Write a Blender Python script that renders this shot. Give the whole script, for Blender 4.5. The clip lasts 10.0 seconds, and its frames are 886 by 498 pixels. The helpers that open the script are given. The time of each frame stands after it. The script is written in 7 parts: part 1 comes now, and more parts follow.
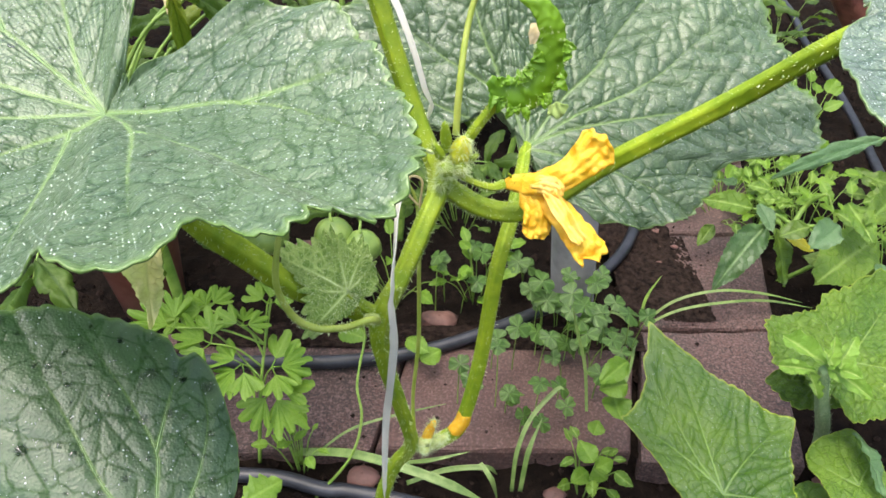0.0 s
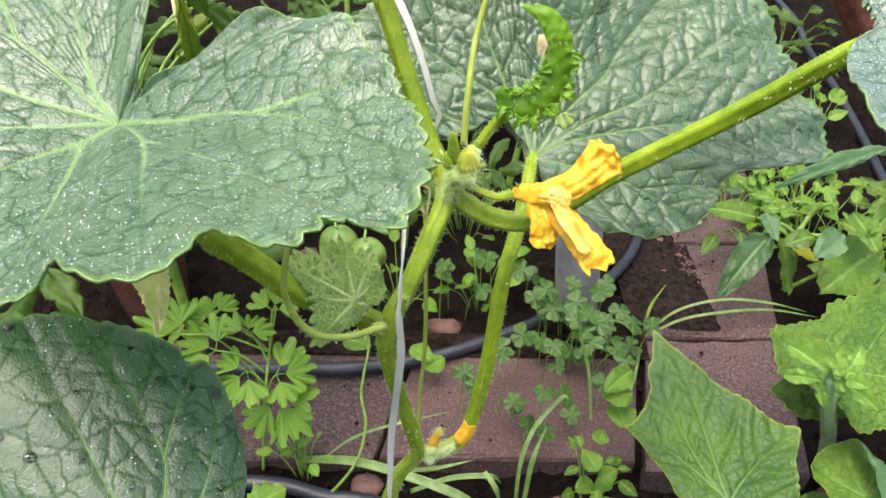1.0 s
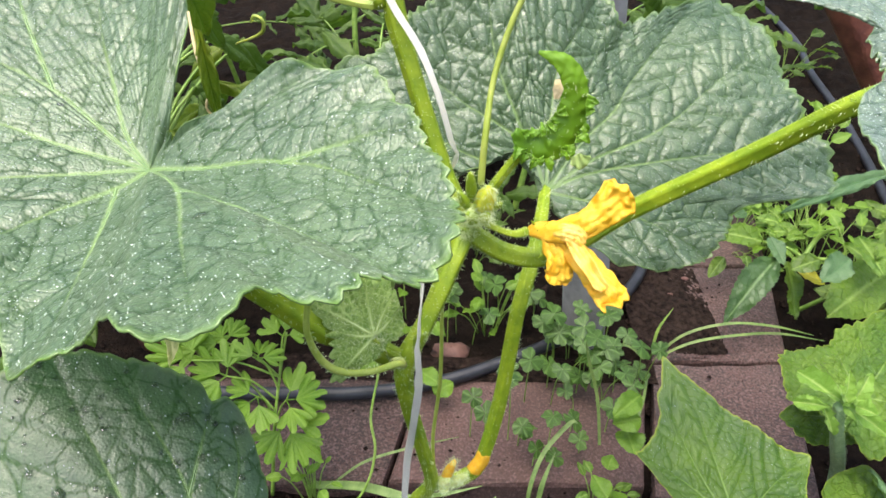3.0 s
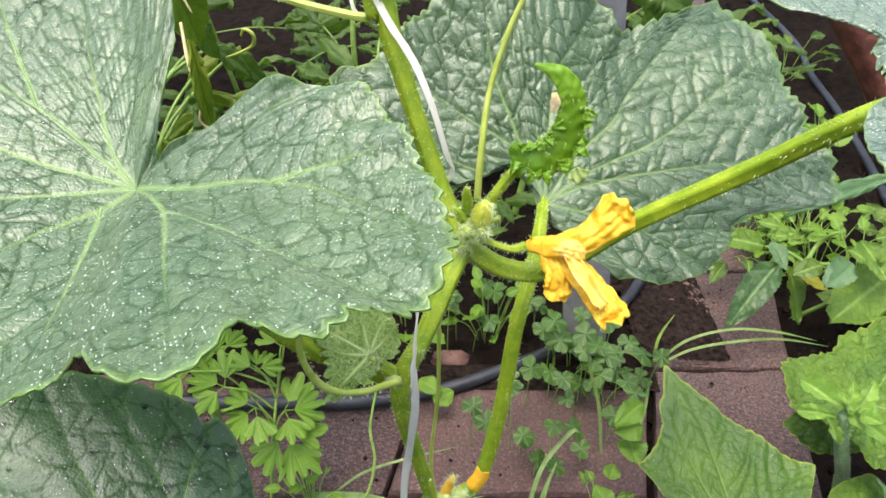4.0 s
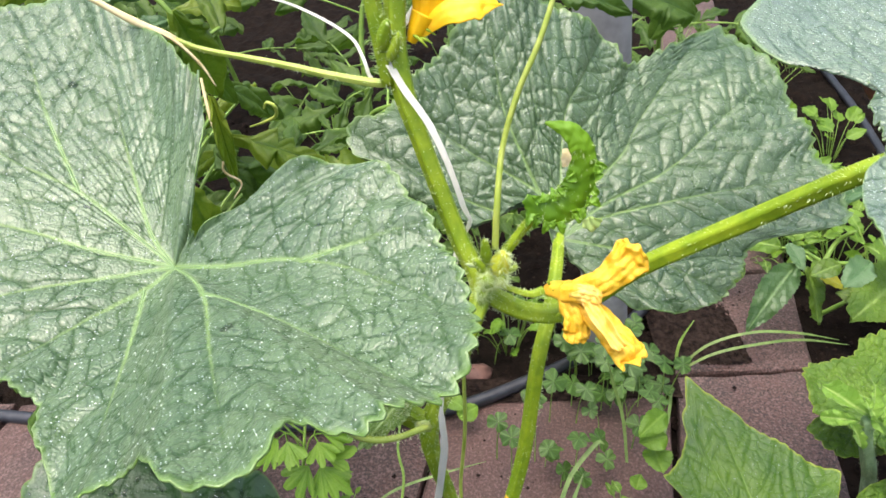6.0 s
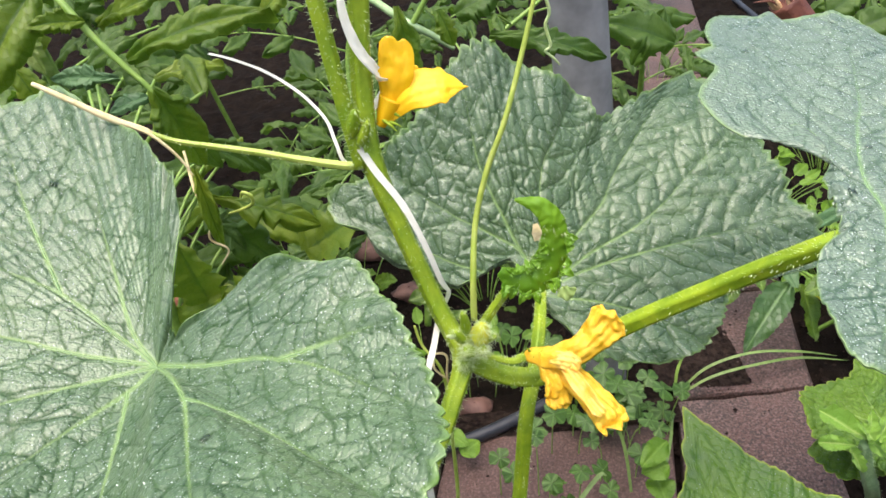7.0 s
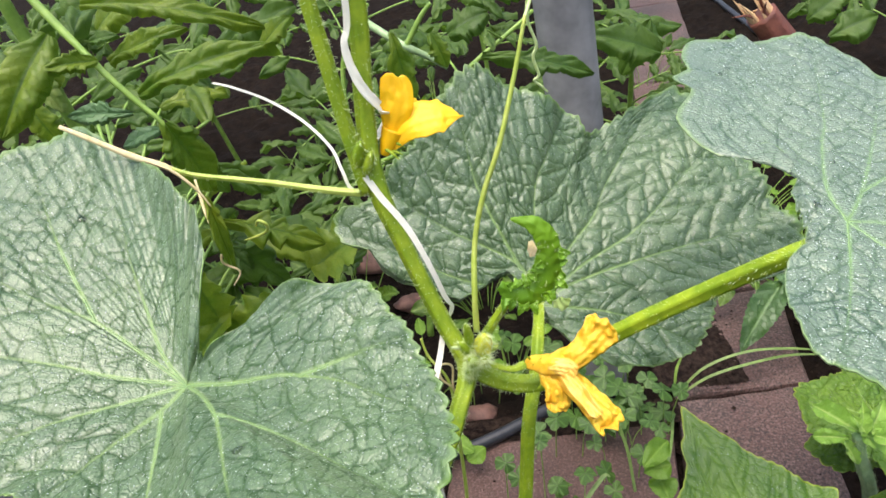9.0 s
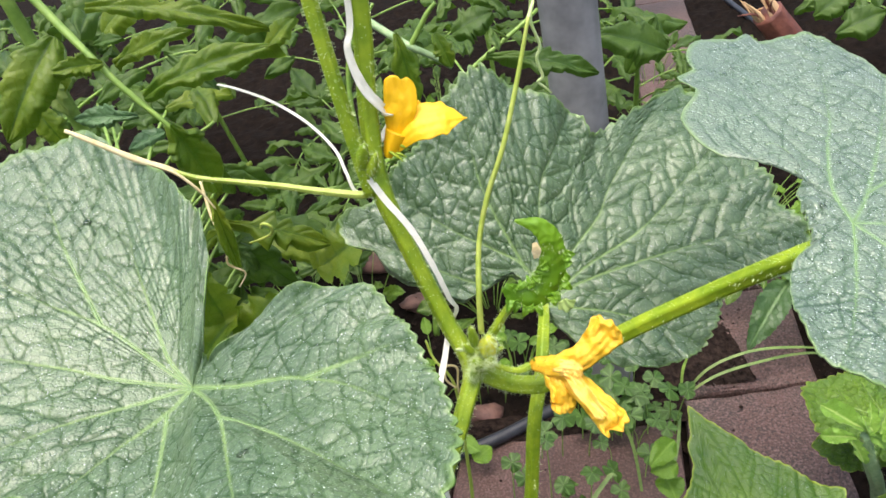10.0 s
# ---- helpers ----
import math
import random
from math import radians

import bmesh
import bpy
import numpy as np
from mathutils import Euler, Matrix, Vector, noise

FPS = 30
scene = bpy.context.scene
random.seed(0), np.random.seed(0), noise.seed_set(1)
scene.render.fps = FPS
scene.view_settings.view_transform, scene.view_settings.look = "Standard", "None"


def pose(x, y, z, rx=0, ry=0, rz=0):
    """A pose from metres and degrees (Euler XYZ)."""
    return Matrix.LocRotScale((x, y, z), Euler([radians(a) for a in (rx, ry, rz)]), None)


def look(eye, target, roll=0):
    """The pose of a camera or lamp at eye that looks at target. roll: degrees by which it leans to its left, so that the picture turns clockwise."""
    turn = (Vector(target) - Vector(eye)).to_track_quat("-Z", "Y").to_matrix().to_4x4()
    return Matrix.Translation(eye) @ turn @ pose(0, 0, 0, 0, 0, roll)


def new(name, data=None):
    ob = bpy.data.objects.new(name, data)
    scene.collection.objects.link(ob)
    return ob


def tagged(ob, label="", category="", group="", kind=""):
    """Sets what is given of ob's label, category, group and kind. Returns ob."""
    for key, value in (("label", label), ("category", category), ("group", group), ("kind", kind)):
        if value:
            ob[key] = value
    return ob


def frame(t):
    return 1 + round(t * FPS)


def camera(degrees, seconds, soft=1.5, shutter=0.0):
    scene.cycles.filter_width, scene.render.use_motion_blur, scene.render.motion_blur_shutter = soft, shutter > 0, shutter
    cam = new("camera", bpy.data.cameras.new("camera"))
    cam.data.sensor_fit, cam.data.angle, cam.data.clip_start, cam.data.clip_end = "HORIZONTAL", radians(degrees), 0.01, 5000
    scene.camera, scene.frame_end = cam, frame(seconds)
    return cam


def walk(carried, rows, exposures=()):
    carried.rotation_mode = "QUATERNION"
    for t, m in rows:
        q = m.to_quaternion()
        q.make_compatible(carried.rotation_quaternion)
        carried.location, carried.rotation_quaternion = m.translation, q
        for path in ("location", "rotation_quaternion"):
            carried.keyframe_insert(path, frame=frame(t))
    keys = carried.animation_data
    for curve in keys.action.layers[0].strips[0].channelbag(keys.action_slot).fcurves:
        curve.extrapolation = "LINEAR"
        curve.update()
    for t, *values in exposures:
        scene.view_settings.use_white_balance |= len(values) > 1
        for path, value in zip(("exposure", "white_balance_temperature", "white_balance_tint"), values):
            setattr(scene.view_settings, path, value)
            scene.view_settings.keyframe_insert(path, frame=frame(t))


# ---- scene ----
# ---------------------------------------------------------------- camera
cam = camera(64.0, 10.0, soft=1.6)
PATH = [
    (0, (-0.0287, -0.2591, 0.6910), (-0.0287, 0.5180, 0.0616), 0.50),
    (0.5, (-0.0300, -0.2584, 0.6919), (-0.0327, 0.5220, 0.0667), 0.56),
    (1, (-0.0306, -0.2596, 0.6924), (-0.0350, 0.5239, 0.0709), 0.51),
    (1.5, (-0.0325, -0.2606, 0.6938), (-0.0402, 0.5256, 0.0759), 0.41),
    (2, (-0.0342, -0.2615, 0.6969), (-0.0447, 0.5281, 0.0834), 0.30),
    (2.5, (-0.0346, -0.2644, 0.7011), (-0.0451, 0.5297, 0.0934), 0.30),
    (3, (-0.0370, -0.2598, 0.7029), (-0.0462, 0.5393, 0.1018), 0.25),
    (4.5, (-0.0332, -0.2501, 0.7043), (-0.0477, 0.5516, 0.1067), -0.60),
    (5, (-0.0320, -0.2513, 0.7063), (-0.0522, 0.5492, 0.1074), -1.29),
    (5.5, (-0.0337, -0.2523, 0.7084), (-0.0609, 0.5491, 0.1109), -2.37),
    (5.7, (-0.0364, -0.2511, 0.7158), (-0.0681, 0.5481, 0.1156), -2.90),
    (6.8, (-0.0285, -0.2404, 0.7495), (-0.0597, 0.5751, 0.1716), -5.93),
    (7, (-0.0239, -0.2388, 0.7521), (-0.0580, 0.5775, 0.1755), -6.56),
    (7.5, (-0.0193, -0.2446, 0.7645), (-0.0458, 0.5752, 0.1924), -8.56),
    (8, (-0.0187, -0.2468, 0.7631), (-0.0448, 0.5740, 0.1925), -8.34),
    (8.5, (-0.0188, -0.2536, 0.7681), (-0.0450, 0.5688, 0.1998), -8.24),
    (9, (-0.0244, -0.2551, 0.7692), (-0.0551, 0.5679, 0.2020), -8.40),
    (9.5, (-0.0229, -0.2541, 0.7697), (-0.0573, 0.5691, 0.2030), -8.62),
    (10, (-0.0232, -0.2542, 0.7704), (-0.0631, 0.5679, 0.2025), -8.97),
]
walk(cam, [(t, look(eye, target, roll)) for t, eye, target, roll in PATH], exposures=[(0.0, 1.38), (5.7, 1.38), (7.2, 1.22), (10.0, 1.22)])

# ---------------------------------------------------------------- light: bright overcast sky
world = bpy.data.worlds.new("overcast_sky")
scene.world = world
world.use_nodes = True
wn = world.node_tree
sky = wn.nodes.new("ShaderNodeTexSky")
sky.sky_type, sky.sun_disc = "NISHITA", False
sky.sun_elevation, sky.sun_rotation = radians(79), radians(231)
sky.air_density, sky.dust_density, sky.ozone_density = 1.0, 6.0, 1.0
wn.links.new(sky.outputs[0], wn.nodes["Background"].inputs[0])
wn.nodes["Background"].inputs[1].default_value = 0.15
sun = bpy.data.lights.new("sun", "SUN")
sun.energy, sun.angle, sun.color = 1.2, radians(70), (1.0, 0.985, 0.96)
sun_ob = new("sun", sun)
sun_ob.matrix_world = look((-0.15, -0.12, 3.0), (0, 0, 2.0))

# ---------------------------------------------------------------- helpers for meshes
rng = np.random.default_rng(7)


def part(name, verts, faces, material, parent=None, label="", smooth=True, attrs=None, kind=""):
    """One mesh object, as a thing or under one; attrs: a float for each vertex."""
    me = bpy.data.meshes.new(name)
    me.from_pydata([tuple(v) for v in np.asarray(verts, float).tolist()], [], faces if isinstance(faces, list) else faces.tolist())
    if smooth:
        me.polygons.foreach_set("use_smooth", [True] * len(me.polygons))
    for key, values in (attrs or {}).items():
        values = np.asarray(values, np.float32)
        wide = values.ndim == 2
        at = me.attributes.new(key, "FLOAT_VECTOR" if wide else "FLOAT", "POINT")
        at.data.foreach_set("vector" if wide else "value", values.ravel())
    me.materials.append(material)
    me.update()
    ob = new(name, me)
    if parent is not None:
        ob.parent = parent
    return tagged(ob, label=label, kind=kind)


def thing(name, label, category, group="", kind=""):
    ob = new(name)
    ob.empty_display_size = 0.02
    return tagged(ob, label=label, category=category, group=group, kind=kind)


def unit(v):
    v = np.asarray(v, float)
    return v / max(np.linalg.norm(v), 1e-9)


def spline(points, per=8):
    """A smooth line through points (Catmull-Rom)."""
    p = np.asarray(points, float)
    p = np.vstack([2 * p[0] - p[1], p, 2 * p[-1] - p[-2]])
    out = []
    for i in range(1, len(p) - 2):
        for k in range(per):
            t = k / per
            a, b, c, d = p[i - 1], p[i], p[i + 1], p[i + 2]
            out.append(0.5 * (2 * b + (c - a) * t + (2 * a - 5 * b + 4 * c - d) * t * t + (3 * b - a - 3 * c + d) * t ** 3))
    out.append(p[-2])
    return np.array(out)


def frames_along(line):
    tang = np.gradient(line, axis=0)
    tang /= np.linalg.norm(tang, axis=1)[:, None] + 1e-12
    side = np.cross(tang[0], (0.31, 0.85, 0.42))
    side = unit(side)
    sides = []
    for t in tang:
        side = unit(side - t * (side @ t))
        sides.append(side)
    sides = np.array(sides)
    return tang, sides, np.cross(tang, sides)


def tube(points, radii, sides=12, per=8, ribs=0, depth=0.0, wobble=0.0, cap=True):
    """Vertices and faces of a tapered, ribbed tube along points."""
    line = spline(points, per)
    n = len(line)
    r = np.interp(np.linspace(0, 1, n), np.linspace(0, 1, len(radii)), radii)
    _, a, b = frames_along(line)
    ang = np.linspace(0, 2 * np.pi, sides, endpoint=False)
    shape = 1 + depth * np.cos(ribs * ang) if ribs else np.ones(sides)
    rr = r[:, None] * shape[None]
    if wobble:
        rr = rr * (1 + wobble * np.interp(np.arange(n), np.arange(0, n + 4, 4), rng.normal(0, 1, len(np.arange(0, n + 4, 4))))[:, None])
    v = line[:, None] + rr[..., None] * (a[:, None] * np.cos(ang)[None, :, None] + b[:, None] * np.sin(ang)[None, :, None])
    v = v.reshape(-1, 3)
    i, k = np.meshgrid(np.arange(n - 1), np.arange(sides), indexing="ij")
    k2 = (k + 1) % sides
    f = np.stack([i * sides + k, i * sides + k2, (i + 1) * sides + k2, (i + 1) * sides + k], -1).reshape(-1, 4).tolist()
    if cap:
        f += [list(range(sides))[::-1], [(n - 1) * sides + j for j in range(sides)]]
    return v, f


def hairs(points, radii, count, length, per=8, thick=0.00015, reach=(0, 1)):
    """Short bristles that stand on a tube."""
    line = spline(points, per)
    n = len(line)
    r = np.interp(np.linspace(0, 1, n), np.linspace(0, 1, len(radii)), radii)
    tang, a, b = frames_along(line)
    u = rng.uniform(reach[0], reach[1], count) * (n - 1)
    i = u.astype(int).clip(0, n - 2)
    w = (u - i)[:, None]
    mid = line[i] * (1 - w) + line[i + 1] * w
    ang = rng.uniform(0, 2 * np.pi, count)[:, None]
    out = a[i] * np.cos(ang) + b[i] * np.sin(ang)
    way = out + tang[i] * rng.normal(0, 0.25, (count, 1)) + rng.normal(0, 0.12, (count, 3))
    root = mid + out * (r[i] * 0.95)[:, None]
    tip = root + way * (length * rng.uniform(0.5, 1.2, count))[:, None]
    s = np.cross(way, tang[i])
    s /= np.linalg.norm(s, axis=1)[:, None] + 1e-9
    s2 = np.cross(way, s)
    v = np.stack([root + s * thick, root - s * thick * 0.5 + s2 * thick * 0.87, root - s * thick * 0.5 - s2 * thick * 0.87, tip], 1).reshape(-1, 3)
    k = np.arange(count)[:, None] * 4
    f = np.concatenate([k + [0, 1, 3], k + [1, 2, 3], k + [2, 0, 3]]).tolist()
    return v, f


def merge(*pieces):
    vs, fs, n = [], [], 0
    for v, f in pieces:
        v = np.asarray(v, float)
        vs.append(v)
        fs += [[i + n for i in face] for face in f]
        n += len(v)
    return np.vstack(vs), fs


def grid_faces(n, m, wrap=False):
    i, k = np.meshgrid(np.arange(n - 1), np.arange(m if wrap else m - 1), indexing="ij")
    k2 = (k + 1) % m
    return np.stack([i * m + k, i * m + k2, (i + 1) * m + k2, (i + 1) * m + k], -1).reshape(-1, 4).tolist()


def smooth_noise(shape, cells, seed):
    """Soft random waves on a grid, about -1 to 1."""
    g = np.random.default_rng(seed).normal(0, 0.6, (cells[0] + 3, cells[1] + 3))
    y = np.linspace(0, cells[0], shape[0])
    x = np.linspace(0, cells[1], shape[1])
    yi, xi = y.astype(int).clip(0, cells[0]), x.astype(int).clip(0, cells[1])
    ty, tx = (y - yi)[:, None], (x - xi)[None]
    ty, tx = ty * ty * (3 - 2 * ty), tx * tx * (3 - 2 * tx)
    a, b = g[yi][:, xi], g[yi][:, xi + 1]
    c, d = g[yi + 1][:, xi], g[yi + 1][:, xi + 1]
    return (a * (1 - tx) + b * tx) * (1 - ty) + (c * (1 - tx) + d * tx) * ty


# ---------------------------------------------------------------- materials
def material(name):
    m = bpy.data.materials.new(name)
    m.use_nodes = True
    nt = m.node_tree
    return m, nt, nt.nodes["Principled BSDF"]


def node(nt, kind, **values):
    n = nt.nodes.new(kind)
    for key, value in values.items():
        n.inputs[key].default_value = value
    return n


def ramp(nt, source, stops):
    r = nt.nodes.new("ShaderNodeValToRGB")
    while len(r.color_ramp.elements) < len(stops):
        r.color_ramp.elements.new(0.5)
    for e, (at, colour) in zip(r.color_ramp.elements, stops):
        e.position, e.color = at, (*colour, 1)
    nt.links.new(source, r.inputs[0])
    return r.outputs[0]


def blend(nt, factor, a, b, mode="MIX"):
    m = nt.nodes.new("ShaderNodeMix")
    m.data_type, m.blend_type = "RGBA", mode
    for value, socket in ((factor, m.inputs[0]), (a, m.inputs[6]), (b, m.inputs[7])):
        if isinstance(value, bpy.types.NodeSocket):
            nt.links.new(value, socket)
        else:
            socket.default_value = value if isinstance(value, float) else (*value, 1)
    return m.outputs[2]


def noise_of(nt, scale, detail=4.0, rough=0.6, coords="Object"):
    c = nt.nodes.new("ShaderNodeTexCoord")
    n = node(nt, "ShaderNodeTexNoise", Scale=scale, Detail=detail, Roughness=rough)
    nt.links.new(c.outputs[coords], n.inputs["Vector"])
    return n.outputs["Fac"]


def bump(nt, height, strength, distance, after=None):
    b = node(nt, "ShaderNodeBump", Strength=strength, Distance=distance)
    nt.links.new(height, b.inputs["Height"])
    if after is not None:
        nt.links.new(after, b.inputs["Normal"])
    return b.outputs[0]


def leaf_material(name, dark, light, vein, rough=0.38, through_light=0.3, yellow=None, fine=900.0, net_depth=0.6, spec=0.5, coat=0.0, cell=0.009, relief=0.0016, net_colour=None, sheen=0.0, grain=0.0, net=False):
    """Leaf: two greens, paler veins, darker net between the cells, light shining through; net: the cells are those of the mesh."""
    m, nt, bsdf = material(name)
    big, small = noise_of(nt, 18.0), noise_of(nt, 160.0)
    col = blend(nt, ramp(nt, big, [(0.35, (0, 0, 0)), (0.68, (1, 1, 1))]), dark, light)
    col = blend(nt, ramp(nt, small, [(0.3, (0, 0, 0)), (0.8, (0.45, 0.45, 0.45))]), col, light)
    flat = nt.nodes.new("ShaderNodeAttribute")
    flat.attribute_name = "flat"
    warp = node(nt, "ShaderNodeTexNoise", Scale=120.0, Detail=3.0)
    nt.links.new(flat.outputs["Vector"], warp.inputs["Vector"])
    shift = node(nt, "ShaderNodeVectorMath")
    shift.operation = "MULTIPLY_ADD"
    shift.inputs[1].default_value = (0.5 * cell, 0.5 * cell, 0.0)
    nt.links.new(warp.outputs["Color"], shift.inputs[0])
    nt.links.new(flat.outputs["Vector"], shift.inputs[2])
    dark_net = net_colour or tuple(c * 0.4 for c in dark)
    cells = []
    for scale in (1.0 / cell, 2.6 / cell):
        vo = node(nt, "ShaderNodeTexVoronoi", Scale=scale, Randomness=0.9)
        vo.feature, vo.voronoi_dimensions = "DISTANCE_TO_EDGE", "2D"
        nt.links.new(shift.outputs[0], vo.inputs["Vector"])
        cells.append(vo.outputs["Distance"])
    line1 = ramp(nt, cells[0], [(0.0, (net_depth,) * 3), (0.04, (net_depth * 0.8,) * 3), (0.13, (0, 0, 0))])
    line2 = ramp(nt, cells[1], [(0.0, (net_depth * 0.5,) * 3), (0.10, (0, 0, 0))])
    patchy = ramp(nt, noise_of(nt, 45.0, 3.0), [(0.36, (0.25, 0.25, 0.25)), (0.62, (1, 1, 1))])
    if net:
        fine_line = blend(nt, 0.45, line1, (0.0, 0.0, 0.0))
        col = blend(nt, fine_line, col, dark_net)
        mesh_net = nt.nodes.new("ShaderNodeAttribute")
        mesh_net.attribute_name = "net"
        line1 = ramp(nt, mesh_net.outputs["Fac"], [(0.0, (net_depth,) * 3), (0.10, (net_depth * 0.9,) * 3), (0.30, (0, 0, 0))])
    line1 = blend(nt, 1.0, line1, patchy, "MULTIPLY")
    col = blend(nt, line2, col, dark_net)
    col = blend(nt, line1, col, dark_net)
    rib = nt.nodes.new("ShaderNodeAttribute")
    rib.attribute_name = "rib"
    col = blend(nt, ramp(nt, rib.outputs["Fac"], [(0.35, (0, 0, 0)), (0.95, (0.75, 0.75, 0.75))]), col, vein)
    if yellow:
        edge = nt.nodes.new("ShaderNodeAttribute")
        edge.attribute_name = "edge"
        col = blend(nt, ramp(nt, edge.outputs["Fac"], [(0.975, (0, 0, 0)), (1.0, (0.6, 0.6, 0.6))]), col, yellow)
    nt.links.new(col, bsdf.inputs["Base Color"])
    film_noise = noise_of(nt, 70.0, 5.0, 0.7)
    nt.links.new(ramp(nt, film_noise, [(0.3, (rough * 0.75,) * 3), (0.7, (min(1.0, rough * 1.25),) * 3)]), bsdf.inputs["Roughness"])
    nt.links.new(ramp(nt, mesh_net.outputs["Fac"] if net else cells[0], [(0.0, (spec * 0.12,) * 3), (0.30 if net else 0.055, (spec,) * 3)]), bsdf.inputs["Specular IOR Level"])
    bsdf.inputs["Coat Weight"].default_value = coat
    bsdf.inputs["Coat Roughness"].default_value = 0.25
    bsdf.inputs["Sheen Weight"].default_value = sheen
    bsdf.inputs["Sheen Roughness"].default_value = 0.5
    dome1 = ramp(nt, cells[0], [(0.0, (0, 0, 0)), (0.05, (0.35, 0.35, 0.35)), (0.13, (0.8, 0.8, 0.8)), (0.5, (1, 1, 1))])
    dome2 = ramp(nt, cells[1], [(0.0, (0, 0, 0)), (0.2, (0.7, 0.7, 0.7)), (0.5, (1, 1, 1))])
    nb = bump(nt, dome1, 1.0, relief)
    nb = bump(nt, dome2, 0.8, relief * 0.35, nb)
    if grain:
        dots = node(nt, "ShaderNodeTexVoronoi", Scale=750.0)
        dots.voronoi_dimensions = "2D"
        nt.links.new(flat.outputs["Vector"], dots.inputs["Vector"])
        nb = bump(nt, ramp(nt, dots.outputs["Distance"], [(0.0, (1, 1, 1)), (0.55, (0, 0, 0))]), 1.0, grain, nb)
    nb = bump(nt, noise_of(nt, fine, 3.0), 0.2, 0.0004, nb)
    nt.links.new(nb, bsdf.inputs["Normal"])
    tr = nt.nodes.new("ShaderNodeBsdfTranslucent")
    nt.links.new(blend(nt, 0.6, col, (0.22, 0.42, 0.03), "MIX"), tr.inputs["Color"])
    mix = node(nt, "ShaderNodeMixShader", Fac=through_light)
    nt.links.new(bsdf.outputs[0], mix.inputs[1])
    nt.links.new(tr.outputs[0], mix.inputs[2])
    nt.links.new(mix.outputs[0], nt.nodes["Material Output"].inputs["Surface"])
    return m


def plain_material(name, a, b, scale=60.0, rough=0.5, metal=0.0, bump_at=None, spec=0.5, spread=(0.35, 0.65), sub=0.0):
    """Two tones by noise, with fine relief."""
    m, nt, bsdf = material(name)
    col = blend(nt, ramp(nt, noise_of(nt, scale), [(spread[0], (0, 0, 0)), (spread[1], (1, 1, 1))]), a, b)
    nt.links.new(col, bsdf.inputs["Base Color"])
    bsdf.inputs["Roughness"].default_value, bsdf.inputs["Metallic"].default_value = rough, metal
    bsdf.inputs["Specular IOR Level"].default_value = spec
    if sub:
        bsdf.inputs["Subsurface Weight"].default_value = sub
        bsdf.inputs["Subsurface Radius"].default_value = (0.004, 0.004, 0.001)
        bsdf.inputs["Subsurface Scale"].default_value = 1.0
    if bump_at:
        s, strength, dist = bump_at
        nt.links.new(bump(nt, noise_of(nt, s, 6.0), strength, dist), bsdf.inputs["Normal"])
    return m


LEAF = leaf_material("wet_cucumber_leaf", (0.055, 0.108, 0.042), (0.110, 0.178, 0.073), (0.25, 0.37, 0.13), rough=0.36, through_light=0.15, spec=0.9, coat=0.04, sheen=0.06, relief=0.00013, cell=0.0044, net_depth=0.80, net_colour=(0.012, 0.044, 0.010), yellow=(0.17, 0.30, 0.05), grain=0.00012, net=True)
# paler, bluer copy of LEAF: sky sheen is put into the base colour
LEAF_SHEEN_TINT = leaf_material("wet_leaf_sheen_tint", (0.084, 0.142, 0.082), (0.150, 0.215, 0.130), (0.20, 0.32, 0.14), rough=0.32, through_light=0.15, spec=1.0, coat=0.35, sheen=0.16, relief=0.00018, cell=0.0044, net_depth=0.9, net_colour=(0.020, 0.062, 0.028), yellow=(0.20, 0.34, 0.06), grain=0.00022, net=True)
LEAF_SMOOTH = leaf_material("smooth_wet_leaf", (0.026, 0.070, 0.020), (0.048, 0.106, 0.032), (0.15, 0.25, 0.07), rough=0.38, through_light=0.10, spec=0.7, relief=0.00006, cell=0.0070, net_depth=0.40, net_colour=(0.008, 0.030, 0.008), yellow=(0.14, 0.25, 0.04), grain=0.00008, net=True)
LEAF_BRIGHT = leaf_material("young_leaf_green", (0.058, 0.148, 0.010), (0.145, 0.255, 0.015), (0.30, 0.44, 0.10), rough=0.45, through_light=0.25, yellow=(0.36, 0.46, 0.04), cell=0.010, net_depth=0.12, relief=0.0009, grain=0.0004, spec=0.6)
LEAF_PALE = leaf_material("downy_young_leaf", (0.10, 0.205, 0.018), (0.165, 0.30, 0.036), (0.52, 0.66, 0.24), rough=0.55, through_light=0.3, cell=0.0028, relief=0.0002, net_depth=1.0, net_colour=(0.46, 0.60, 0.20), sheen=0.1, net=True)

LEAF_TOMATO = leaf_material("tomato_leaf", (0.034, 0.080, 0.012), (0.080, 0.140, 0.018), (0.026, 0.066, 0.012), rough=0.5, through_light=0.3, fine=700.0, cell=0.007, net_depth=0.06, relief=0.00015, spec=0.35)
LEAF_TOMATO_NEAR = leaf_material("yellowing_tomato_leaf", (0.048, 0.112, 0.007), (0.180, 0.235, 0.014), (0.028, 0.075, 0.008), rough=0.45, through_light=0.32, fine=700.0, cell=0.005, net_depth=0.10, net_colour=(0.018, 0.055, 0.005), relief=0.00018, spec=0.4, yellow=(0.30, 0.36, 0.05))
LEAF_HERB = leaf_material("herb_leaf", (0.085, 0.19, 0.012), (0.17, 0.31, 0.020), (0.22, 0.36, 0.05), rough=0.5, through_light=0.35, cell=0.006, net_depth=0.15, relief=0.0002)
LEAF_CLOVER = leaf_material("clover_leaf", (0.026, 0.074, 0.010), (0.060, 0.126, 0.016), (0.16, 0.30, 0.06), rough=0.5, through_light=0.3, cell=0.006, net_depth=0.1, relief=0.0001)
VEIN = plain_material("leaf_vein", (0.11, 0.20, 0.065), (0.17, 0.28, 0.10), 200.0, 0.4)
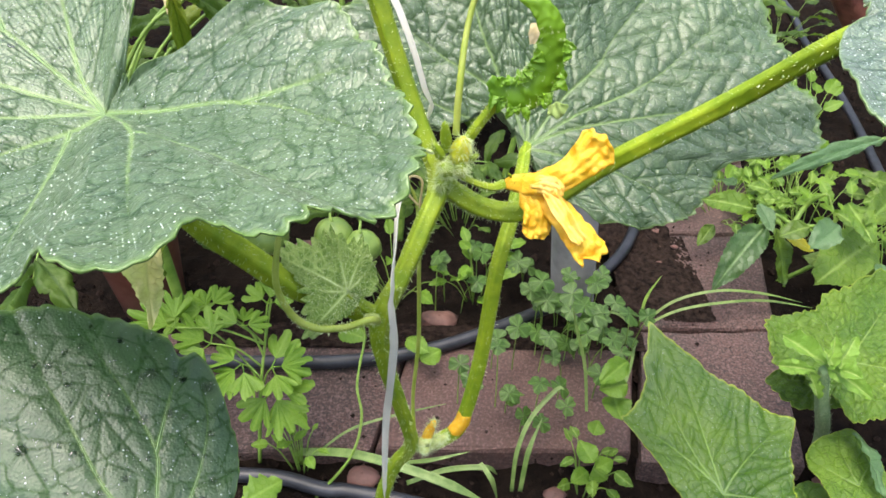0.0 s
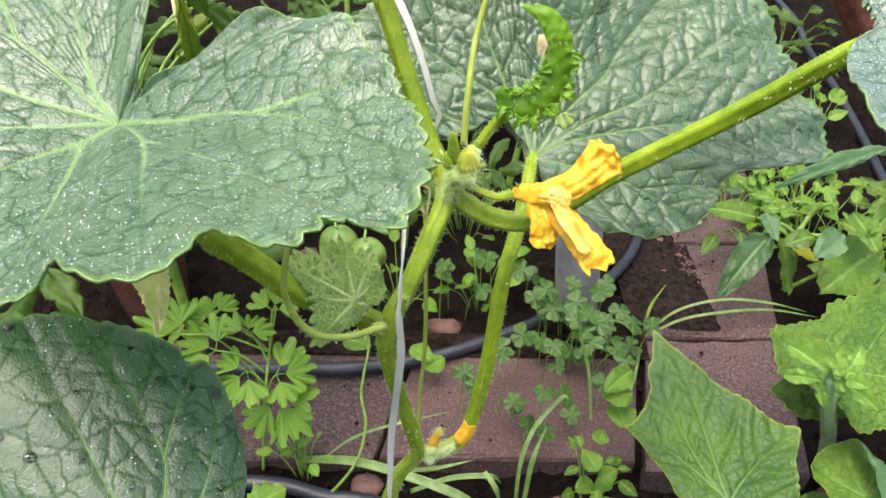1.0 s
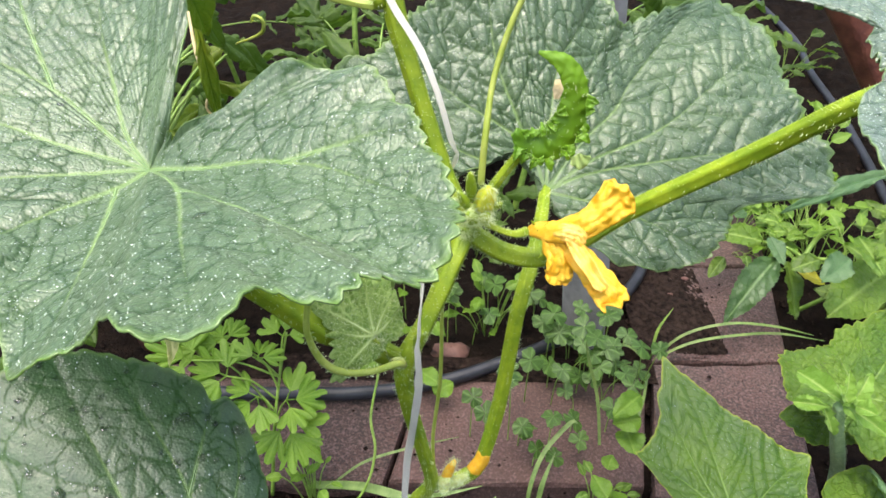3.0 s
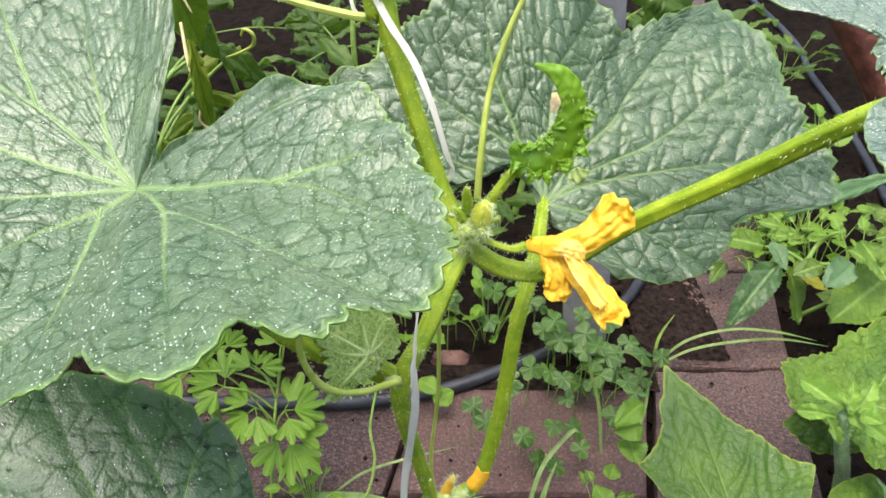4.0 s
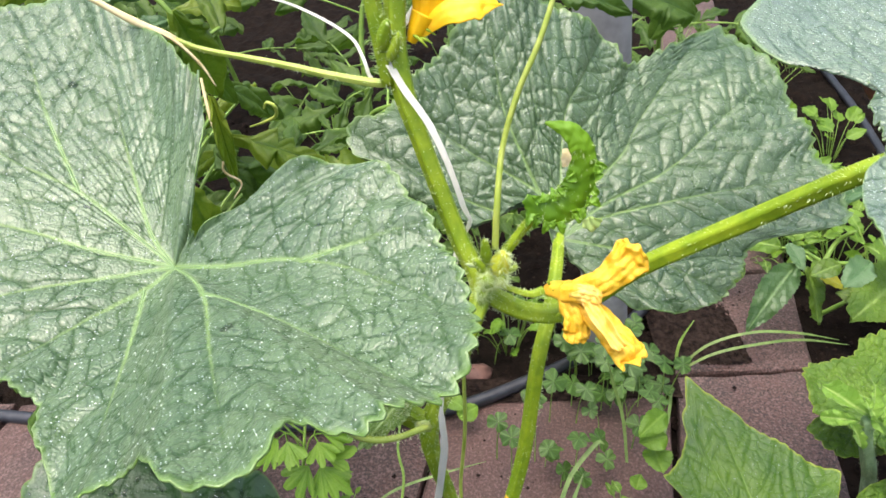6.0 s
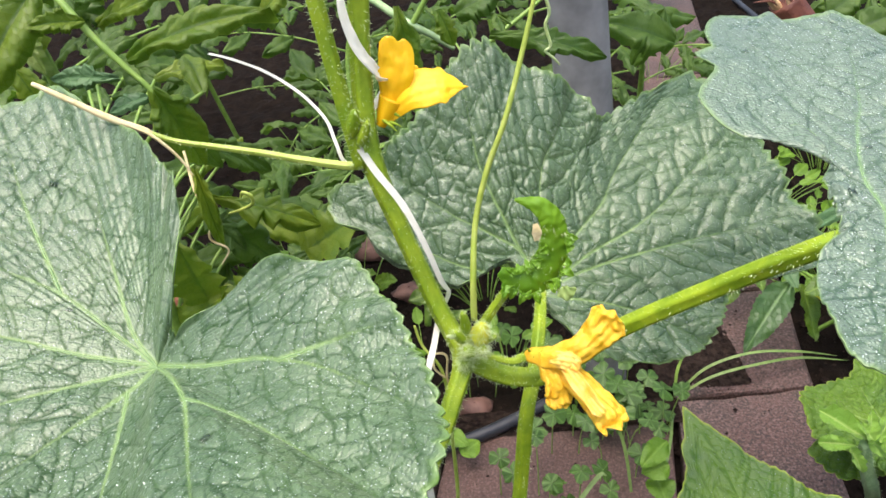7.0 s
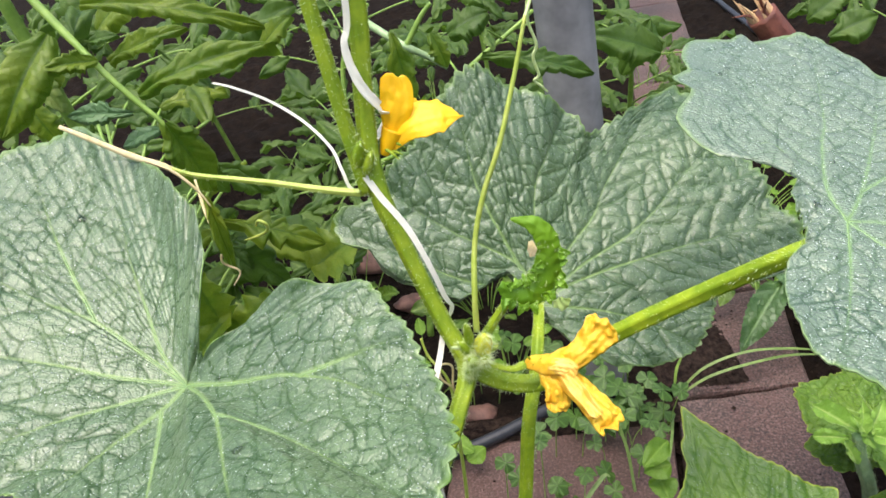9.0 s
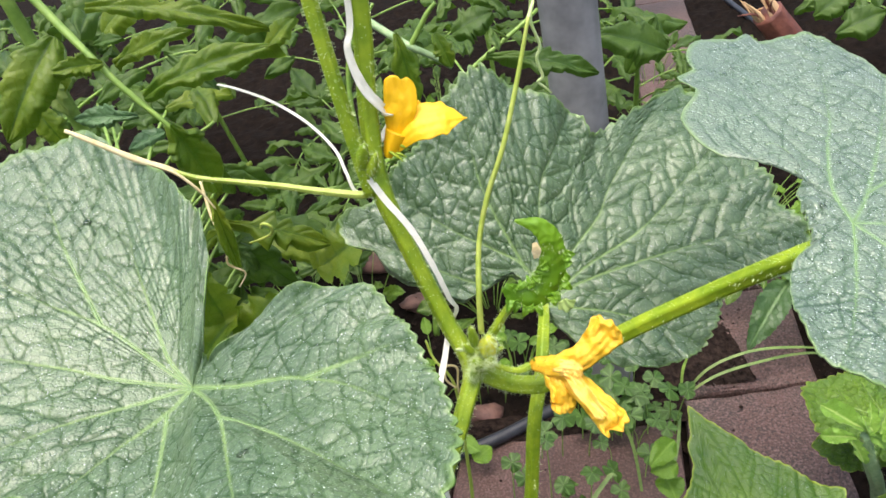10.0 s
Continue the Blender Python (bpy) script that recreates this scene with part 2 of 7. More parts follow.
PALE_VEIN = plain_material("pale_leaf_vein", (0.50, 0.64, 0.22), (0.62, 0.74, 0.34), 200.0, 0.5)
STEM = plain_material("green_vine_stem", (0.165, 0.270, 0.005), (0.29, 0.39, 0.014), 90.0, 0.55, bump_at=(700.0, 0.6, 0.0006), sub=0.15)
STEM_DULL = plain_material("weed_stem", (0.13, 0.24, 0.03), (0.22, 0.34, 0.06), 90.0, 0.5, sub=0.1)
STEM_PALE = plain_material("downy_pale_stem", (0.20, 0.31, 0.13), (0.30, 0.42, 0.21), 90.0, 0.6, sub=0.1)
HAIR = plain_material("pale_bristle", (0.44, 0.56, 0.24), (0.62, 0.71, 0.40), 90.0, 0.5)
TENDRIL = plain_material("tendril_green", (0.27, 0.36, 0.045), (0.40, 0.47, 0.10), 120.0, 0.45, sub=0.1)
DRY = plain_material("dry_straw", (0.50, 0.40, 0.18), (0.68, 0.58, 0.34), 150.0, 0.6)
PETAL = plain_material("yellow_petal", (0.77, 0.39, 0.008), (0.87, 0.53, 0.045), 220.0, 0.5, bump_at=(520.0, 0.8, 0.0010), sub=0.25)
PETAL_FRESH = plain_material("fresh_yellow_petal", (0.86, 0.44, 0.002), (0.93, 0.53, 0.004), 120.0, 0.5, bump_at=(600.0, 0.35, 0.0005), sub=0.2)
PETAL_PALE = plain_material("faded_petal", (0.74, 0.40, 0.03), (0.84, 0.56, 0.15), 160.0, 0.45, bump_at=(480.0, 0.6, 0.001), sub=0.2)
# opaque pale colour stands for sky glints on drops and pale hair bases
GLINT_DEW = plain_material("water_drop", (0.28, 0.36, 0.29), (0.56, 0.63, 0.56), 300.0, 0.04, spec=1.0)
WATER = material("clear_water")[0]
WATER.node_tree.nodes["Principled BSDF"].inputs["Transmission Weight"].default_value = 1.0
WATER.node_tree.nodes["Principled BSDF"].inputs["Roughness"].default_value = 0.02
WATER.node_tree.nodes["Principled BSDF"].inputs["IOR"].default_value = 1.33
STRING = plain_material("white_plastic_string", (0.84, 0.82, 0.74), (0.93, 0.91, 0.84), 300.0, 0.4, bump_at=(1500.0, 0.4, 0.0003))
film = node(STRING.node_tree, "ShaderNodeBsdfTranslucent", Color=(0.93, 0.92, 0.86, 1))
both = node(STRING.node_tree, "ShaderNodeMixShader", Fac=0.5)
STRING.node_tree.links.new(STRING.node_tree.nodes["Principled BSDF"].outputs[0], both.inputs[1])
STRING.node_tree.links.new(film.outputs[0], both.inputs[2])
STRING.node_tree.links.new(both.outputs[0], STRING.node_tree.nodes["Material Output"].inputs["Surface"])
HOSE = plain_material("black_rubber_hose", (0.012, 0.013, 0.017), (0.03, 0.032, 0.04), 40.0, 0.42, bump_at=(600.0, 0.2, 0.0005))
POLE = plain_material("galvanised_grey_steel", (0.10, 0.10, 0.105), (0.28, 0.28, 0.28), 14.0, 0.5, metal=0.1, bump_at=(250.0, 0.2, 0.0005), spread=(0.3, 0.6))
SOIL = plain_material("damp_dark_soil", (0.004, 0.003, 0.0025), (0.016, 0.011, 0.008), 45.0, 0.95, bump_at=(160.0, 0.9, 0.006), spread=(0.3, 0.75), spec=0.06)
CLOD = plain_material("soil_crumb", (0.007, 0.005, 0.0045), (0.034, 0.023, 0.018), 110.0, 0.95, bump_at=(260.0, 0.9, 0.004), spec=0.06)
BARK = plain_material("red_brown_bark", (0.10, 0.03, 0.02), (0.22, 0.075, 0.045), 60.0, 0.6, bump_at=(220.0, 0.6, 0.002))
WOOD = plain_material("torn_pale_wood", (0.45, 0.27, 0.13), (0.62, 0.42, 0.22), 90.0, 0.7, bump_at=(300.0, 0.6, 0.002))
TERRACOTTA = plain_material("worn_terracotta", (0.24, 0.075, 0.042), (0.36, 0.14, 0.085), 22.0, 0.75, bump_at=(140.0, 0.4, 0.001))
PEBBLE = plain_material("reddish_stone", (0.09, 0.045, 0.036), (0.18, 0.09, 0.07), 60.0, 0.7, bump_at=(200.0, 0.4, 0.002))


def paver_material():
    m, nt, bsdf = material("weathered_brick_paver")
    info = nt.nodes.new("ShaderNodeObjectInfo")
    col = blend(nt, ramp(nt, noise_of(nt, 14.0, 8.0), [(0.3, (0, 0, 0)), (0.7, (1, 1, 1))]), (0.046, 0.023, 0.019), (0.108, 0.055, 0.045))
    col = blend(nt, ramp(nt, noise_of(nt, 7.0, 9.0, 0.7), [(0.45, (0, 0, 0)), (0.60, (0.85, 0.85, 0.85))]), col, (0.026, 0.020, 0.018))
    col = blend(nt, ramp(nt, noise_of(nt, 40.0, 6.0, 0.7), [(0.55, (0, 0, 0)), (0.70, (0.6, 0.6, 0.6))]), col, (0.035, 0.034, 0.020))
    col = blend(nt, ramp(nt, noise_of(nt, 260.0, 3.0), [(0.48, (0, 0, 0)), (0.60, (0.75, 0.75, 0.75))]), col, (0.17, 0.11, 0.095))
    col = blend(nt, ramp(nt, noise_of(nt, 330.0, 2.0), [(0.40, (0.85, 0.85, 0.85)), (0.50, (0, 0, 0))]), col, (0.018, 0.013, 0.011))
    col = blend(nt, ramp(nt, info.outputs["Random"], [(0.0, (0, 0, 0)), (1.0, (0.35, 0.35, 0.35))]), col, (0.15, 0.075, 0.06))
    nt.links.new(col, bsdf.inputs["Base Color"])
    bsdf.inputs["Roughness"].default_value = 0.65
    nb = bump(nt, noise_of(nt, 120.0, 8.0, 0.7), 0.8, 0.004)
    nt.links.new(bump(nt, noise_of(nt, 500.0, 4.0), 0.5, 0.001, nb), bsdf.inputs["Normal"])
    return m


PAVER = paver_material()

# ---------------------------------------------------------------- leaves
def around(lobes, key, theta):
    """Smooth periodic value of a lobe's column at the angles theta (degrees)."""
    a = np.array([l[0] for l in lobes], float)
    v = np.array([l[key] for l in lobes], float)
    order = np.argsort(a)
    a, v = a[order], v[order]
    a = np.concatenate([a - 360, a, a + 360])
    v = np.tile(v, 3)
    slope = np.gradient(v, a)
    left = np.diff(v) / np.diff(a)
    slope[1:-1] = np.where(left[:-1] * left[1:] > 0, 2 * left[:-1] * left[1:] / (left[:-1] + left[1:] + 1e-12), 0)
    i = (np.searchsorted(a, theta) - 1).clip(0, len(a) - 2)
    h = a[i + 1] - a[i]
    t = (theta - a[i]) / h
    return ((2 * t ** 3 - 3 * t ** 2 + 1) * v[i] + (t ** 3 - 2 * t ** 2 + t) * h * slope[i]
            + (-2 * t ** 3 + 3 * t ** 2) * v[i + 1] + (t ** 3 - t ** 2) * h * slope[i + 1])


def cells_of(x, y, seeds):
    """Distance to the border of the cell that each point lies in."""
    pts = np.stack([x.ravel(), y.ravel()], 1)
    out = np.empty(len(pts))
    for i in range(0, len(pts), 4000):
        p = pts[i:i + 4000]
        d = ((p[:, None] - seeds[None]) ** 2).sum(-1)
        two = np.argpartition(d, 1, axis=1)[:, :2]
        rows = np.arange(len(p))
        d0, d1 = d[rows, two[:, 0]], d[rows, two[:, 1]]
        apart = np.linalg.norm(seeds[two[:, 0]] - seeds[two[:, 1]], axis=1)
        out[i:i + 4000] = np.abs(d1 - d0) / (2 * apart + 1e-9)
    return out.reshape(x.shape)


def spaced_seeds(size, cell, r):
    """Evenly scattered cell centres over a disc."""
    count = int(np.pi * size ** 2 / cell ** 2 * 1.15)
    seeds = np.zeros((count, 2))
    for k in range(count):
        rad, ang = size * np.sqrt(r.uniform(0, 1, 7)), r.uniform(0, 2 * np.pi, 7)
        tries = np.stack([rad * np.cos(ang), rad * np.sin(ang)], 1)
        if k:
            near = ((tries[:, None] - seeds[None, :k]) ** 2).sum(-1).min(1)
            seeds[k] = tries[near.argmax()]
        else:
            seeds[k] = tries[0]
    return seeds


def line_distance(pts, line, reach):
    """Distance of points to a line, worked out only near it."""
    out = np.full(len(pts), 9.0)
    near = np.flatnonzero(((pts > line.min(0) - reach) & (pts < line.max(0) + reach)).all(1))
    q = pts[near]
    best = np.full(len(near), 9.0)
    for a, b in zip(line[:-1], line[1:]):
        v = b - a
        t = (((q - a) @ v) / (v @ v + 1e-12)).clip(0, 1)
        best = np.minimum(best, np.linalg.norm(q - a - t[:, None] * v, axis=1))
    out[near] = best
    return out


def lobed_leaf(name, plant, origin, normal, ahead, lobes, ribs, mat, label, na=240, nr=80, cell=0.008, pucker=0.0010, teeth=0.035, tooth_count=46,
               wave=0.002, groove=0.0012, rib_width=0.0013, power=1.3, dew=0, seed=1, spacing=0.013, thick=0.0006, hairy=0, veins_of=None, drop=1.0, quilt=0.0, beads=0, bend=0.0, border_line=None):
    """A palmate leaf: lobes are (angle, radius, lift), ribs the angles of the main veins or their courses as (angle, radius)."""
    r = np.random.default_rng(seed)
    n = unit(normal)
    e1 = np.asarray(ahead, float)
    e1 = unit(e1 - n * (e1 @ n))
    e2 = np.cross(n, e1)
    theta = np.linspace(-180, 180, na, endpoint=False)
    radius = around(lobes, 1, theta)
    lift = around(lobes, 2, theta)
    phase = np.cumsum(1 + 0.35 * smooth_noise((1, na), (1, 30), seed)[0])
    phase = phase / phase[-1] * tooth_count
    tooth = np.abs(((phase % 1) - 0.62)) / 0.62
    strong = 1 + 0.7 * smooth_noise((1, na), (1, 24), seed + 9)[0]
    radius = radius * (1 + teeth * strong * (0.5 - tooth) * 1.4 + 0.012 * smooth_noise((1, na), (1, 60), seed + 1)[0])
    s = np.linspace(0, 1, nr) ** 0.85
    s[0] = 0.004
    swing = around([l if len(l) > 3 else (*l, 0.0) for l in lobes], 3, theta)
    th = np.radians(theta[None] + swing[None] * s[:, None] ** 2)
    rr = s[:, None] * radius[None]
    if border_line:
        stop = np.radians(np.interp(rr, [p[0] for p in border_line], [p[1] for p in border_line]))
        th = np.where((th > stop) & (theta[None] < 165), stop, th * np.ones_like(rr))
    x, y = rr * np.cos(th), rr * np.sin(th)
    size = radius.max()
    # main veins
    mains = []
    for course in ribs:
        if isinstance(course, (int, float)):
            reach = float(around(lobes, 1, np.array([float(course)]))[0]) * 0.97
            swerve = r.normal(0, 6)
            course = [(course, 0.0), (course + swerve * 0.3, reach * 0.35), (course + swerve * 0.6, reach * 0.7), (course + swerve, reach)]
        pts = np.array([(q * np.cos(np.radians(a)), q * np.sin(np.radians(a))) for a, q in course])
        mains.append(spline(pts, 6))
    # side veins leave them by turns, curve forward and stop half-way to the next main vein
    sides = []
    for k, main in enumerate(mains):
        step = np.linalg.norm(np.diff(main, axis=0), axis=1)
        along = np.concatenate([[0], np.cumsum(step)])
        at, flip = spacing * r.uniform(0.7, 1.1), r.choice((-1, 1))
        while at < along[-1] - spacing * 0.4:
            i = min(np.searchsorted(along, at), len(main) - 2)
            d = unit(main[i + 1] - main[i - 1])
            q = np.array([-d[1], d[0]]) * flip
            p, way = main[i].copy(), 0.9 + r.normal(0, 0.1)
            line = [p.copy()]
            for j in range(14):
                p = p + 0.0045 * (d * np.cos(way) + q * np.sin(way)) + r.normal(0, 0.0005, 2)
                way *= 0.95
                own = np.linalg.norm(main - p, axis=1).min()
                other = min([np.linalg.norm(m - p, axis=1).min() for m in mains if m is not main] or [9.0])
                line.append(p.copy())
                if other < own * 0.9 and j > 0:
                    break
            if len(line) > 2:
                sides.append(np.array(line))
            at, flip = at + spacing * r.uniform(0.55, 0.85), -flip
    pts = np.stack([x.ravel(), y.ravel()], 1)
    d1, rib = np.full(len(pts), 9.0), np.zeros(len(pts))
    for main in mains:
        d = line_distance(pts, main, 0.02)
        d1 = np.minimum(d1, d)
        start = np.linalg.norm(pts - main[0], axis=1) / (np.linalg.norm(main[-1] - main[0]) + 1e-9)
        w = rib_width * (1.05 - 0.7 * start.clip(0, 1))
        rib = np.maximum(rib, np.exp(-(d / w) ** 2) * (1.25 - 0.85 * start).clip(0.15, 1))
    d2 = np.full(len(pts), 9.0)
    for line in sides:
        d2 = np.minimum(d2, line_distance(pts, line, 0.015))
    d1, d2, rib = d1.reshape(x.shape), d2.reshape(x.shape), rib.reshape(x.shape)
    warp = 0.09 * cell
    wx, wy = warp * smooth_noise(x.shape, (nr // 5, na // 7), seed + 20), warp * smooth_noise(x.shape, (nr // 5, na // 7), seed + 21)
    border = cells_of(x + wx, y + wy, spaced_seeds(size, cell, r))
    vein = np.minimum(d1, d2)
    border = np.minimum(border, vein)
    dome = 1 - np.exp(-border / (0.13 * cell))
    fade = np.minimum(1, s[:, None] * 5)
    patch = 1 + 0.6 * smooth_noise(x.shape, (6, 12), seed + 4)
    z = lift[None] * s[:, None] ** power
    z = z + fade * (pucker * dome * patch - groove * (np.exp(-(d1 / 0.0028) ** 2) + 0.5 * np.exp(-(d2 / 0.0020) ** 2)))
    z = z + fade * quilt * (1 - np.exp(-vein / 0.0032)) * (1 + 0.5 * smooth_noise(x.shape, (5, 24), seed + 6))
    z = z + wave * smooth_noise(x.shape, (3, 16), seed + 2) * s[:, None] ** 1.6
    z = z + wave * 0.8 * np.sin(phase * 2 * np.pi / 5.3 + seed)[None] * s[:, None] ** 5
    z = z - bend * s[:, None] ** 7 * (1 + 0.8 * smooth_noise((1, na), (1, 18), seed + 7))
    pos = np.asarray(origin, float) + x[..., None] * e1 + y[..., None] * e2 + z[..., None] * n
    veins = []
    for line in mains:
        a = np.degrees(np.arctan2(line[:, 1], line[:, 0]))
        u = np.hypot(line[:, 0], line[:, 1]) / np.maximum(np.interp(a, theta, radius, period=360), 1e-4)
        line, a, u = line[u < 0.9], a[u < 0.9], u[u < 0.9]
        if len(line) < 5:
            continue
        row = np.interp(u, s, np.arange(nr)).clip(0, nr - 1.001)
        column = (a + 180) / 360 * na
        i, k = row.astype(int), column.astype(int) % na
        fi, fk = (row - i)[:, None], (column % 1)[:, None]
        p = (pos[i, k] * (1 - fk) + pos[i, (k + 1) % na] * fk) * (1 - fi) + (pos[i + 1, k] * (1 - fk) + pos[i + 1, (k + 1) % na] * fk) * fi
        tv = rib_width * 0.32
        veins.append(tube(p - n * tv * 0.35, [tv, tv * 0.8, tv * 0.5, tv * 0.2, tv * 0.08], sides=7, per=2, cap=False))
    # the sinus stays open: no faces across the last gap
    gap = int(np.argmin(radius))
    turn = lambda grid: np.roll(grid, -gap, 1)
    pos, rroll = turn(pos), turn(rr)
    faces = [f[::-1] for f in grid_faces(nr, na)]
    edge = np.repeat(s[:, None], na, 1)
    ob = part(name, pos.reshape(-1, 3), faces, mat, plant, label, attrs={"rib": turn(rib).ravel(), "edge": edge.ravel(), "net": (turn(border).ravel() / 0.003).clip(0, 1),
                                                                         "flat": np.stack([turn(x), turn(y), 0 * x], -1).reshape(-1, 3)})
    if thick:
        mod = ob.modifiers.new("thickness", "SOLIDIFY")
        mod.thickness, mod.offset = thick, -1
    if veins:
        part("vein_network", *merge(*veins), veins_of or VEIN, ob, "paler raised leaf veins", kind="stuff")
    # normals of the surface
    nn = np.cross(np.gradient(pos, axis=0), np.gradient(pos, axis=1))
    nn /= np.linalg.norm(nn, axis=2)[..., None] + 1e-12
    nn *= np.sign((nn @ n))[..., None]
    area = (rroll * turn(np.abs(np.gradient(th * np.ones_like(rr), axis=1))) * np.roll(radius, -gap)[None]).ravel()
    area[: na * 3] = 0
    area[-na * 3:] = 0
    if dew:
        pick = r.choice(len(area), dew, p=area / area.sum())
        size_d = drop * 0.00010 + drop * 0.00026 * r.random(dew) ** 4
        part("dew", *droplets(pos.reshape(-1, 3)[pick], nn.reshape(-1, 3)[pick], size_d, 6, 0.75, r), GLINT_DEW, ob, "tiny clear water drops", kind="stuff")
    if beads:
        pick = r.choice(len(area), beads, p=area / area.sum())
        size_d = 0.0005 + 0.0019 * r.random(beads) ** 3.5
        part("water_drop", *droplets(pos.reshape(-1, 3)[pick], nn.reshape(-1, 3)[pick], size_d, 14, 0.42, r), WATER, ob, "clear round water drops", kind="stuff")
    if hairy:
        pick = r.choice(na * nr, hairy)
        c, m = pos.reshape(-1, 3)[pick], nn.reshape(-1, 3)[pick]
        a = np.cross(m, (0.3, 0.5, 0.8)) * 0.00009 / 0.8
        tip = c + (m + r.normal(0, 0.3, m.shape)) * r.uniform(0.0006, 0.0016, (hairy, 1))
        v = np.stack([c + a, c - a, tip], 1).reshape(-1, 3)
        part("leaf_hairs", v, (np.arange(hairy)[:, None] * 3 + [0, 1, 2]).tolist(), HAIR, ob, "fine pale hairs", kind="stuff")
    return ob


def droplets(c, m, size_d, around_n, tall, r):
    """Small domes of water on a surface: centres, normals and radii."""
    count = len(c)
    a = np.cross(m, (0.3, 0.5, 0.8))
    a /= np.linalg.norm(a, axis=1)[:, None]
    b = np.cross(m, a)
    a = a * r.uniform(0.8, 1.25, (count, 1))
    ring = np.linspace(0, 2 * np.pi, around_n, endpoint=False)
    levels = ((0.66, 0.75), (-0.1, 1.0)) if around_n < 10 else ((0.92, 0.35), (0.70, 0.70), (0.35, 0.93), (-0.12, 1.0), (-0.3, 0.6))
    v = [c + m * (size_d * tall)[:, None]]
    for height, wide in levels:
        for q in ring:
            v.append(c + size_d[:, None] * (wide * (a * np.cos(q) + b * np.sin(q)) + height * tall * m))
    v = np.stack(v, 1).reshape(-1, 3)
    per = 1 + around_n * len(levels)
    base = np.arange(count)[:, None] * per
    f = []
    for k in range(around_n):
        k2 = (k + 1) % around_n
        f += (base + [0, 1 + k, 1 + k2]).tolist()
        for j in range(len(levels) - 1):
            o = 1 + j * around_n
            f += (base + [o + k, o + around_n + k, o + around_n + k2, o + k2]).tolist()
    if around_n >= 10:
        f += (base + np.array([per - 1 - k for k in range(around_n)])).tolist()
    return v, f


def blade(base, tip, width, up, outline="plain", lobes=4, fold=0.15, droop=0.1, curl=0.0, nu=26, nv=11, wave=0.05, seed=0, tooth=0.25):
    """Vertices, faces and attributes of a simple leaf blade from base to tip."""
    base, tip = np.asarray(base, float), np.asarray(tip, float)
    d = tip - base
    ln = np.linalg.norm(d)
    d = d / ln
    n = np.asarray(up, float)
    n = unit(n - d * (n @ d))
    q = np.cross(n, d)
    u = np.linspace(0, 1, nu)
    if outline == "plain":
        w = np.sin(np.pi * u ** 0.75) ** 0.8
    elif outline == "heart":
        w = np.where(u < 0.75, (u / 0.75) ** 0.7, 1.0) * np.where(u > 0.75, np.sqrt(np.clip(1 - ((u - 0.75) / 0.27) ** 2, 0, 1)), 1)
    elif outline == "tomato":
        r = np.random.default_rng(seed)
        cuts = np.sort(r.uniform(0.05, 0.95, int(lobes) + 1) * 0.5 + np.linspace(0.05, 0.95, int(lobes) + 1) * 0.5)
        k = np.searchsorted(cuts, u).clip(1, len(cuts) - 1)
        saw = ((u - cuts[k - 1]) / (cuts[k] - cuts[k - 1] + 1e-6)).clip(0, 1) ** 0.7
        deep = 2.6 * tooth * (1.25 - u) * r.uniform(0.5, 1.3, len(cuts))[k]
        w = (u + 0.02) ** 0.45 * (1.001 - u) ** 0.8 * 1.70 * (1 - deep + deep * saw) * (1 + 0.05 * smooth_noise((1, nu), (1, nu // 3), seed + 5)[0])
    elif outline == "grass":
        w = np.minimum(1, u * 8) * (1 - u) ** 0.5
    else:
        saw = 1 - np.abs(((u * lobes) % 1.0) * 2 - 0.85).clip(0, 1)
        w = np.sin(np.pi * u ** 0.7) ** 0.75 * (1 - tooth + tooth * 1.4 * saw)
    w = w * (1 + (0.0 if outline == "tomato" else 0.06) * np.sin(np.arange(nu) * 2.3 + seed)) * width / 2
    v = np.linspace(-1, 1, nv)
    uu, vv = np.meshgrid(u, v, indexing="ij")
    rel = np.abs(vv)
    y = vv * w[:, None]
    back = 0
    if outline == "jagged":
        back = -0.10 * ln * rel * (1 - uu)
    z = fold * np.abs(y) - droop * ln * (uu - 0.5) ** 2 * 2 + droop * ln * 0.5
    z = z + wave * ln * smooth_noise(uu.shape, (5, 3), seed + 11) * (0.3 + rel) + wave * 0.5 * ln * np.sin(uu * 21 + seed + vv * 2) * rel ** 2
    z = z - curl * ln * uu ** 2.5
    if outline == "tomato":
        z = z - 0.16 * width * np.clip((rel - 0.72) / 0.28, 0, 1) ** 2
    x = uu * ln + back
    z = z - 0.02 * width * np.exp(-(vv / 0.12) ** 2)
    side = np.abs(np.sin((uu * 5.5 - rel * 1.3) * np.pi)) ** 18
    rib = np.maximum(np.exp(-(vv / 0.1) ** 2), 0.6 * side * (rel < 0.9))
    z = z + 0.018 * ln * (1 - side) * np.minimum(1, rel * 3)
    pos = base + x[..., None] * d + y[..., None] * q + z[..., None] * n
    return pos.reshape(-1, 3), grid_faces(nu, nv), {"rib": rib.ravel(), "edge": rel.ravel(), "flat": np.stack([x, y, 0 * x], -1).reshape(-1, 3)}


def leaf_blade(plant, base, tip, width, up, mat, name="leaf", label="", **kw):
    v, f, at = blade(base, tip, width, up, **kw)
    return part(name, v, f, mat, plant, label, attrs=at)



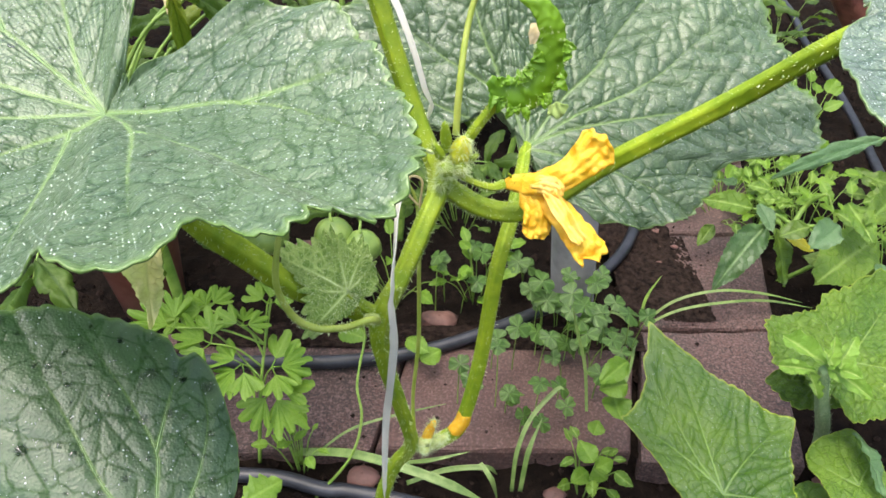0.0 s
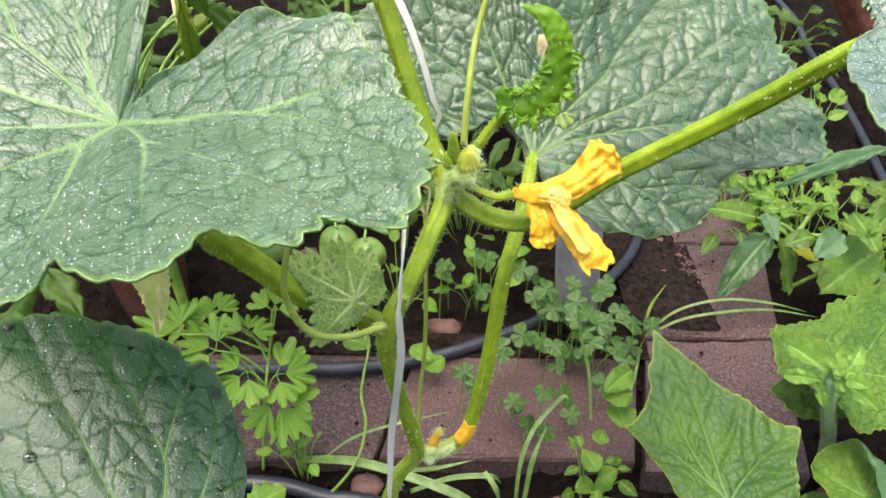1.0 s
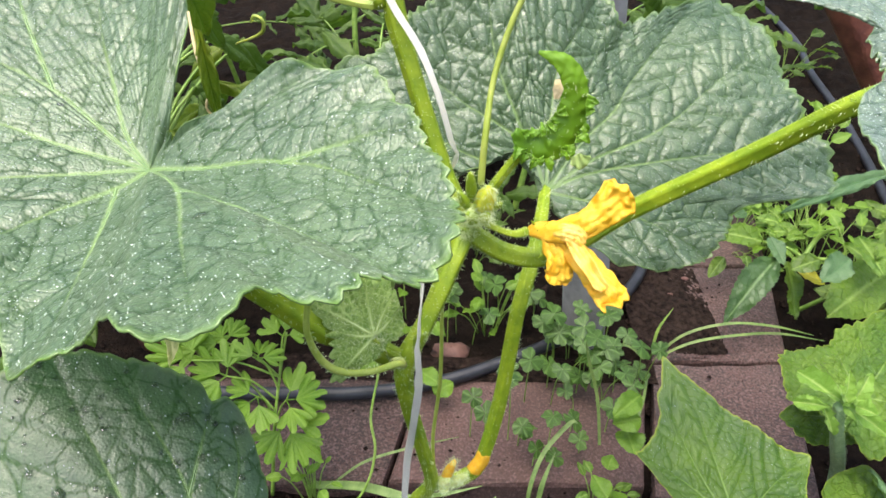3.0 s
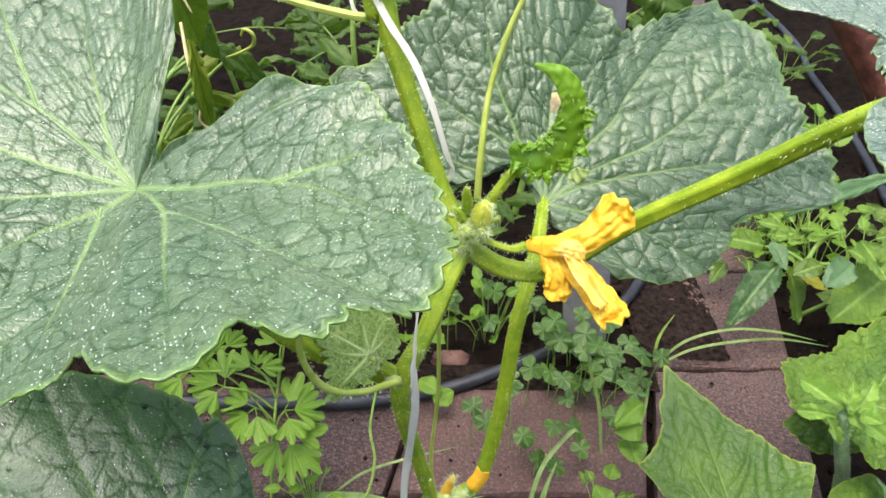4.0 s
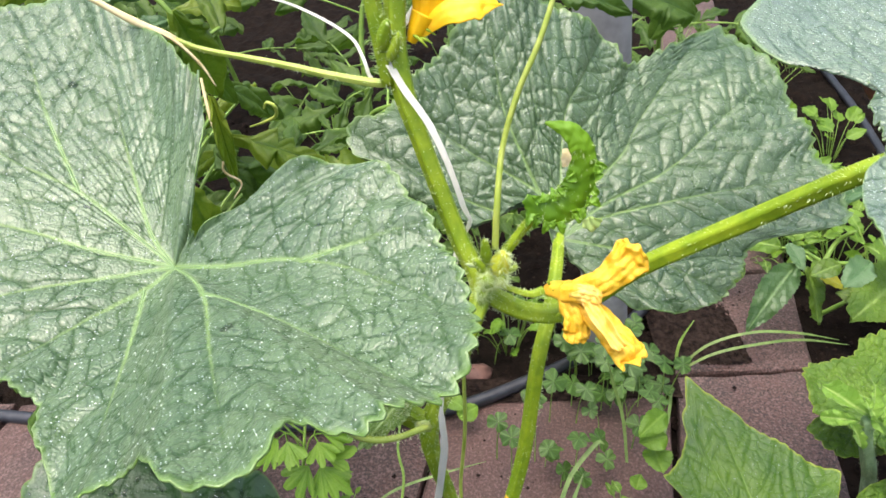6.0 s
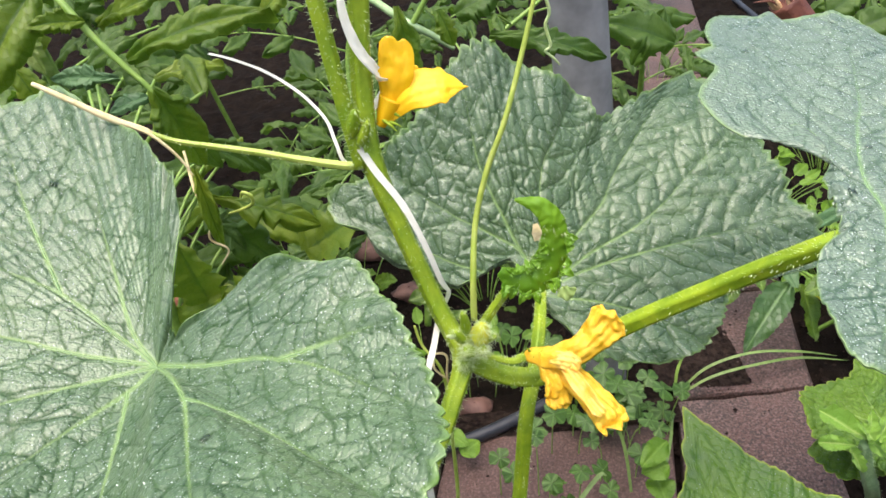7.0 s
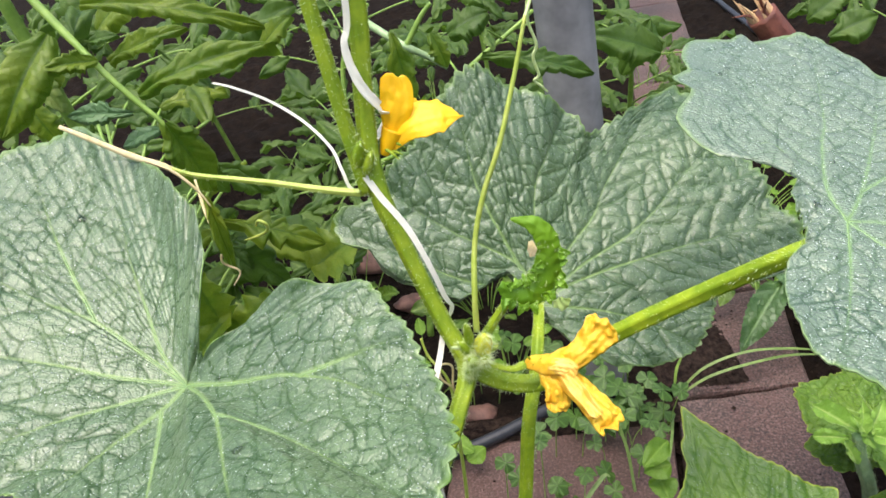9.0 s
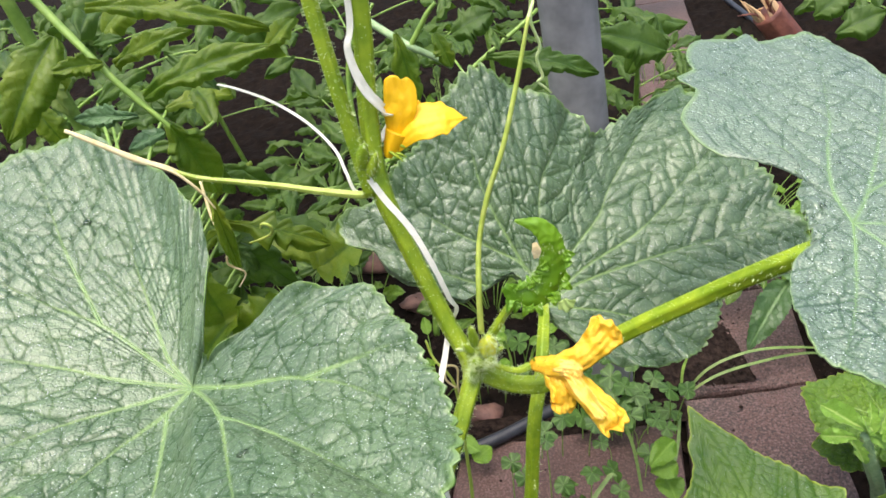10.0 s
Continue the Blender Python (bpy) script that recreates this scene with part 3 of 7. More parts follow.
def fan_leaf(at, ahead, up, size, tips, depth, seed=0, n=56, rings=6, cup=0.12, spread=2.3, point=0.6):
    """Vertices, faces and attributes of a small fan-shaped leaf with cut lobes."""
    r = np.random.default_rng(seed)
    at, nrm = np.asarray(at, float), unit(up)
    e1 = np.asarray(ahead, float)
    e1 = unit(e1 - nrm * (e1 @ nrm))
    e2 = np.cross(nrm, e1)
    a = np.linspace(-spread / 2, spread / 2, n)
    u = (a / spread + 0.5) * tips
    lobe = np.abs(np.sin(u * np.pi)) ** point
    rad = size * (1 - depth + depth * lobe) * (1 - 0.32 * (np.abs(a) / (spread / 2)) ** 2) * (1 + 0.07 * r.normal(0, 1, n // 7 + 1)[np.arange(n) // 7])
    s = np.linspace(0.02, 1, rings)[:, None]
    x, y = s * rad * np.cos(a), s * rad * np.sin(a)
    z = cup * size * s ** 2 * np.cos(2 * a + r.uniform(0, 6)) + 0.05 * size * s ** 2 * r.normal(0, 1, n // 7 + 1)[np.arange(n) // 7] - 0.05 * size * s * (1 - lobe)
    pos = at + x[..., None] * e1 + y[..., None] * e2 + z[..., None] * nrm
    rib = np.exp(-((lobe - 1) / 0.05) ** 2) * np.ones_like(s) * 0.7
    return pos.reshape(-1, 3), [f[::-1] for f in grid_faces(rings, n)], {"rib": rib.ravel(), "edge": (s * np.ones(n)).ravel(), "flat": np.stack([x, y, 0 * x], -1).reshape(-1, 3)}

# ---------------------------------------------------------------- ground, edging, hose, pole
def soil_height(x, y):
    return -0.018 - 0.016 * (y < 0.225) + 0.006 * np.sin(x * 23 + y * 17) * np.cos(x * 11 - y * 29) + 0.004 * np.sin(x * 61) * np.sin(y * 53)


def build_ground():
    gx = np.concatenate([[-60, -20, -8, -4, -2.5], np.linspace(-1.6, 1.8, 230), [2.5, 4, 8, 20, 60]])
    gy = np.concatenate([[-60, -20, -8, -3, -1], np.linspace(-0.6, 2.6, 230), [3.2, 4, 8, 20, 60]])
    x, y = np.meshgrid(gx, gy, indexing="ij")
    z = soil_height(x, y) + 0.0035 * rng.normal(0, 1, x.shape) * (np.abs(x) < 1.7)
    z = np.minimum(z, -0.008)
    ob = part("ground", np.stack([x, y, z], -1).reshape(-1, 3), grid_faces(len(gx), len(gy)), SOIL, None, "damp dark brown garden soil with crumbs")
    tagged(ob, category="soil", kind="structure")
    # crumbs
    pieces_v, pieces_f = [], []
    count = 5200
    cx, cy = rng.uniform(-0.75, 0.9, count), rng.uniform(0.02, 1.3, count)
    size = 0.0018 + 0.006 * rng.random(count) ** 4
    octa = np.array([(1, 0, 0), (-1, 0, 0), (0, 1, 0), (0, -1, 0), (0, 0, 1), (0, 0, -1)], float)
    tri = [(0, 2, 4), (2, 1, 4), (1, 3, 4), (3, 0, 4), (2, 0, 5), (1, 2, 5), (3, 1, 5), (0, 3, 5)]
    v = octa[None] * rng.uniform(0.6, 1.3, (count, 6, 3)) * size[:, None, None]
    v += np.stack([cx, cy, soil_height(cx, cy) + size * 0.4], 1)[:, None]
    f = (np.arange(count)[:, None, None] * 6 + np.array(tri)[None]).reshape(-1, 3)
    part("soil_crumbs", v.reshape(-1, 3), f, CLOD, None, "loose dark soil crumbs and bits", smooth=False, kind="stuff")


build_ground()

def soil_patch(x0, y0, rx, ry, high, base, seed):
    """A thin spread of earth with a ragged outline."""
    n = 70
    u, w = np.meshgrid(np.linspace(-1, 1, n), np.linspace(-1, 1, n), indexing="ij")
    h = 0.55 - (u ** 2 + w ** 2) * 0.95 + 0.45 * smooth_noise((n, n), (6, 6), seed) + 0.22 * smooth_noise((n, n), (22, 22), seed + 1)
    z = base + high * np.clip(h, -0.4, 1.0) + 0.0022 * smooth_noise((n, n), (56, 56), seed + 2)
    ob = part("soil_patch", np.stack([x0 + u * rx, y0 + w * ry, z], -1).reshape(-1, 3), [f[::-1] for f in grid_faces(n, n)], CLOD, None, "dark damp soil spread over the paving", kind="stuff")


for spot in ((0.288, 0.535, 0.062, 0.095, 0.008, 0.0035, 61), (0.27, 0.665, 0.06, 0.08, 0.010, 0.004, 65), (0.06, 0.405, 0.18, 0.022, 0.006, 0.003, 69), (-0.22, 0.408, 0.16, 0.022, 0.006, 0.003, 73)):
    soil_patch(*spot)


def crumbs_on_paving():
    count = 520
    r = np.random.default_rng(91)
    x = np.concatenate([r.normal(0.30, 0.06, 300), r.uniform(-0.45, 0.45, 220)])
    y = np.concatenate([r.normal(0.55, 0.07, 300), r.uniform(0.24, 0.42, 220)])
    size = 0.0006 + 0.0026 * r.random(count) ** 4
    octa = np.array([(1, 0, 0), (-1, 0, 0), (0, 1, 0), (0, -1, 0), (0, 0, 1), (0, 0, -1)], float)
    tri = [(0, 2, 4), (2, 1, 4), (1, 3, 4), (3, 0, 4), (2, 0, 5), (1, 2, 5), (3, 1, 5), (0, 3, 5)]
    v = octa[None] * r.uniform(0.5, 1.4, (count, 6, 3)) * size[:, None, None] + np.stack([x, y, 0.004 + size * 0.3], 1)[:, None]
    part("paving_crumbs", v.reshape(-1, 3), (np.arange(count)[:, None, None] * 6 + np.array(tri)[None]).reshape(-1, 3), CLOD, None, "loose soil crumbs on the paving", smooth=False, kind="stuff")


crumbs_on_paving()

SLANT = 0.209          # how far the paver column leans to the right for each metre ahead


def slab(corners, thick, seed):
    """A worn slab with rounded top edges, from its four plan corners."""
    c = np.asarray(corners, float)
    r = np.random.default_rng(seed)
    mid = c.mean(0)
    rings = []
    for inset, z in ((0.0, -thick), (0.0, -0.006), (0.0018, -0.0016), (0.006, 0.0)):
        ring = []
        for i in range(4):
            a, b = c[i], c[(i + 1) % 4]
            for t in np.linspace(0, 1, 6, endpoint=False):
                p = a + (b - a) * t
                d = unit(mid - p)
                ring.append((*(p + d * (inset + 0.0015 * r.random())), z + (0.0012 * r.normal() if z > -0.01 else 0)))
        rings.append(ring)
    v = np.array(rings).reshape(-1, 3)
    f = grid_faces(4, 24, wrap=True) + [[72 + i for i in range(24)]]
    return v, f


def build_pavers():
    path = tagged(new("pavement"), label="weathered reddish brick edging slabs", category="paving", kind="structure")
    n = 0
    x = 0.19
    while x > -1.3:
        ln = 0.30 + 0.02 * math.sin(n * 3.1)
        z = 0.003 * math.sin(n * 5.0)
        v, f = slab([(x - ln + 0.004, 0.228), (x, 0.228), (x + 0.04, 0.412), (x - ln + 0.044, 0.412)], 0.05, n)
        v[:, 2] += z
        part("paver", v, f, PAVER, path, smooth=False)
        x -= ln
        n += 1
    y = 0.212
    while y < 2.9:
        ln = 0.215
        left = 0.193 + SLANT * (y - 0.215)
        v, f = slab([(left + 0.004, y), (left + 0.192, y), (left + 0.192 + SLANT * (ln - 0.005), y + ln - 0.005), (left + 0.004 + SLANT * (ln - 0.005), y + ln - 0.005)], 0.055, 50 + n)
        v[:, 2] += 0.003 * math.sin(n * 7.0) + 0.002
        part("paver", v, f, PAVER, path, smooth=False)
        y += ln
        n += 1


def build_hose(points, label):
    v, f = tube(points, [0.0085], sides=14, per=10)
    ob = part("irrigation_hose", v, f, HOSE, None, label)
    tagged(ob, category="hose")


build_hose([(-0.75, 0.40, 0.0), (-0.5, 0.36, 0.008), (-0.38, 0.352, 0.010), (-0.285, 0.350, 0.010), (-0.217, 0.351, 0.010), (-0.16, 0.352, 0.010), (-0.089, 0.363, 0.010), (-0.023, 0.383, 0.010), (0.061, 0.425, 0.008),
            (0.11, 0.452, 0.008), (0.152, 0.476, 0.009), (0.199, 0.521, 0.011), (0.242, 0.573, 0.013), (0.269, 0.624, 0.014), (0.281, 0.66, 0.012), (0.285, 0.74, 0.004), (0.27, 0.85, -0.002), (0.2, 1.0, -0.004)], "black rubber irrigation hose lying along the edging")
build_hose([(-0.6, 0.17, -0.02), (-0.35, 0.20, -0.02), (-0.229, 0.205, -0.02), (-0.162, 0.189, -0.02), (-0.124, 0.185, -0.02), (-0.03, 0.165, -0.024), (0.05, 0.12, -0.035)], "black rubber hose on the soil in front")
build_hose([(0.73, 0.62, -0.012), (0.758, 0.794, -0.01), (0.800, 0.997, -0.01), (0.840, 1.227, -0.01), (0.866, 1.45, -0.01), (0.91, 1.68, -0.01), (0.92, 2.17, -0.01), (0.95, 2.6, -0.01)], "black rubber hose along the far paving")


def build_pole():
    ang = np.linspace(0, 2 * np.pi, 40, endpoint=False)
    rings = [(0.031, -0.1), (0.031, 0.3), (0.031, 0.9), (0.031, 1.6), (0.0295, 1.603), (0.026, 1.603), (0.026, 1.55)]
    v = np.array([[(r * np.cos(a), r * np.sin(a), z) for a in ang] for r, z in rings]).reshape(-1, 3)
    v = v + np.array((0.158, 0.497, 0)) + v[:, 2:3] * np.array((-0.09, 0.0, 0.0))
    ob = part("support_pole", v, grid_faces(len(rings), 40, wrap=True), POLE, None, "round grey galvanised steel pole standing in the soil")
    tagged(ob, category="pole")


build_pole()

# ---------------------------------------------------------------- the cucumber plant
plant = thing("cucumber_plant", "climbing cucumber plant with large wet leaves and yellow flowers", "plant")


def stalk(name, points, radii, label="", bristles=0, length=0.0022, mat=None, parent=None, ribs=5, depth=0.13, per=10):
    v, f = tube(points, radii, sides=20, per=per, ribs=ribs, depth=depth, wobble=0.02)
    ob = part(name, v, f, mat or STEM, parent or plant, label)
    if bristles:
        v, f = hairs(points, radii, bristles, length, per=per)
        part("bristles", v, f, HAIR, ob, "short pale bristles", smooth=False, kind="stuff")
    return ob


stalk("stem", [(-0.075, 0.03, -0.03), (-0.078, 0.015, 0.12), (-0.069, 0.0, 0.255), (-0.062, 0.0, 0.292), (-0.0553, 0.0, 0.3121), (-0.0465, -0.005, 0.3366), (-0.0515, -0.015, 0.3857), (-0.0571, -0.026, 0.4338), (-0.0572, -0.03, 0.4625),
               (-0.047, -0.022, 0.4829), (-0.0373, -0.01, 0.5023), (-0.0305, 0.005, 0.517), (-0.0396, 0.016, 0.5384), (-0.0533, 0.028, 0.5792), (-0.0616, 0.036, 0.6117), (-0.0604, 0.042, 0.6485), (-0.0563, 0.045, 0.6882), (-0.0533, 0.047, 0.78)],
      [0.005, 0.0046, 0.0042, 0.0042, 0.0042, 0.0041, 0.0037, 0.0039, 0.0046, 0.0041, 0.0043, 0.0047, 0.0042, 0.0040, 0.0046, 0.0041, 0.0041, 0.004], "ribbed bright green climbing stem", bristles=2200, length=0.0021)
stalk("side_shoot", [(-0.0665, 0.035, 0.607), (-0.0700, 0.036, 0.6391), (-0.0733, 0.038, 0.6748), (-0.0765, 0.04, 0.71), (-0.081, 0.042, 0.77)], [0.0034, 0.0033, 0.0032, 0.003], "green side shoot", bristles=700, length=0.0024)
stalk("petiole", [(-0.062, 0.036, 0.608), (-0.0712, 0.036, 0.6067), (-0.0925, 0.040, 0.6098), (-0.1081, 0.042, 0.6135), (-0.1291, 0.044, 0.618), (-0.1471, 0.045, 0.6224), (-0.1613, 0.046, 0.6292)],
      [0.0020, 0.0018, 0.0016, 0.0014, 0.0013, 0.0011, 0.0009], "thin bare leaf stalk, dry and straw-coloured at its end", bristles=160, length=0.0012, mat=TENDRIL)
stalk("petiole", [(-0.0285, 0.007, 0.5135), (-0.022, 0.006, 0.508), (-0.010, 0.006, 0.5005), (0.006, 0.006, 0.4985), (0.0225, 0.006, 0.508), (0.0443, 0.005, 0.5265), (0.0776, -0.02, 0.5685), (0.0955, -0.048, 0.6045), (0.1135, -0.0461, 0.6095)],
      [0.0044, 0.0045, 0.0046, 0.0046, 0.0045, 0.0043, 0.0038, 0.0035, 0.003], "thick ribbed green leaf stalk", bristles=1100, length=0.0019)
stalk("petiole", [(-0.0455, -0.004, 0.3345), (-0.036, 0.0, 0.3300), (-0.0257, 0.004, 0.3315), (-0.0163, 0.007, 0.3428), (-0.0071, 0.012, 0.39), (-0.0005, 0.02, 0.4505), (0.0062, 0.033, 0.4738), (0.0122, 0.055, 0.4885), (0.0165, 0.080, 0.4900)],
      [0.0036, 0.0038, 0.0042, 0.0041, 0.0040, 0.0038, 0.0036, 0.0033, 0.0028], "long green leaf stalk with a yellow base", bristles=800, length=0.0020)
v, f = tube([(-0.021, 0.0053, 0.3352), (-0.0163, 0.0068, 0.3428), (-0.0145, 0.0075, 0.350)], [0.0044, 0.0045, 0.0040], sides=16, ribs=5, depth=0.08)
part("stalk_base", v, f, PETAL, plant, "bright yellow stalk base")
stalk("petiole", [(-0.0571, -0.03, 0.4643), (-0.0755, -0.025, 0.4716), (-0.0936, -0.028, 0.4828), (-0.1107, -0.034, 0.5059), (-0.1229, -0.042, 0.5278), (-0.134, -0.047, 0.553), (-0.141, -0.0488, 0.5755)],
      [0.0048, 0.0052, 0.0054, 0.0053, 0.0050, 0.0044, 0.003], "thick green leaf stalk", bristles=520)

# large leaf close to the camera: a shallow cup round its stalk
# unseen lobes at -8 to -90 cut short so skylight reaches the lower leaf
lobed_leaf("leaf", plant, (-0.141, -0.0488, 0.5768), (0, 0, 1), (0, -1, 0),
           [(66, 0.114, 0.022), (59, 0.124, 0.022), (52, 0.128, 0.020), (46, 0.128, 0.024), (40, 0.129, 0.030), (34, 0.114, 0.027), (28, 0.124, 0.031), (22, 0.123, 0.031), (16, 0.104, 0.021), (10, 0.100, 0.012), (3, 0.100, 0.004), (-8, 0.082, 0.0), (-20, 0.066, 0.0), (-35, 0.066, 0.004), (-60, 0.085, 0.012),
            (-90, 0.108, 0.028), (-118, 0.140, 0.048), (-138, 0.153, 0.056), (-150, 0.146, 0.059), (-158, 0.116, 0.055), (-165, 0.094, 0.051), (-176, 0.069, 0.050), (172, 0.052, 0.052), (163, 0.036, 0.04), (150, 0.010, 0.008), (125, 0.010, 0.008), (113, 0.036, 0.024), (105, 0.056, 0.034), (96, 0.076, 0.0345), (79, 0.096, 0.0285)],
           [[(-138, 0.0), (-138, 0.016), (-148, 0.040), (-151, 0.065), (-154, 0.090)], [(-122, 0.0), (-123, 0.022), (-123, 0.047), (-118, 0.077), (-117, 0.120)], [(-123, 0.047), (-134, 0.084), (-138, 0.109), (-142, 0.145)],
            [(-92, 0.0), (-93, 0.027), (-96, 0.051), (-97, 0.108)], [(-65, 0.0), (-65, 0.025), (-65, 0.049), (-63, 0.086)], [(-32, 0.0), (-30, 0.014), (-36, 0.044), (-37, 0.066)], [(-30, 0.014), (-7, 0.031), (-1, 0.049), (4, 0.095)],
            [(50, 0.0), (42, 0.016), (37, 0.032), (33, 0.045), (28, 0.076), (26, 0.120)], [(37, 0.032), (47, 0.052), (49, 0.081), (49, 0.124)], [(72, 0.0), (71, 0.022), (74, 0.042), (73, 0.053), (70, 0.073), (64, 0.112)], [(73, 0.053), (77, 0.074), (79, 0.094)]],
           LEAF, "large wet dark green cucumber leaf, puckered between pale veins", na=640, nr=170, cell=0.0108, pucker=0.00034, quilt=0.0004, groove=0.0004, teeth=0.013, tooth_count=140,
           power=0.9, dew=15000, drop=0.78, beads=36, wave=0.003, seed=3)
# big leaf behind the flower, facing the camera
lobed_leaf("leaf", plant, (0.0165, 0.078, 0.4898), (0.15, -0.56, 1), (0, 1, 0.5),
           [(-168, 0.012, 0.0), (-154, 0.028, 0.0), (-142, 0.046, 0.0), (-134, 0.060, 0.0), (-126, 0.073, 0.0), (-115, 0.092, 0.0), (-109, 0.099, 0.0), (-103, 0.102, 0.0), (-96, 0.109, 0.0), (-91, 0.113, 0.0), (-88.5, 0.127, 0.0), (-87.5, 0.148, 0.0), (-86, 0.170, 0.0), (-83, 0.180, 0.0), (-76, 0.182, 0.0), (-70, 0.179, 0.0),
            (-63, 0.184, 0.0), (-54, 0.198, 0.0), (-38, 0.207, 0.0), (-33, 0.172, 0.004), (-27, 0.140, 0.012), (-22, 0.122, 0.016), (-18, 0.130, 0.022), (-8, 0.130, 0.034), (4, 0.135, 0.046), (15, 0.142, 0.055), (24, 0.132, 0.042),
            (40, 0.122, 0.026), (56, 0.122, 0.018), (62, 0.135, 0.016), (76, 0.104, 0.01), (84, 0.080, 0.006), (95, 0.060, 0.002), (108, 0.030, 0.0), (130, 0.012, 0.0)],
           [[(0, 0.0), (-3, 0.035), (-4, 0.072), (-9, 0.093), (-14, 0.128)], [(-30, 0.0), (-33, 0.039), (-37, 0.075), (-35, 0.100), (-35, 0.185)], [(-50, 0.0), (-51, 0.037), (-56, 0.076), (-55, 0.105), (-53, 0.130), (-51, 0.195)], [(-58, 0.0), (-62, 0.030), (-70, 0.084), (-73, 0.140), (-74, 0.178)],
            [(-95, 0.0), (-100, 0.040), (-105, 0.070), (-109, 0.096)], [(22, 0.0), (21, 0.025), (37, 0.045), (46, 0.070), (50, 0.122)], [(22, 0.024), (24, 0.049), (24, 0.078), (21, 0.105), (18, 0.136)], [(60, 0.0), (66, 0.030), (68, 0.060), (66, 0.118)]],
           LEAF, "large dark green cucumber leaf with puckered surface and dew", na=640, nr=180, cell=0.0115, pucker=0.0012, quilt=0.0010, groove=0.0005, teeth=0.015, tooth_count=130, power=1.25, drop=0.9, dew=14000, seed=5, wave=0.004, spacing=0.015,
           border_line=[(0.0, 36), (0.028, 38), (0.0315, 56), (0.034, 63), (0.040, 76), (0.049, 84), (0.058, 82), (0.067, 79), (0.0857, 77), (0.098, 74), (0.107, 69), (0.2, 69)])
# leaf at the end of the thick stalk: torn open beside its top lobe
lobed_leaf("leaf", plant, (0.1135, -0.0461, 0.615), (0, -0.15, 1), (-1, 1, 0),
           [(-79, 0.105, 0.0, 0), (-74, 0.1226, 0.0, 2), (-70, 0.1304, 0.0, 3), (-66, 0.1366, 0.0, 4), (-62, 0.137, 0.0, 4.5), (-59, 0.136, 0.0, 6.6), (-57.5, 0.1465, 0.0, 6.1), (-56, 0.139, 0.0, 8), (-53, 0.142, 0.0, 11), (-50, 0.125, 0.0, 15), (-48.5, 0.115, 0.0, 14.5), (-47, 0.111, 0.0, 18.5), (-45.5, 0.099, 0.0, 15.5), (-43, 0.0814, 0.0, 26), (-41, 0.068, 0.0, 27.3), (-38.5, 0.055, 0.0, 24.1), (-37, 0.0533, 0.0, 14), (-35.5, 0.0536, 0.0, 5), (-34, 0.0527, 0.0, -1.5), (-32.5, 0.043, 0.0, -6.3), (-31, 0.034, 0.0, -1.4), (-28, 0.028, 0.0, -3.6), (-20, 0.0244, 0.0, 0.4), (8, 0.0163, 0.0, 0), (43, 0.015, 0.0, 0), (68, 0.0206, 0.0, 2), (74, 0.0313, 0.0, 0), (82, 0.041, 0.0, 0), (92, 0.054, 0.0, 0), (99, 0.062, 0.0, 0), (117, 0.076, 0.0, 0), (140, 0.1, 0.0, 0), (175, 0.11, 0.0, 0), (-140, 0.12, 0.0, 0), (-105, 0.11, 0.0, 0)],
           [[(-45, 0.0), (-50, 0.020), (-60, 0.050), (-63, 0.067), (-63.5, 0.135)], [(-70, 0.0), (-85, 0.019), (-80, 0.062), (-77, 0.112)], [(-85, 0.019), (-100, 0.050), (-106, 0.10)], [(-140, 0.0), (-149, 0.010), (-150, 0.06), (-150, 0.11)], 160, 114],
           LEAF_SHEEN_TINT, "large wet cucumber leaf with sky sheen in its colour, torn open along one side", na=640, nr=140, cell=0.0100, pucker=0.0004, quilt=0.0003, groove=0.0004, teeth=0.010, tooth_count=90, power=1.2, dew=18000, drop=0.85, beads=60, seed=8, wave=0.002)
# lower leaf
lobed_leaf("leaf", plant, (-0.1289, -0.1314, 0.4445), (0.33, -0.48, 1), (0, 1, 0),
           [(-150, 0.020, 0), (-110, 0.022, 0), (-80, 0.020, 0), (-60, 0.0215, 0), (-47, 0.0265, 0), (-35, 0.034, 0), (-25, 0.042, 0), (-13, 0.052, 0), (-3, 0.063, 0), (4, 0.073, 0), (8, 0.0765, 0), (12, 0.074, 0), (15, 0.081, 0), (22, 0.088, 0), (34, 0.098, 0), (42, 0.109, 0), (53, 0.116, 0), (63, 0.112, -0.002), (74, 0.098, -0.004), (88, 0.080, -0.006), (110, 0.062, -0.006), (140, 0.045, -0.004), (180, 0.009, 0)],
           [[(21, 0.0), (21, 0.021), (20, 0.037), (28, 0.057), (32, 0.071), (37, 0.100)], [(20, 0.037), (14, 0.058), (11, 0.076)], [(56, 0.0), (54, 0.031), (50, 0.055), (48, 0.088), (47, 0.108)], [(-14, 0.0), (-10, 0.026), (-3, 0.049), (5, 0.066)], 80, -45],
           LEAF_SMOOTH, "dark wet rounded cucumber leaf", na=480, nr=150, cell=0.0140, pucker=0.00012, quilt=0.0001, groove=0.0003, wave=0.0012, teeth=0.008, tooth_count=80, drop=1.3, dew=500, beads=130, seed=12, spacing=0.016, bend=0.002)


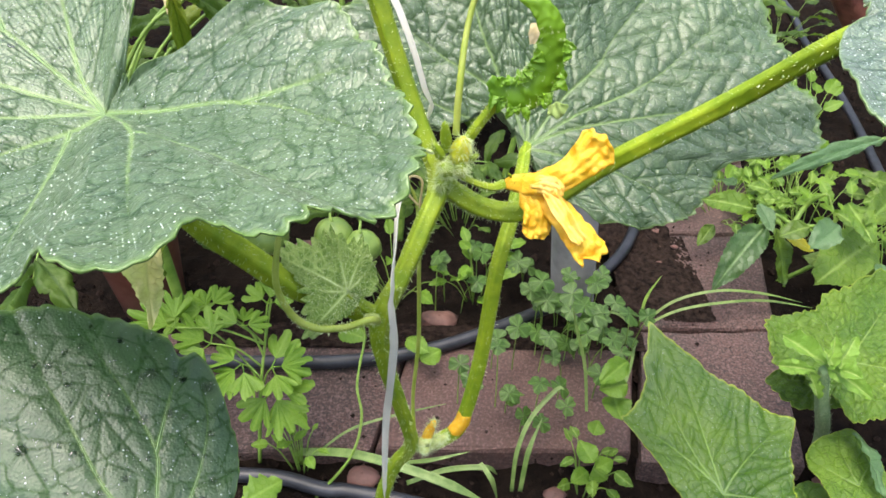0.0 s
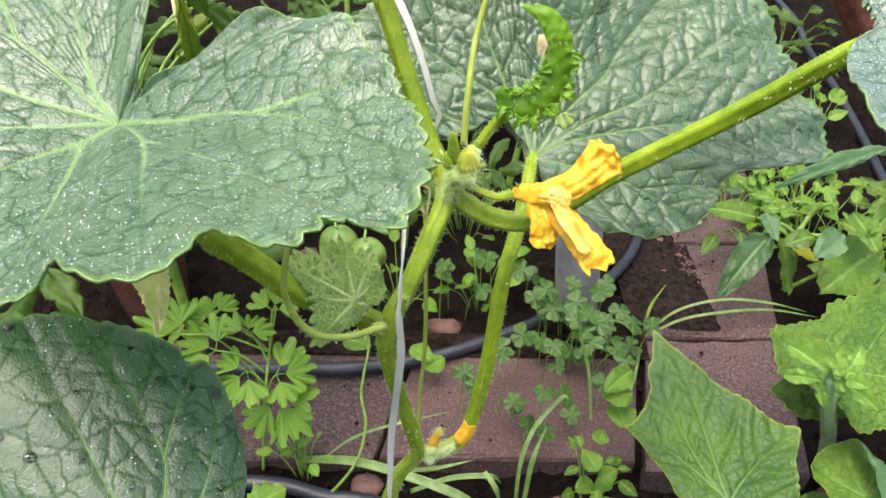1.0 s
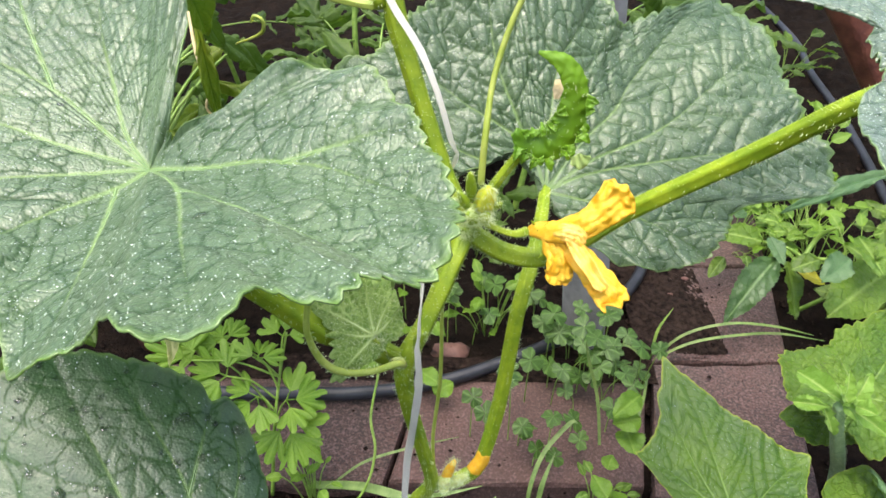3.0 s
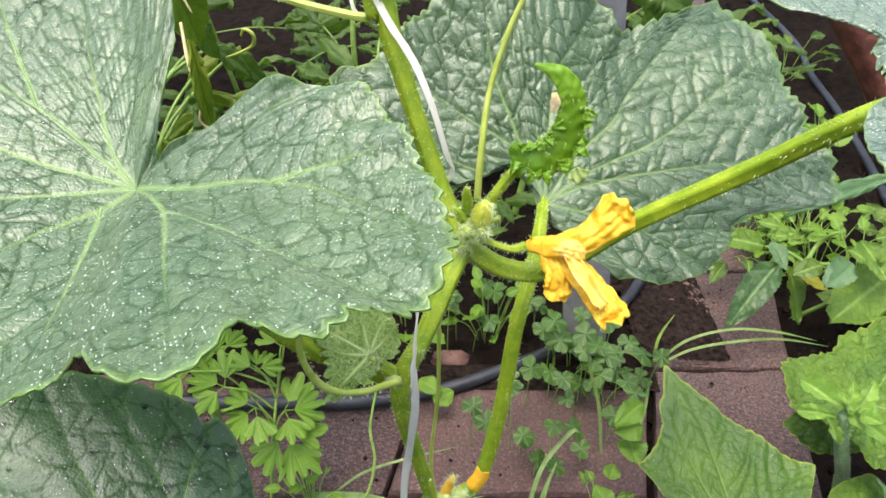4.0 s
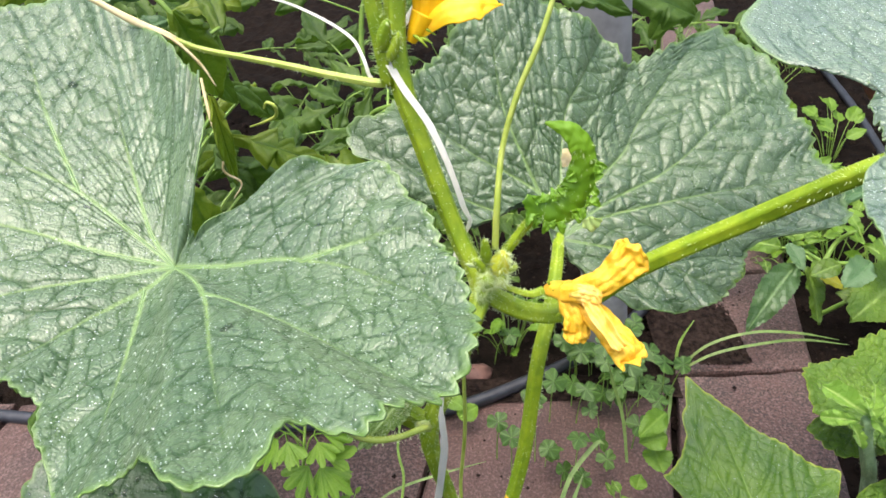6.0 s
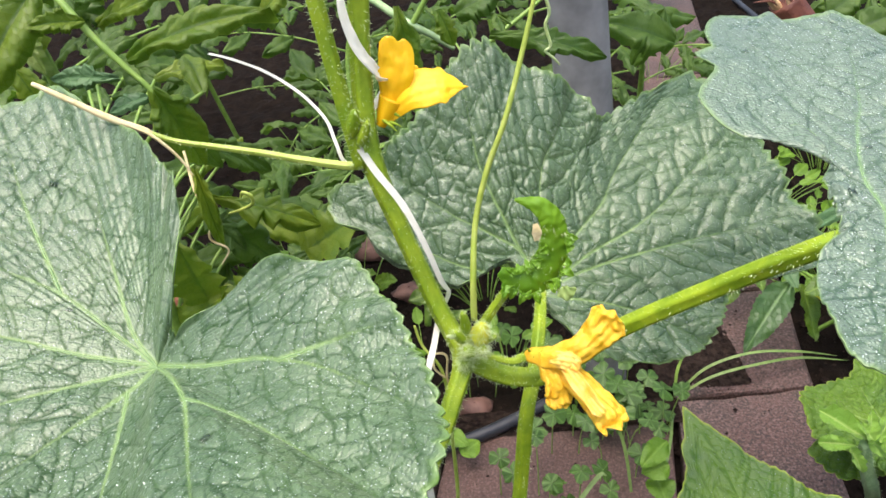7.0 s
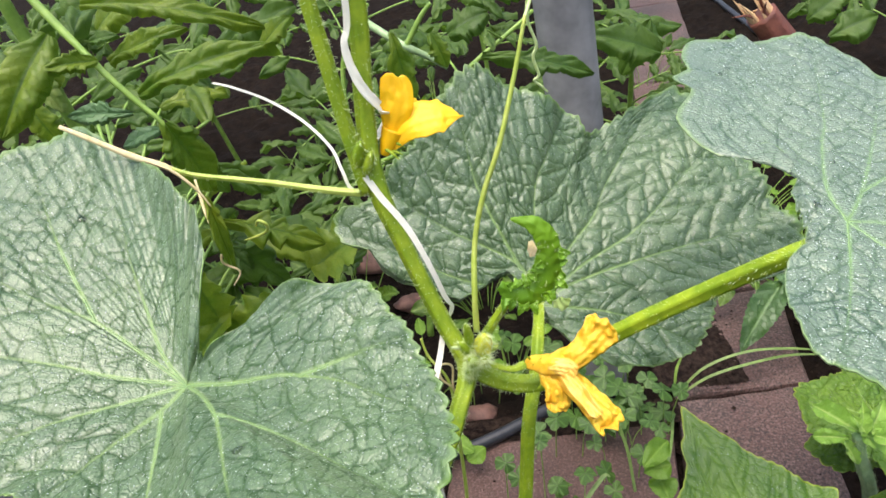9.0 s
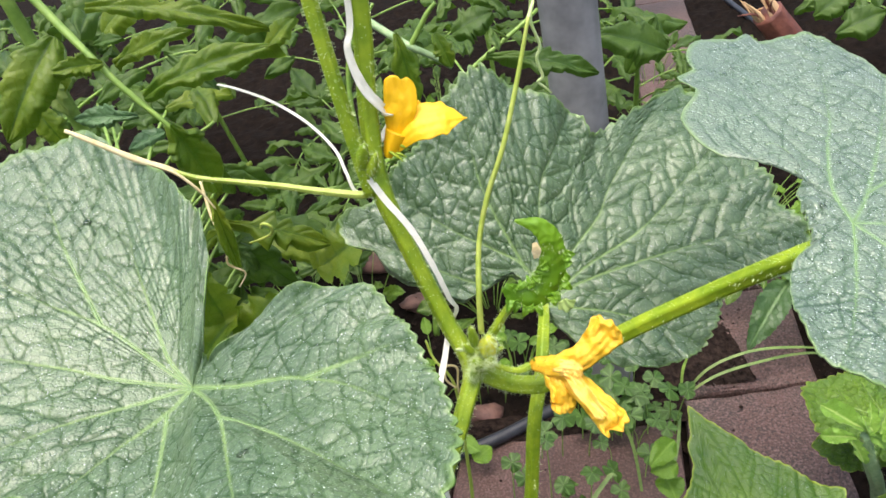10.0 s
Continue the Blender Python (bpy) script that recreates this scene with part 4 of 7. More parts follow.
def ribbon(points, widths, up, twist=0.0, nv=9, per=8, fold=0.0, ruffle=0.0, seed=0, rough=0.0, jag=0.0):
    """A crumpled strip along points: folded across, ruffled at its edges."""
    line = spline(points, per)
    n = len(line)
    w = np.interp(np.linspace(0, 1, n), np.linspace(0, 1, len(widths)), widths)
    tang = np.gradient(line, axis=0)
    tang /= np.linalg.norm(tang, axis=1)[:, None]
    nrm = np.asarray(up, float)[None] - tang * (tang @ np.asarray(up, float))[:, None]
    nrm /= np.linalg.norm(nrm, axis=1)[:, None]
    side = np.cross(nrm, tang)
    if twist:
        a = np.linspace(0, twist, n)[:, None]
        side, nrm = side * np.cos(a) + nrm * np.sin(a), nrm * np.cos(a) - side * np.sin(a)
    v = np.linspace(-1, 1, nv)[None, :]
    r = np.random.default_rng(seed)
    ww = w[:, None] * (1 + jag * r.normal(0, 1, (n, 1)) * np.abs(v) ** 3)
    y = v * ww / 2
    z = fold * np.abs(v) ** 1.3 * w[:, None] + ruffle * w[:, None] * np.sin(np.arange(n)[:, None] * 1.15 + v * 2.4 + seed) * np.abs(v) ** 1.2
    z = z + rough * w[:, None] * smooth_noise((n, nv), (max(2, n // 3), 4), seed + 3)
    pos = line[:, None] + y[..., None] * side[:, None] + z[..., None] * nrm[:, None]
    return pos.reshape(-1, 3), grid_faces(n, nv)


def solid(ob, thick):
    mod = ob.modifiers.new("thickness", "SOLIDIFY")
    mod.thickness, mod.offset = thick, 0
    return ob


def bud(parent, base, tip, radius, mat, name="bud", label="", bristles=30, length=0.0022):
    base, tip = np.asarray(base, float), np.asarray(tip, float)
    radius, bristles = radius * 1.2, int(bristles * 1.1)
    pts = [base + (tip - base) * t for t in (0, 0.15, 0.4, 0.7, 0.9, 1.0)]
    rad = [radius * k for k in (0.45, 0.8, 1.0, 0.8, 0.5, 0.12)]
    v, f = tube(pts, rad, sides=12, per=4, ribs=5, depth=0.12)
    ob = part(name, v, f, mat, parent, label)
    if bristles:
        v, f = hairs(pts, rad, bristles, length, per=4, thick=0.0001)
        part("bristles", v, f, HAIR, ob, smooth=False, kind="stuff")
    return ob


def wilted_petal(parent, points, widths, up, seed, mat, label="", hollow=0.25, crease=1.0):
    """A limp, wrinkled petal: ridged along its length, rolled at the edges, ragged at the end."""
    r = np.random.default_rng(seed)
    line = spline(points, 12)
    n, nv = len(line), 25
    w = np.interp(np.linspace(0, 1, n), np.linspace(0, 1, len(widths)), widths)
    tang = np.gradient(line, axis=0)
    tang /= np.linalg.norm(tang, axis=1)[:, None]
    nrm = np.asarray(up, float)[None] - tang * (tang @ np.asarray(up, float))[:, None]
    nrm /= np.linalg.norm(nrm, axis=1)[:, None]
    side = np.cross(nrm, tang)
    v = np.linspace(-1, 1, nv)[None]
    u = np.linspace(0, 1, n)[:, None]
    frayed = 0.18 * smooth_noise((n, nv), (n // 5, 2), seed)
    y = v * (w[:, None] / 2) * (1 + 0.10 * smooth_noise((n, 1), (n // 6, 1), seed + 1) + 0.06 * frayed)
    z = -hollow * w[:, None] * np.abs(v) ** 2 + crease * 0.035 * w[:, None] * np.cos(v * 13 + r.uniform(0, 6)) * (0.4 + 0.6 * u)
    z = z + crease * w[:, None] * (0.13 * smooth_noise((n, nv), (n // 7, 4), seed + 2) + 0.06 * smooth_noise((n, nv), (n // 3, 8), seed + 3))
    reach = (0.05 * smooth_noise((1, nv), (1, 5), seed + 4) - 0.08 * np.abs(v) ** 3) * u ** 6
    pos = line[:, None] + y[..., None] * side[:, None] + z[..., None] * nrm[:, None] + (reach * np.linalg.norm(line[-1] - line[0]))[..., None] * tang[:, None]
    return solid(part("petal", pos.reshape(-1, 3), grid_faces(n, nv), mat, parent, label), 0.00045)


# wilted flower on the thick stalk
flower = part("wilted_flower", *tube([(0.0, 0.002, 0.517), (0.004, -0.001, 0.519), (0.008, -0.004, 0.520), (0.013, -0.008, 0.523), (0.016, -0.010, 0.525)], [0.0030, 0.0042, 0.0050, 0.0054, 0.0038], sides=18, ribs=5, depth=0.1, wobble=0.05), PETAL, plant, "wilted crumpled yellow flower")
wilted_petal(flower, [(0.011, -0.006, 0.5215), (0.021, -0.009, 0.528), (0.029, -0.008, 0.535), (0.035, -0.006, 0.541), (0.039, -0.005, 0.545)], [0.0110, 0.0115, 0.0150, 0.0185, 0.0150], (-0.3, -0.9, 0.5), 4, PETAL, hollow=0.14)
wilted_petal(flower, [(0.012, -0.008, 0.521), (0.021, -0.016, 0.515), (0.028, -0.024, 0.511), (0.033, -0.030, 0.506), (0.036, -0.032, 0.503)], [0.0105, 0.0122, 0.0135, 0.0165, 0.0140], (0.2, -0.7, 0.75), 9, PETAL, hollow=0.16, crease=1.3)
wilted_petal(flower, [(0.015, -0.014, 0.523), (0.021, -0.0225, 0.5165), (0.0275, -0.0315, 0.5095)], [0.0060, 0.0070, 0.0060], (0.25, -0.8, 0.6), 11, PETAL_PALE, "faded pale yellow petal", hollow=-0.2, crease=1.4)
wilted_petal(flower, [(0.009, -0.007, 0.521), (0.0115, -0.014, 0.515), (0.0118, -0.018, 0.5085), (0.0108, -0.020, 0.503)], [0.0115, 0.0120, 0.0125, 0.0115], (0.1, -0.9, 0.4), 15, PETAL, crease=1.3)
wilted_petal(flower, [(0.008, -0.0095, 0.524), (0.013, -0.0130, 0.5265), (0.0185, -0.0145, 0.5255), (0.0205, -0.0150, 0.521)], [0.0070, 0.0080, 0.0080, 0.005], (0.1, -0.8, 0.6), 21, PETAL_PALE)
for k, (a, b) in enumerate((((0.002, -0.003, 0.5205), (0.006, -0.004, 0.5255)), ((0.006, -0.007, 0.5135), (0.0025, -0.009, 0.5095)), ((0.0005, 0.0005, 0.5205), (-0.001, -0.001, 0.5245)))):
    part("sepal", *tube([a, tuple(np.add(a, b) / 2 + (0.0005, -0.0004, 0.0004)), b], [0.0007, 0.0006, 0.0002], sides=8), STEM, flower)
v, f = hairs([(-0.003, 0.002, 0.5175), (0.007, -0.004, 0.5172), (0.013, -0.008, 0.5185)], [0.003, 0.0045, 0.005], 90, 0.0016)
part("bristles", v, f, HAIR, flower, smooth=False, kind="stuff")
# its thin second stalk
stalk("flower_stalk", [(-0.024, 0.004, 0.521), (-0.016, 0.001, 0.5185), (-0.008, -0.001, 0.517), (-0.002, 0.001, 0.5172)], [0.0016, 0.0014, 0.0015, 0.0022], "short hairy flower stalk", bristles=120, length=0.0016)

# fresh flower above
flower2 = part("open_flower", *tube([(-0.0560, 0.040, 0.6225), (-0.0542, 0.0405, 0.6255), (-0.0522, 0.0415, 0.6290), (-0.0500, 0.0425, 0.6330)], [0.0020, 0.0032, 0.0042, 0.0052], sides=16, ribs=5, depth=0.06), PETAL_FRESH, plant, "fresh open yellow cucumber flower")
for k, (pts, wid, up) in enumerate((([(-0.0530, 0.0415, 0.6265), (-0.0485, 0.0405, 0.6390), (-0.0458, 0.0415, 0.6490), (-0.0452, 0.0435, 0.6585)], [0.0070, 0.0130, 0.0150, 0.0125], (0.15, -0.65, 0.75)),
                                    ([(-0.0530, 0.0415, 0.6265), (-0.0420, 0.0395, 0.6365), (-0.0310, 0.0400, 0.6385), (-0.0240, 0.0420, 0.6370), (-0.0185, 0.0440, 0.6350)], [0.0080, 0.0165, 0.0165, 0.0120, 0.0030], (0.0, -0.65, 0.75)),
                                    ([(-0.0510, 0.0450, 0.6280), (-0.0430, 0.0475, 0.6390), (-0.0385, 0.0495, 0.6445)], [0.0080, 0.0140, 0.0060], (0.1, -0.7, 0.7)))):
    wilted_petal(flower2, pts, wid, up, 60 + k, PETAL_FRESH, hollow=0.08, crease=0.25)
for a, b in (((-0.0515, 0.040, 0.6285), (-0.0455, 0.038, 0.6255)), ((-0.0545, 0.038, 0.626), (-0.0490, 0.035, 0.6215)), ((-0.053, 0.039, 0.6245), (-0.0470, 0.037, 0.6225))):
    part("sepal", *tube([a, tuple(np.add(a, b) / 2 + (0, -0.0003, 0.0006)), b], [0.0008, 0.0007, 0.0002], sides=8), STEM, flower2)

# buds at the nodes
BUD = plain_material("yellow_green_bud", (0.38, 0.46, 0.02), (0.58, 0.58, 0.04), 300.0, 0.45, sub=0.1)
FUZZ = plain_material("pale_fuzzy_bud", (0.46, 0.56, 0.16), (0.62, 0.68, 0.28), 300.0, 0.55, bump_at=(900.0, 0.6, 0.0008))
bud(plant, (-0.0222, 0.0020, 0.5270), (-0.0205, -0.0010, 0.5420), 0.0038, BUD, label="yellow-green flower bud", bristles=220, length=0.0035)
bud(plant, (-0.0275, 0.0035, 0.5320), (-0.0285, 0.0010, 0.5480), 0.0020, STEM, label="slender green bud", bristles=60)
bud(plant, (-0.0290, 0.0005, 0.5300), (-0.0330, -0.0015, 0.5390), 0.0018, STEM, bristles=50)
bud(plant, (-0.0265, 0.0005, 0.5230), (-0.0290, -0.0040, 0.5300), 0.0030, STEM, bristles=260, length=0.0036)
bud(plant, (-0.0225, 0.0015, 0.5225), (-0.0205, -0.0035, 0.5300), 0.0027, STEM, bristles=240, length=0.0036)
bud(plant, (-0.0285, 0.0020, 0.5160), (-0.0300, -0.0045, 0.5220), 0.0028, STEM, bristles=240, length=0.0036)
bud(plant, (-0.0205, 0.0025, 0.5270), (-0.0140, 0.0000, 0.5330), 0.0014, STEM, bristles=50, length=0.003)
bud(plant, (-0.0330, 0.0020, 0.5320), (-0.0370, 0.0005, 0.5350), 0.0008, HAIR, bristles=10)
for k, (a, b, r0) in enumerate((((-0.0415, -0.004, 0.335), (-0.0350, -0.008, 0.3445), 0.0028), ((-0.0390, -0.004, 0.336), (-0.0325, -0.006, 0.3600), 0.0024), ((-0.037, -0.004, 0.333), (-0.0300, -0.007, 0.3430), 0.0026), ((-0.0405, -0.005, 0.333), (-0.0365, -0.010, 0.3360), 0.0026), ((-0.034, -0.003, 0.334), (-0.0250, -0.006, 0.3450), 0.0022))):
    bud(plant, a, b, r0, PETAL if k == 1 else FUZZ, label="pale downy bud", bristles=160, length=0.0034)
bud(plant, (-0.0680, 0.033, 0.622), (-0.0640, 0.029, 0.636), 0.0024, STEM, bristles=60)
bud(plant, (-0.0650, 0.032, 0.618), (-0.0600, 0.030, 0.630), 0.0022, STEM, bristles=60)
bud(plant, (-0.0530, -0.028, 0.471), (-0.0480, -0.030, 0.4845), 0.0022, STEM, bristles=50)
bud(plant, (-0.0575, -0.033, 0.4660), (-0.0620, -0.037, 0.4735), 0.0024, FUZZ, bristles=120)

# young leaf, curled like a hook
stalk("petiole", [(-0.0262, 0.007, 0.524), (-0.0195, 0.008, 0.534), (-0.0125, 0.009, 0.5445), (-0.0050, 0.009, 0.5555)], [0.0026, 0.0022, 0.0020, 0.0022], "short hairy stalk", bristles=160, length=0.0018)
CURL = leaf_material("curled_leaf_green", (0.085, 0.225, 0.008), (0.19, 0.37, 0.016), (0.36, 0.52, 0.07), rough=0.45, through_light=0.3, cell=0.003, net_depth=0.5, relief=0.0004)
hook_line = [(-0.0105, 0.0070, 0.5640), (-0.0040, 0.0065, 0.5590), (0.0045, 0.0060, 0.5590), (0.0115, 0.0070, 0.5660), (0.0140, 0.0090, 0.5770), (0.0125, 0.0105, 0.5865), (0.0070, 0.0115, 0.5930), (-0.0025, 0.0125, 0.5965)]
hook_wide = [0.004, 0.0110, 0.0160, 0.0150, 0.0125, 0.0105, 0.0075, 0.0010]
hook = part("curled_leaf", *ribbon(hook_line, hook_wide, (0.25, -0.9, 0.4), fold=-0.16, ruffle=0.03, rough=0.05, seed=2, nv=17, per=12, jag=0.035), CURL, plant, "small deformed bright green leaf, hooked and frilled")
solid(hook, 0.0006)
hr = np.random.default_rng(12)
hook_pts = spline(hook_line, 10)
for k in range(20):
    u = 0.06 + 0.56 * (k + 0.5 * hr.random()) / 20
    p = hook_pts[int(u * (len(hook_pts) - 1))]
    out = unit(hook_pts[min(int(u * (len(hook_pts) - 1)) + 1, len(hook_pts) - 1)] - p)
    out = np.array((out[2], -0.25 + 0.2 * hr.normal(), -out[0])) * (1 if k % 4 else -0.8)
    wide = np.interp(u, np.linspace(0, 1, 8), hook_wide)
    a = p + out * wide * 0.34 + (0, -0.001, 0)
    ln = hr.uniform(0.0030, 0.0065)
    b = a + unit(out + hr.normal(0, 0.35, 3)) * ln
    solid(part("frill", *ribbon([tuple(a), tuple((a + b) / 2 + (0, -0.0008, 0.0004)), tuple(b)], [0.0048, 0.0032, 0.0005], (0.2, -0.9, 0.4), fold=0.25, ruffle=0.12, rough=0.12, seed=40 + k, nv=7), CURL, hook), 0.0004)
part("pale_scar", *ribbon([(0.0050, 0.0055, 0.5880), (0.0055, 0.0045, 0.5840), (0.0052, 0.0045, 0.5800)], [0.002, 0.0045, 0.002], (0, -0.9, 0.4), nv=7, rough=0.1, seed=5), DRY, hook, "dry pale scar")
solid(part("star_tip", *ribbon([(0.0135, 0.0015, 0.5535), (0.0175, 0.0005, 0.5540), (0.0215, 0.0005, 0.5560)], [0.003, 0.0075, 0.001], (0.1, -0.9, 0.3), ruffle=0.2, seed=3, nv=7), LEAF_PALE, hook, "pale yellow-green leaf tip"), 0.0003)
v, f = hairs(hook_line[1:6], [0.006, 0.0085, 0.0085, 0.007, 0.005], 260, 0.0020, thick=0.00010)
part("leaf_hairs", v, f, HAIR, hook, smooth=False, kind="stuff")

# downy young leaf beside the lower node, seen from its underside
lobed_leaf("young_leaf", plant, (-0.0695, -0.0340, 0.4848), (0.05, -0.8, 0.6), (-1, 0, 0.3),
           [(-164, 0.012, 0), (-130, 0.015, 0), (-111, 0.018, 0.001), (-93, 0.023, 0.002), (-77, 0.021, 0.001), (-62, 0.027, 0.002), (-45, 0.025, 0.001), (-18, 0.034, 0.003), (-6, 0.027, 0.001), (4, 0.021, 0), (20, 0.019, 0), (44, 0.021, 0), (62, 0.027, 0.002), (74, 0.020, 0), (90, 0.012, 0), (130, 0.008, 0), (165, 0.006, 0)],
           [-18, -62, -93, 20, 62, -125], LEAF_PALE, "downy pale green young leaf with netted veins", na=260, nr=80, cell=0.0042, pucker=0.0002, teeth=0.13, tooth_count=34, spacing=0.006, groove=-0.0002, rib_width=0.0013, power=1.6, seed=14, hairy=2600, wave=0.0008, veins_of=PALE_VEIN)
stalk("petiole", [(-0.0575, -0.0320, 0.4670), (-0.0630, -0.0350, 0.4755), (-0.0695, -0.0352, 0.4840)], [0.0018, 0.0016, 0.0010], bristles=60, length=0.0014)

# tendrils
part("tendril", *tube([(-0.0570, -0.0380, 0.4710), (-0.0594, -0.0430, 0.4768), (-0.0703, -0.0460, 0.4750), (-0.0821, -0.0480, 0.4765), (-0.0905, -0.0490, 0.4845), (-0.0949, -0.0490, 0.4995), (-0.0937, -0.0480, 0.5130), (-0.0907, -0.0460, 0.5275), (-0.088, -0.047, 0.545)], [0.0017, 0.0016, 0.0015, 0.0016, 0.0016, 0.0014, 0.0013, 0.0011, 0.0010], sides=10), TENDRIL, plant, "curved green tendril")
v, f = hairs([(-0.0594, -0.0430, 0.4768), (-0.0703, -0.0460, 0.4750), (-0.0821, -0.0480, 0.4765), (-0.0905, -0.0490, 0.4845), (-0.0949, -0.0490, 0.4995)], [0.002], 160, 0.0012)
part("bristles", v, f, HAIR, plant, "short pale bristles", smooth=False, kind="stuff")
part("tendril", *tube([(-0.0237, 0.0045, 0.5400), (-0.0225, 0.0080, 0.5600), (-0.0193, 0.0200, 0.5818), (-0.0125, 0.026, 0.604), (-0.0035, 0.0300, 0.6248), (0.0060, 0.039, 0.652), (0.0130, 0.0450, 0.6759)],
                      [0.0016, 0.0015, 0.0013, 0.0013, 0.0012, 0.0011, 0.0008], sides=10), TENDRIL, plant, "long thin upright tendril")
part("tendril_end", *tube([(0.0128, 0.0450, 0.6750), (0.0155, 0.0480, 0.6806), (0.0150, 0.0500, 0.6812), (0.0149, 0.0520, 0.6710), (0.0184, 0.0540, 0.6599), (0.0169, 0.0550, 0.6532), (0.0192, 0.0560, 0.6445), (0.0171, 0.0570, 0.6417), (0.0205, 0.0580, 0.6380), (0.0236, 0.0600, 0.6339)],
                          [0.0008, 0.0008, 0.0007, 0.0007, 0.0007, 0.0007, 0.0007, 0.0006, 0.0006, 0.0004], sides=8), PALE_VEIN, plant, "pale curled tendril end")
part("tendril", *tube([(-0.0527, 0.0200, 0.5255), (-0.0500, 0.0170, 0.5150), (-0.0418, 0.0120, 0.5020), (-0.0400, 0.0080, 0.4800), (-0.0404, 0.0040, 0.4644), (-0.0413, 0.0050, 0.4152), (-0.0454, 0.0080, 0.3648), (-0.0453, 0.0060, 0.3385)], [0.0006, 0.0007, 0.0008, 0.0009, 0.0010, 0.0011, 0.0011, 0.0011], sides=8), TENDRIL, plant, "hanging pale tendril")
part("tendril", *tube([(-0.0405, 0.009, 0.500), (-0.0450, 0.009, 0.507), (-0.0440, 0.011, 0.514), (-0.0385, 0.011, 0.512), (-0.0395, 0.010, 0.498), (-0.0365, 0.009, 0.485)], [0.0005, 0.0006, 0.0006, 0.0006, 0.0006, 0.0003], sides=8), DRY, plant, "dry curled tendril")
part("tendril", *tube([(-0.128, 0.030, 0.592), (-0.120, 0.026, 0.596), (-0.114, 0.023, 0.600), (-0.113, 0.021, 0.605), (-0.116, 0.021, 0.607), (-0.118, 0.022, 0.604)], [0.0004, 0.0006, 0.0008, 0.0008, 0.0007, 0.0004], sides=8), TENDRIL, plant, "small ringed tendril")
part("dry_stub", *tube([(-0.1560, 0.0455, 0.6265), (-0.1613, 0.046, 0.6295), (-0.1729, 0.047, 0.6352), (-0.186, 0.048, 0.6437), (-0.2005, 0.05, 0.6524)], [0.0013, 0.0016, 0.0016, 0.0014, 0.0010], sides=8, wobble=0.12), DRY, plant, "dry split stalk end")
part("dry_stub", *tube([(-0.166, 0.0455, 0.632), (-0.156, 0.044, 0.6265), (-0.147, 0.042, 0.6165), (-0.142, 0.040, 0.607)], [0.0005, 0.0008, 0.0007, 0.0003], sides=6), DRY, plant, "dry shred")

# white string wound round the stem
string = thing("plastic_string", "white flat plastic string wound round the stem", "string")
solid(part("strand", *ribbon([(-0.0575, 0.0420, 0.78), (-0.0600, 0.0400, 0.6935), (-0.0635, 0.0370, 0.6758), (-0.0600, 0.0345, 0.6594), (-0.0535, 0.0365, 0.6470), (-0.0530, 0.0470, 0.6360), (-0.0600, 0.0480, 0.6260), (-0.0665, 0.0360, 0.6205), (-0.0610, 0.0290, 0.6090), (-0.0500, 0.0220, 0.5931), (-0.0425, 0.0160, 0.5760), (-0.0370, 0.0140, 0.5566), (-0.0345, 0.0180, 0.5450), (-0.0400, 0.0230, 0.5300)],
                             [0.0026, 0.0028, 0.0030, 0.0044, 0.0052, 0.004, 0.003, 0.0030, 0.0032, 0.0030, 0.0026, 0.0024, 0.0022, 0.002], (0, -0.5, 0.9), ruffle=0.05, rough=0.08, fold=0.06, seed=6, nv=7, per=12), STRING, string), 0.0004)
solid(part("strand", *ribbon([(-0.0400, 0.0230, 0.5300), (-0.0430, 0.0100, 0.5240), (-0.0467, -0.0100, 0.5205), (-0.0483, -0.0320, 0.5071), (-0.0500, -0.0410, 0.4846), (-0.0505, -0.0370, 0.4542), (-0.0549, -0.0260, 0.4106), (-0.0599, -0.0150, 0.3648), (-0.0639, -0.0080, 0.3029), (-0.066, -0.004, 0.26), (-0.07, 0.0, 0.1)],
                             [0.0026, 0.0030, 0.0038, 0.0044, 0.0046, 0.0042, 0.0036, 0.0044, 0.0040, 0.0036, 0.0032], (0.1, -0.9, 0.4), twist=5.2, rough=0.10, fold=0.08, seed=8, nv=7, per=12), STRING, string), 0.0004)
solid(part("strand", *ribbon([(-0.066, 0.037, 0.604), (-0.074, 0.038, 0.608), (-0.0776, 0.045, 0.6149), (-0.0874, 0.08, 0.6116), (-0.114, 0.15, 0.5985), (-0.1496, 0.22, 0.5869), (-0.1951, 0.3, 0.5703), (-0.2231, 0.34, 0.5623)], [0.0016, 0.0016, 0.0014, 0.0015, 0.0018, 0.0021, 0.0023, 0.0023], (0, -0.8, 0.6), twist=0.6, fold=0.12, seed=18, nv=5), STRING, string), 0.0004)

# ---------------------------------------------------------------- young cucumber and squash leaves over the paving
LEAF_WEED = leaf_material("weed_leaf", (0.044, 0.105, 0.010), (0.115, 0.190, 0.015), (0.2, 0.32, 0.06), rough=0.42, through_light=0.28, cell=0.011, net_depth=0.2, relief=0.0005, spec=0.45)
LEAF_WEED_DARK = leaf_material("dark_weed_leaf", (0.024, 0.072, 0.018), (0.060, 0.125, 0.030), (0.12, 0.22, 0.06), rough=0.38, through_light=0.2, cell=0.008, net_depth=0.2, relief=0.0005, spec=0.6)
LEAF_WEED_PALE = leaf_material("greyish_weed_leaf", (0.070, 0.150, 0.060), (0.125, 0.220, 0.090), (0.05, 0.13, 0.04), rough=0.45, through_light=0.25, cell=0.006, net_depth=0.15, relief=0.0004, spec=0.5)
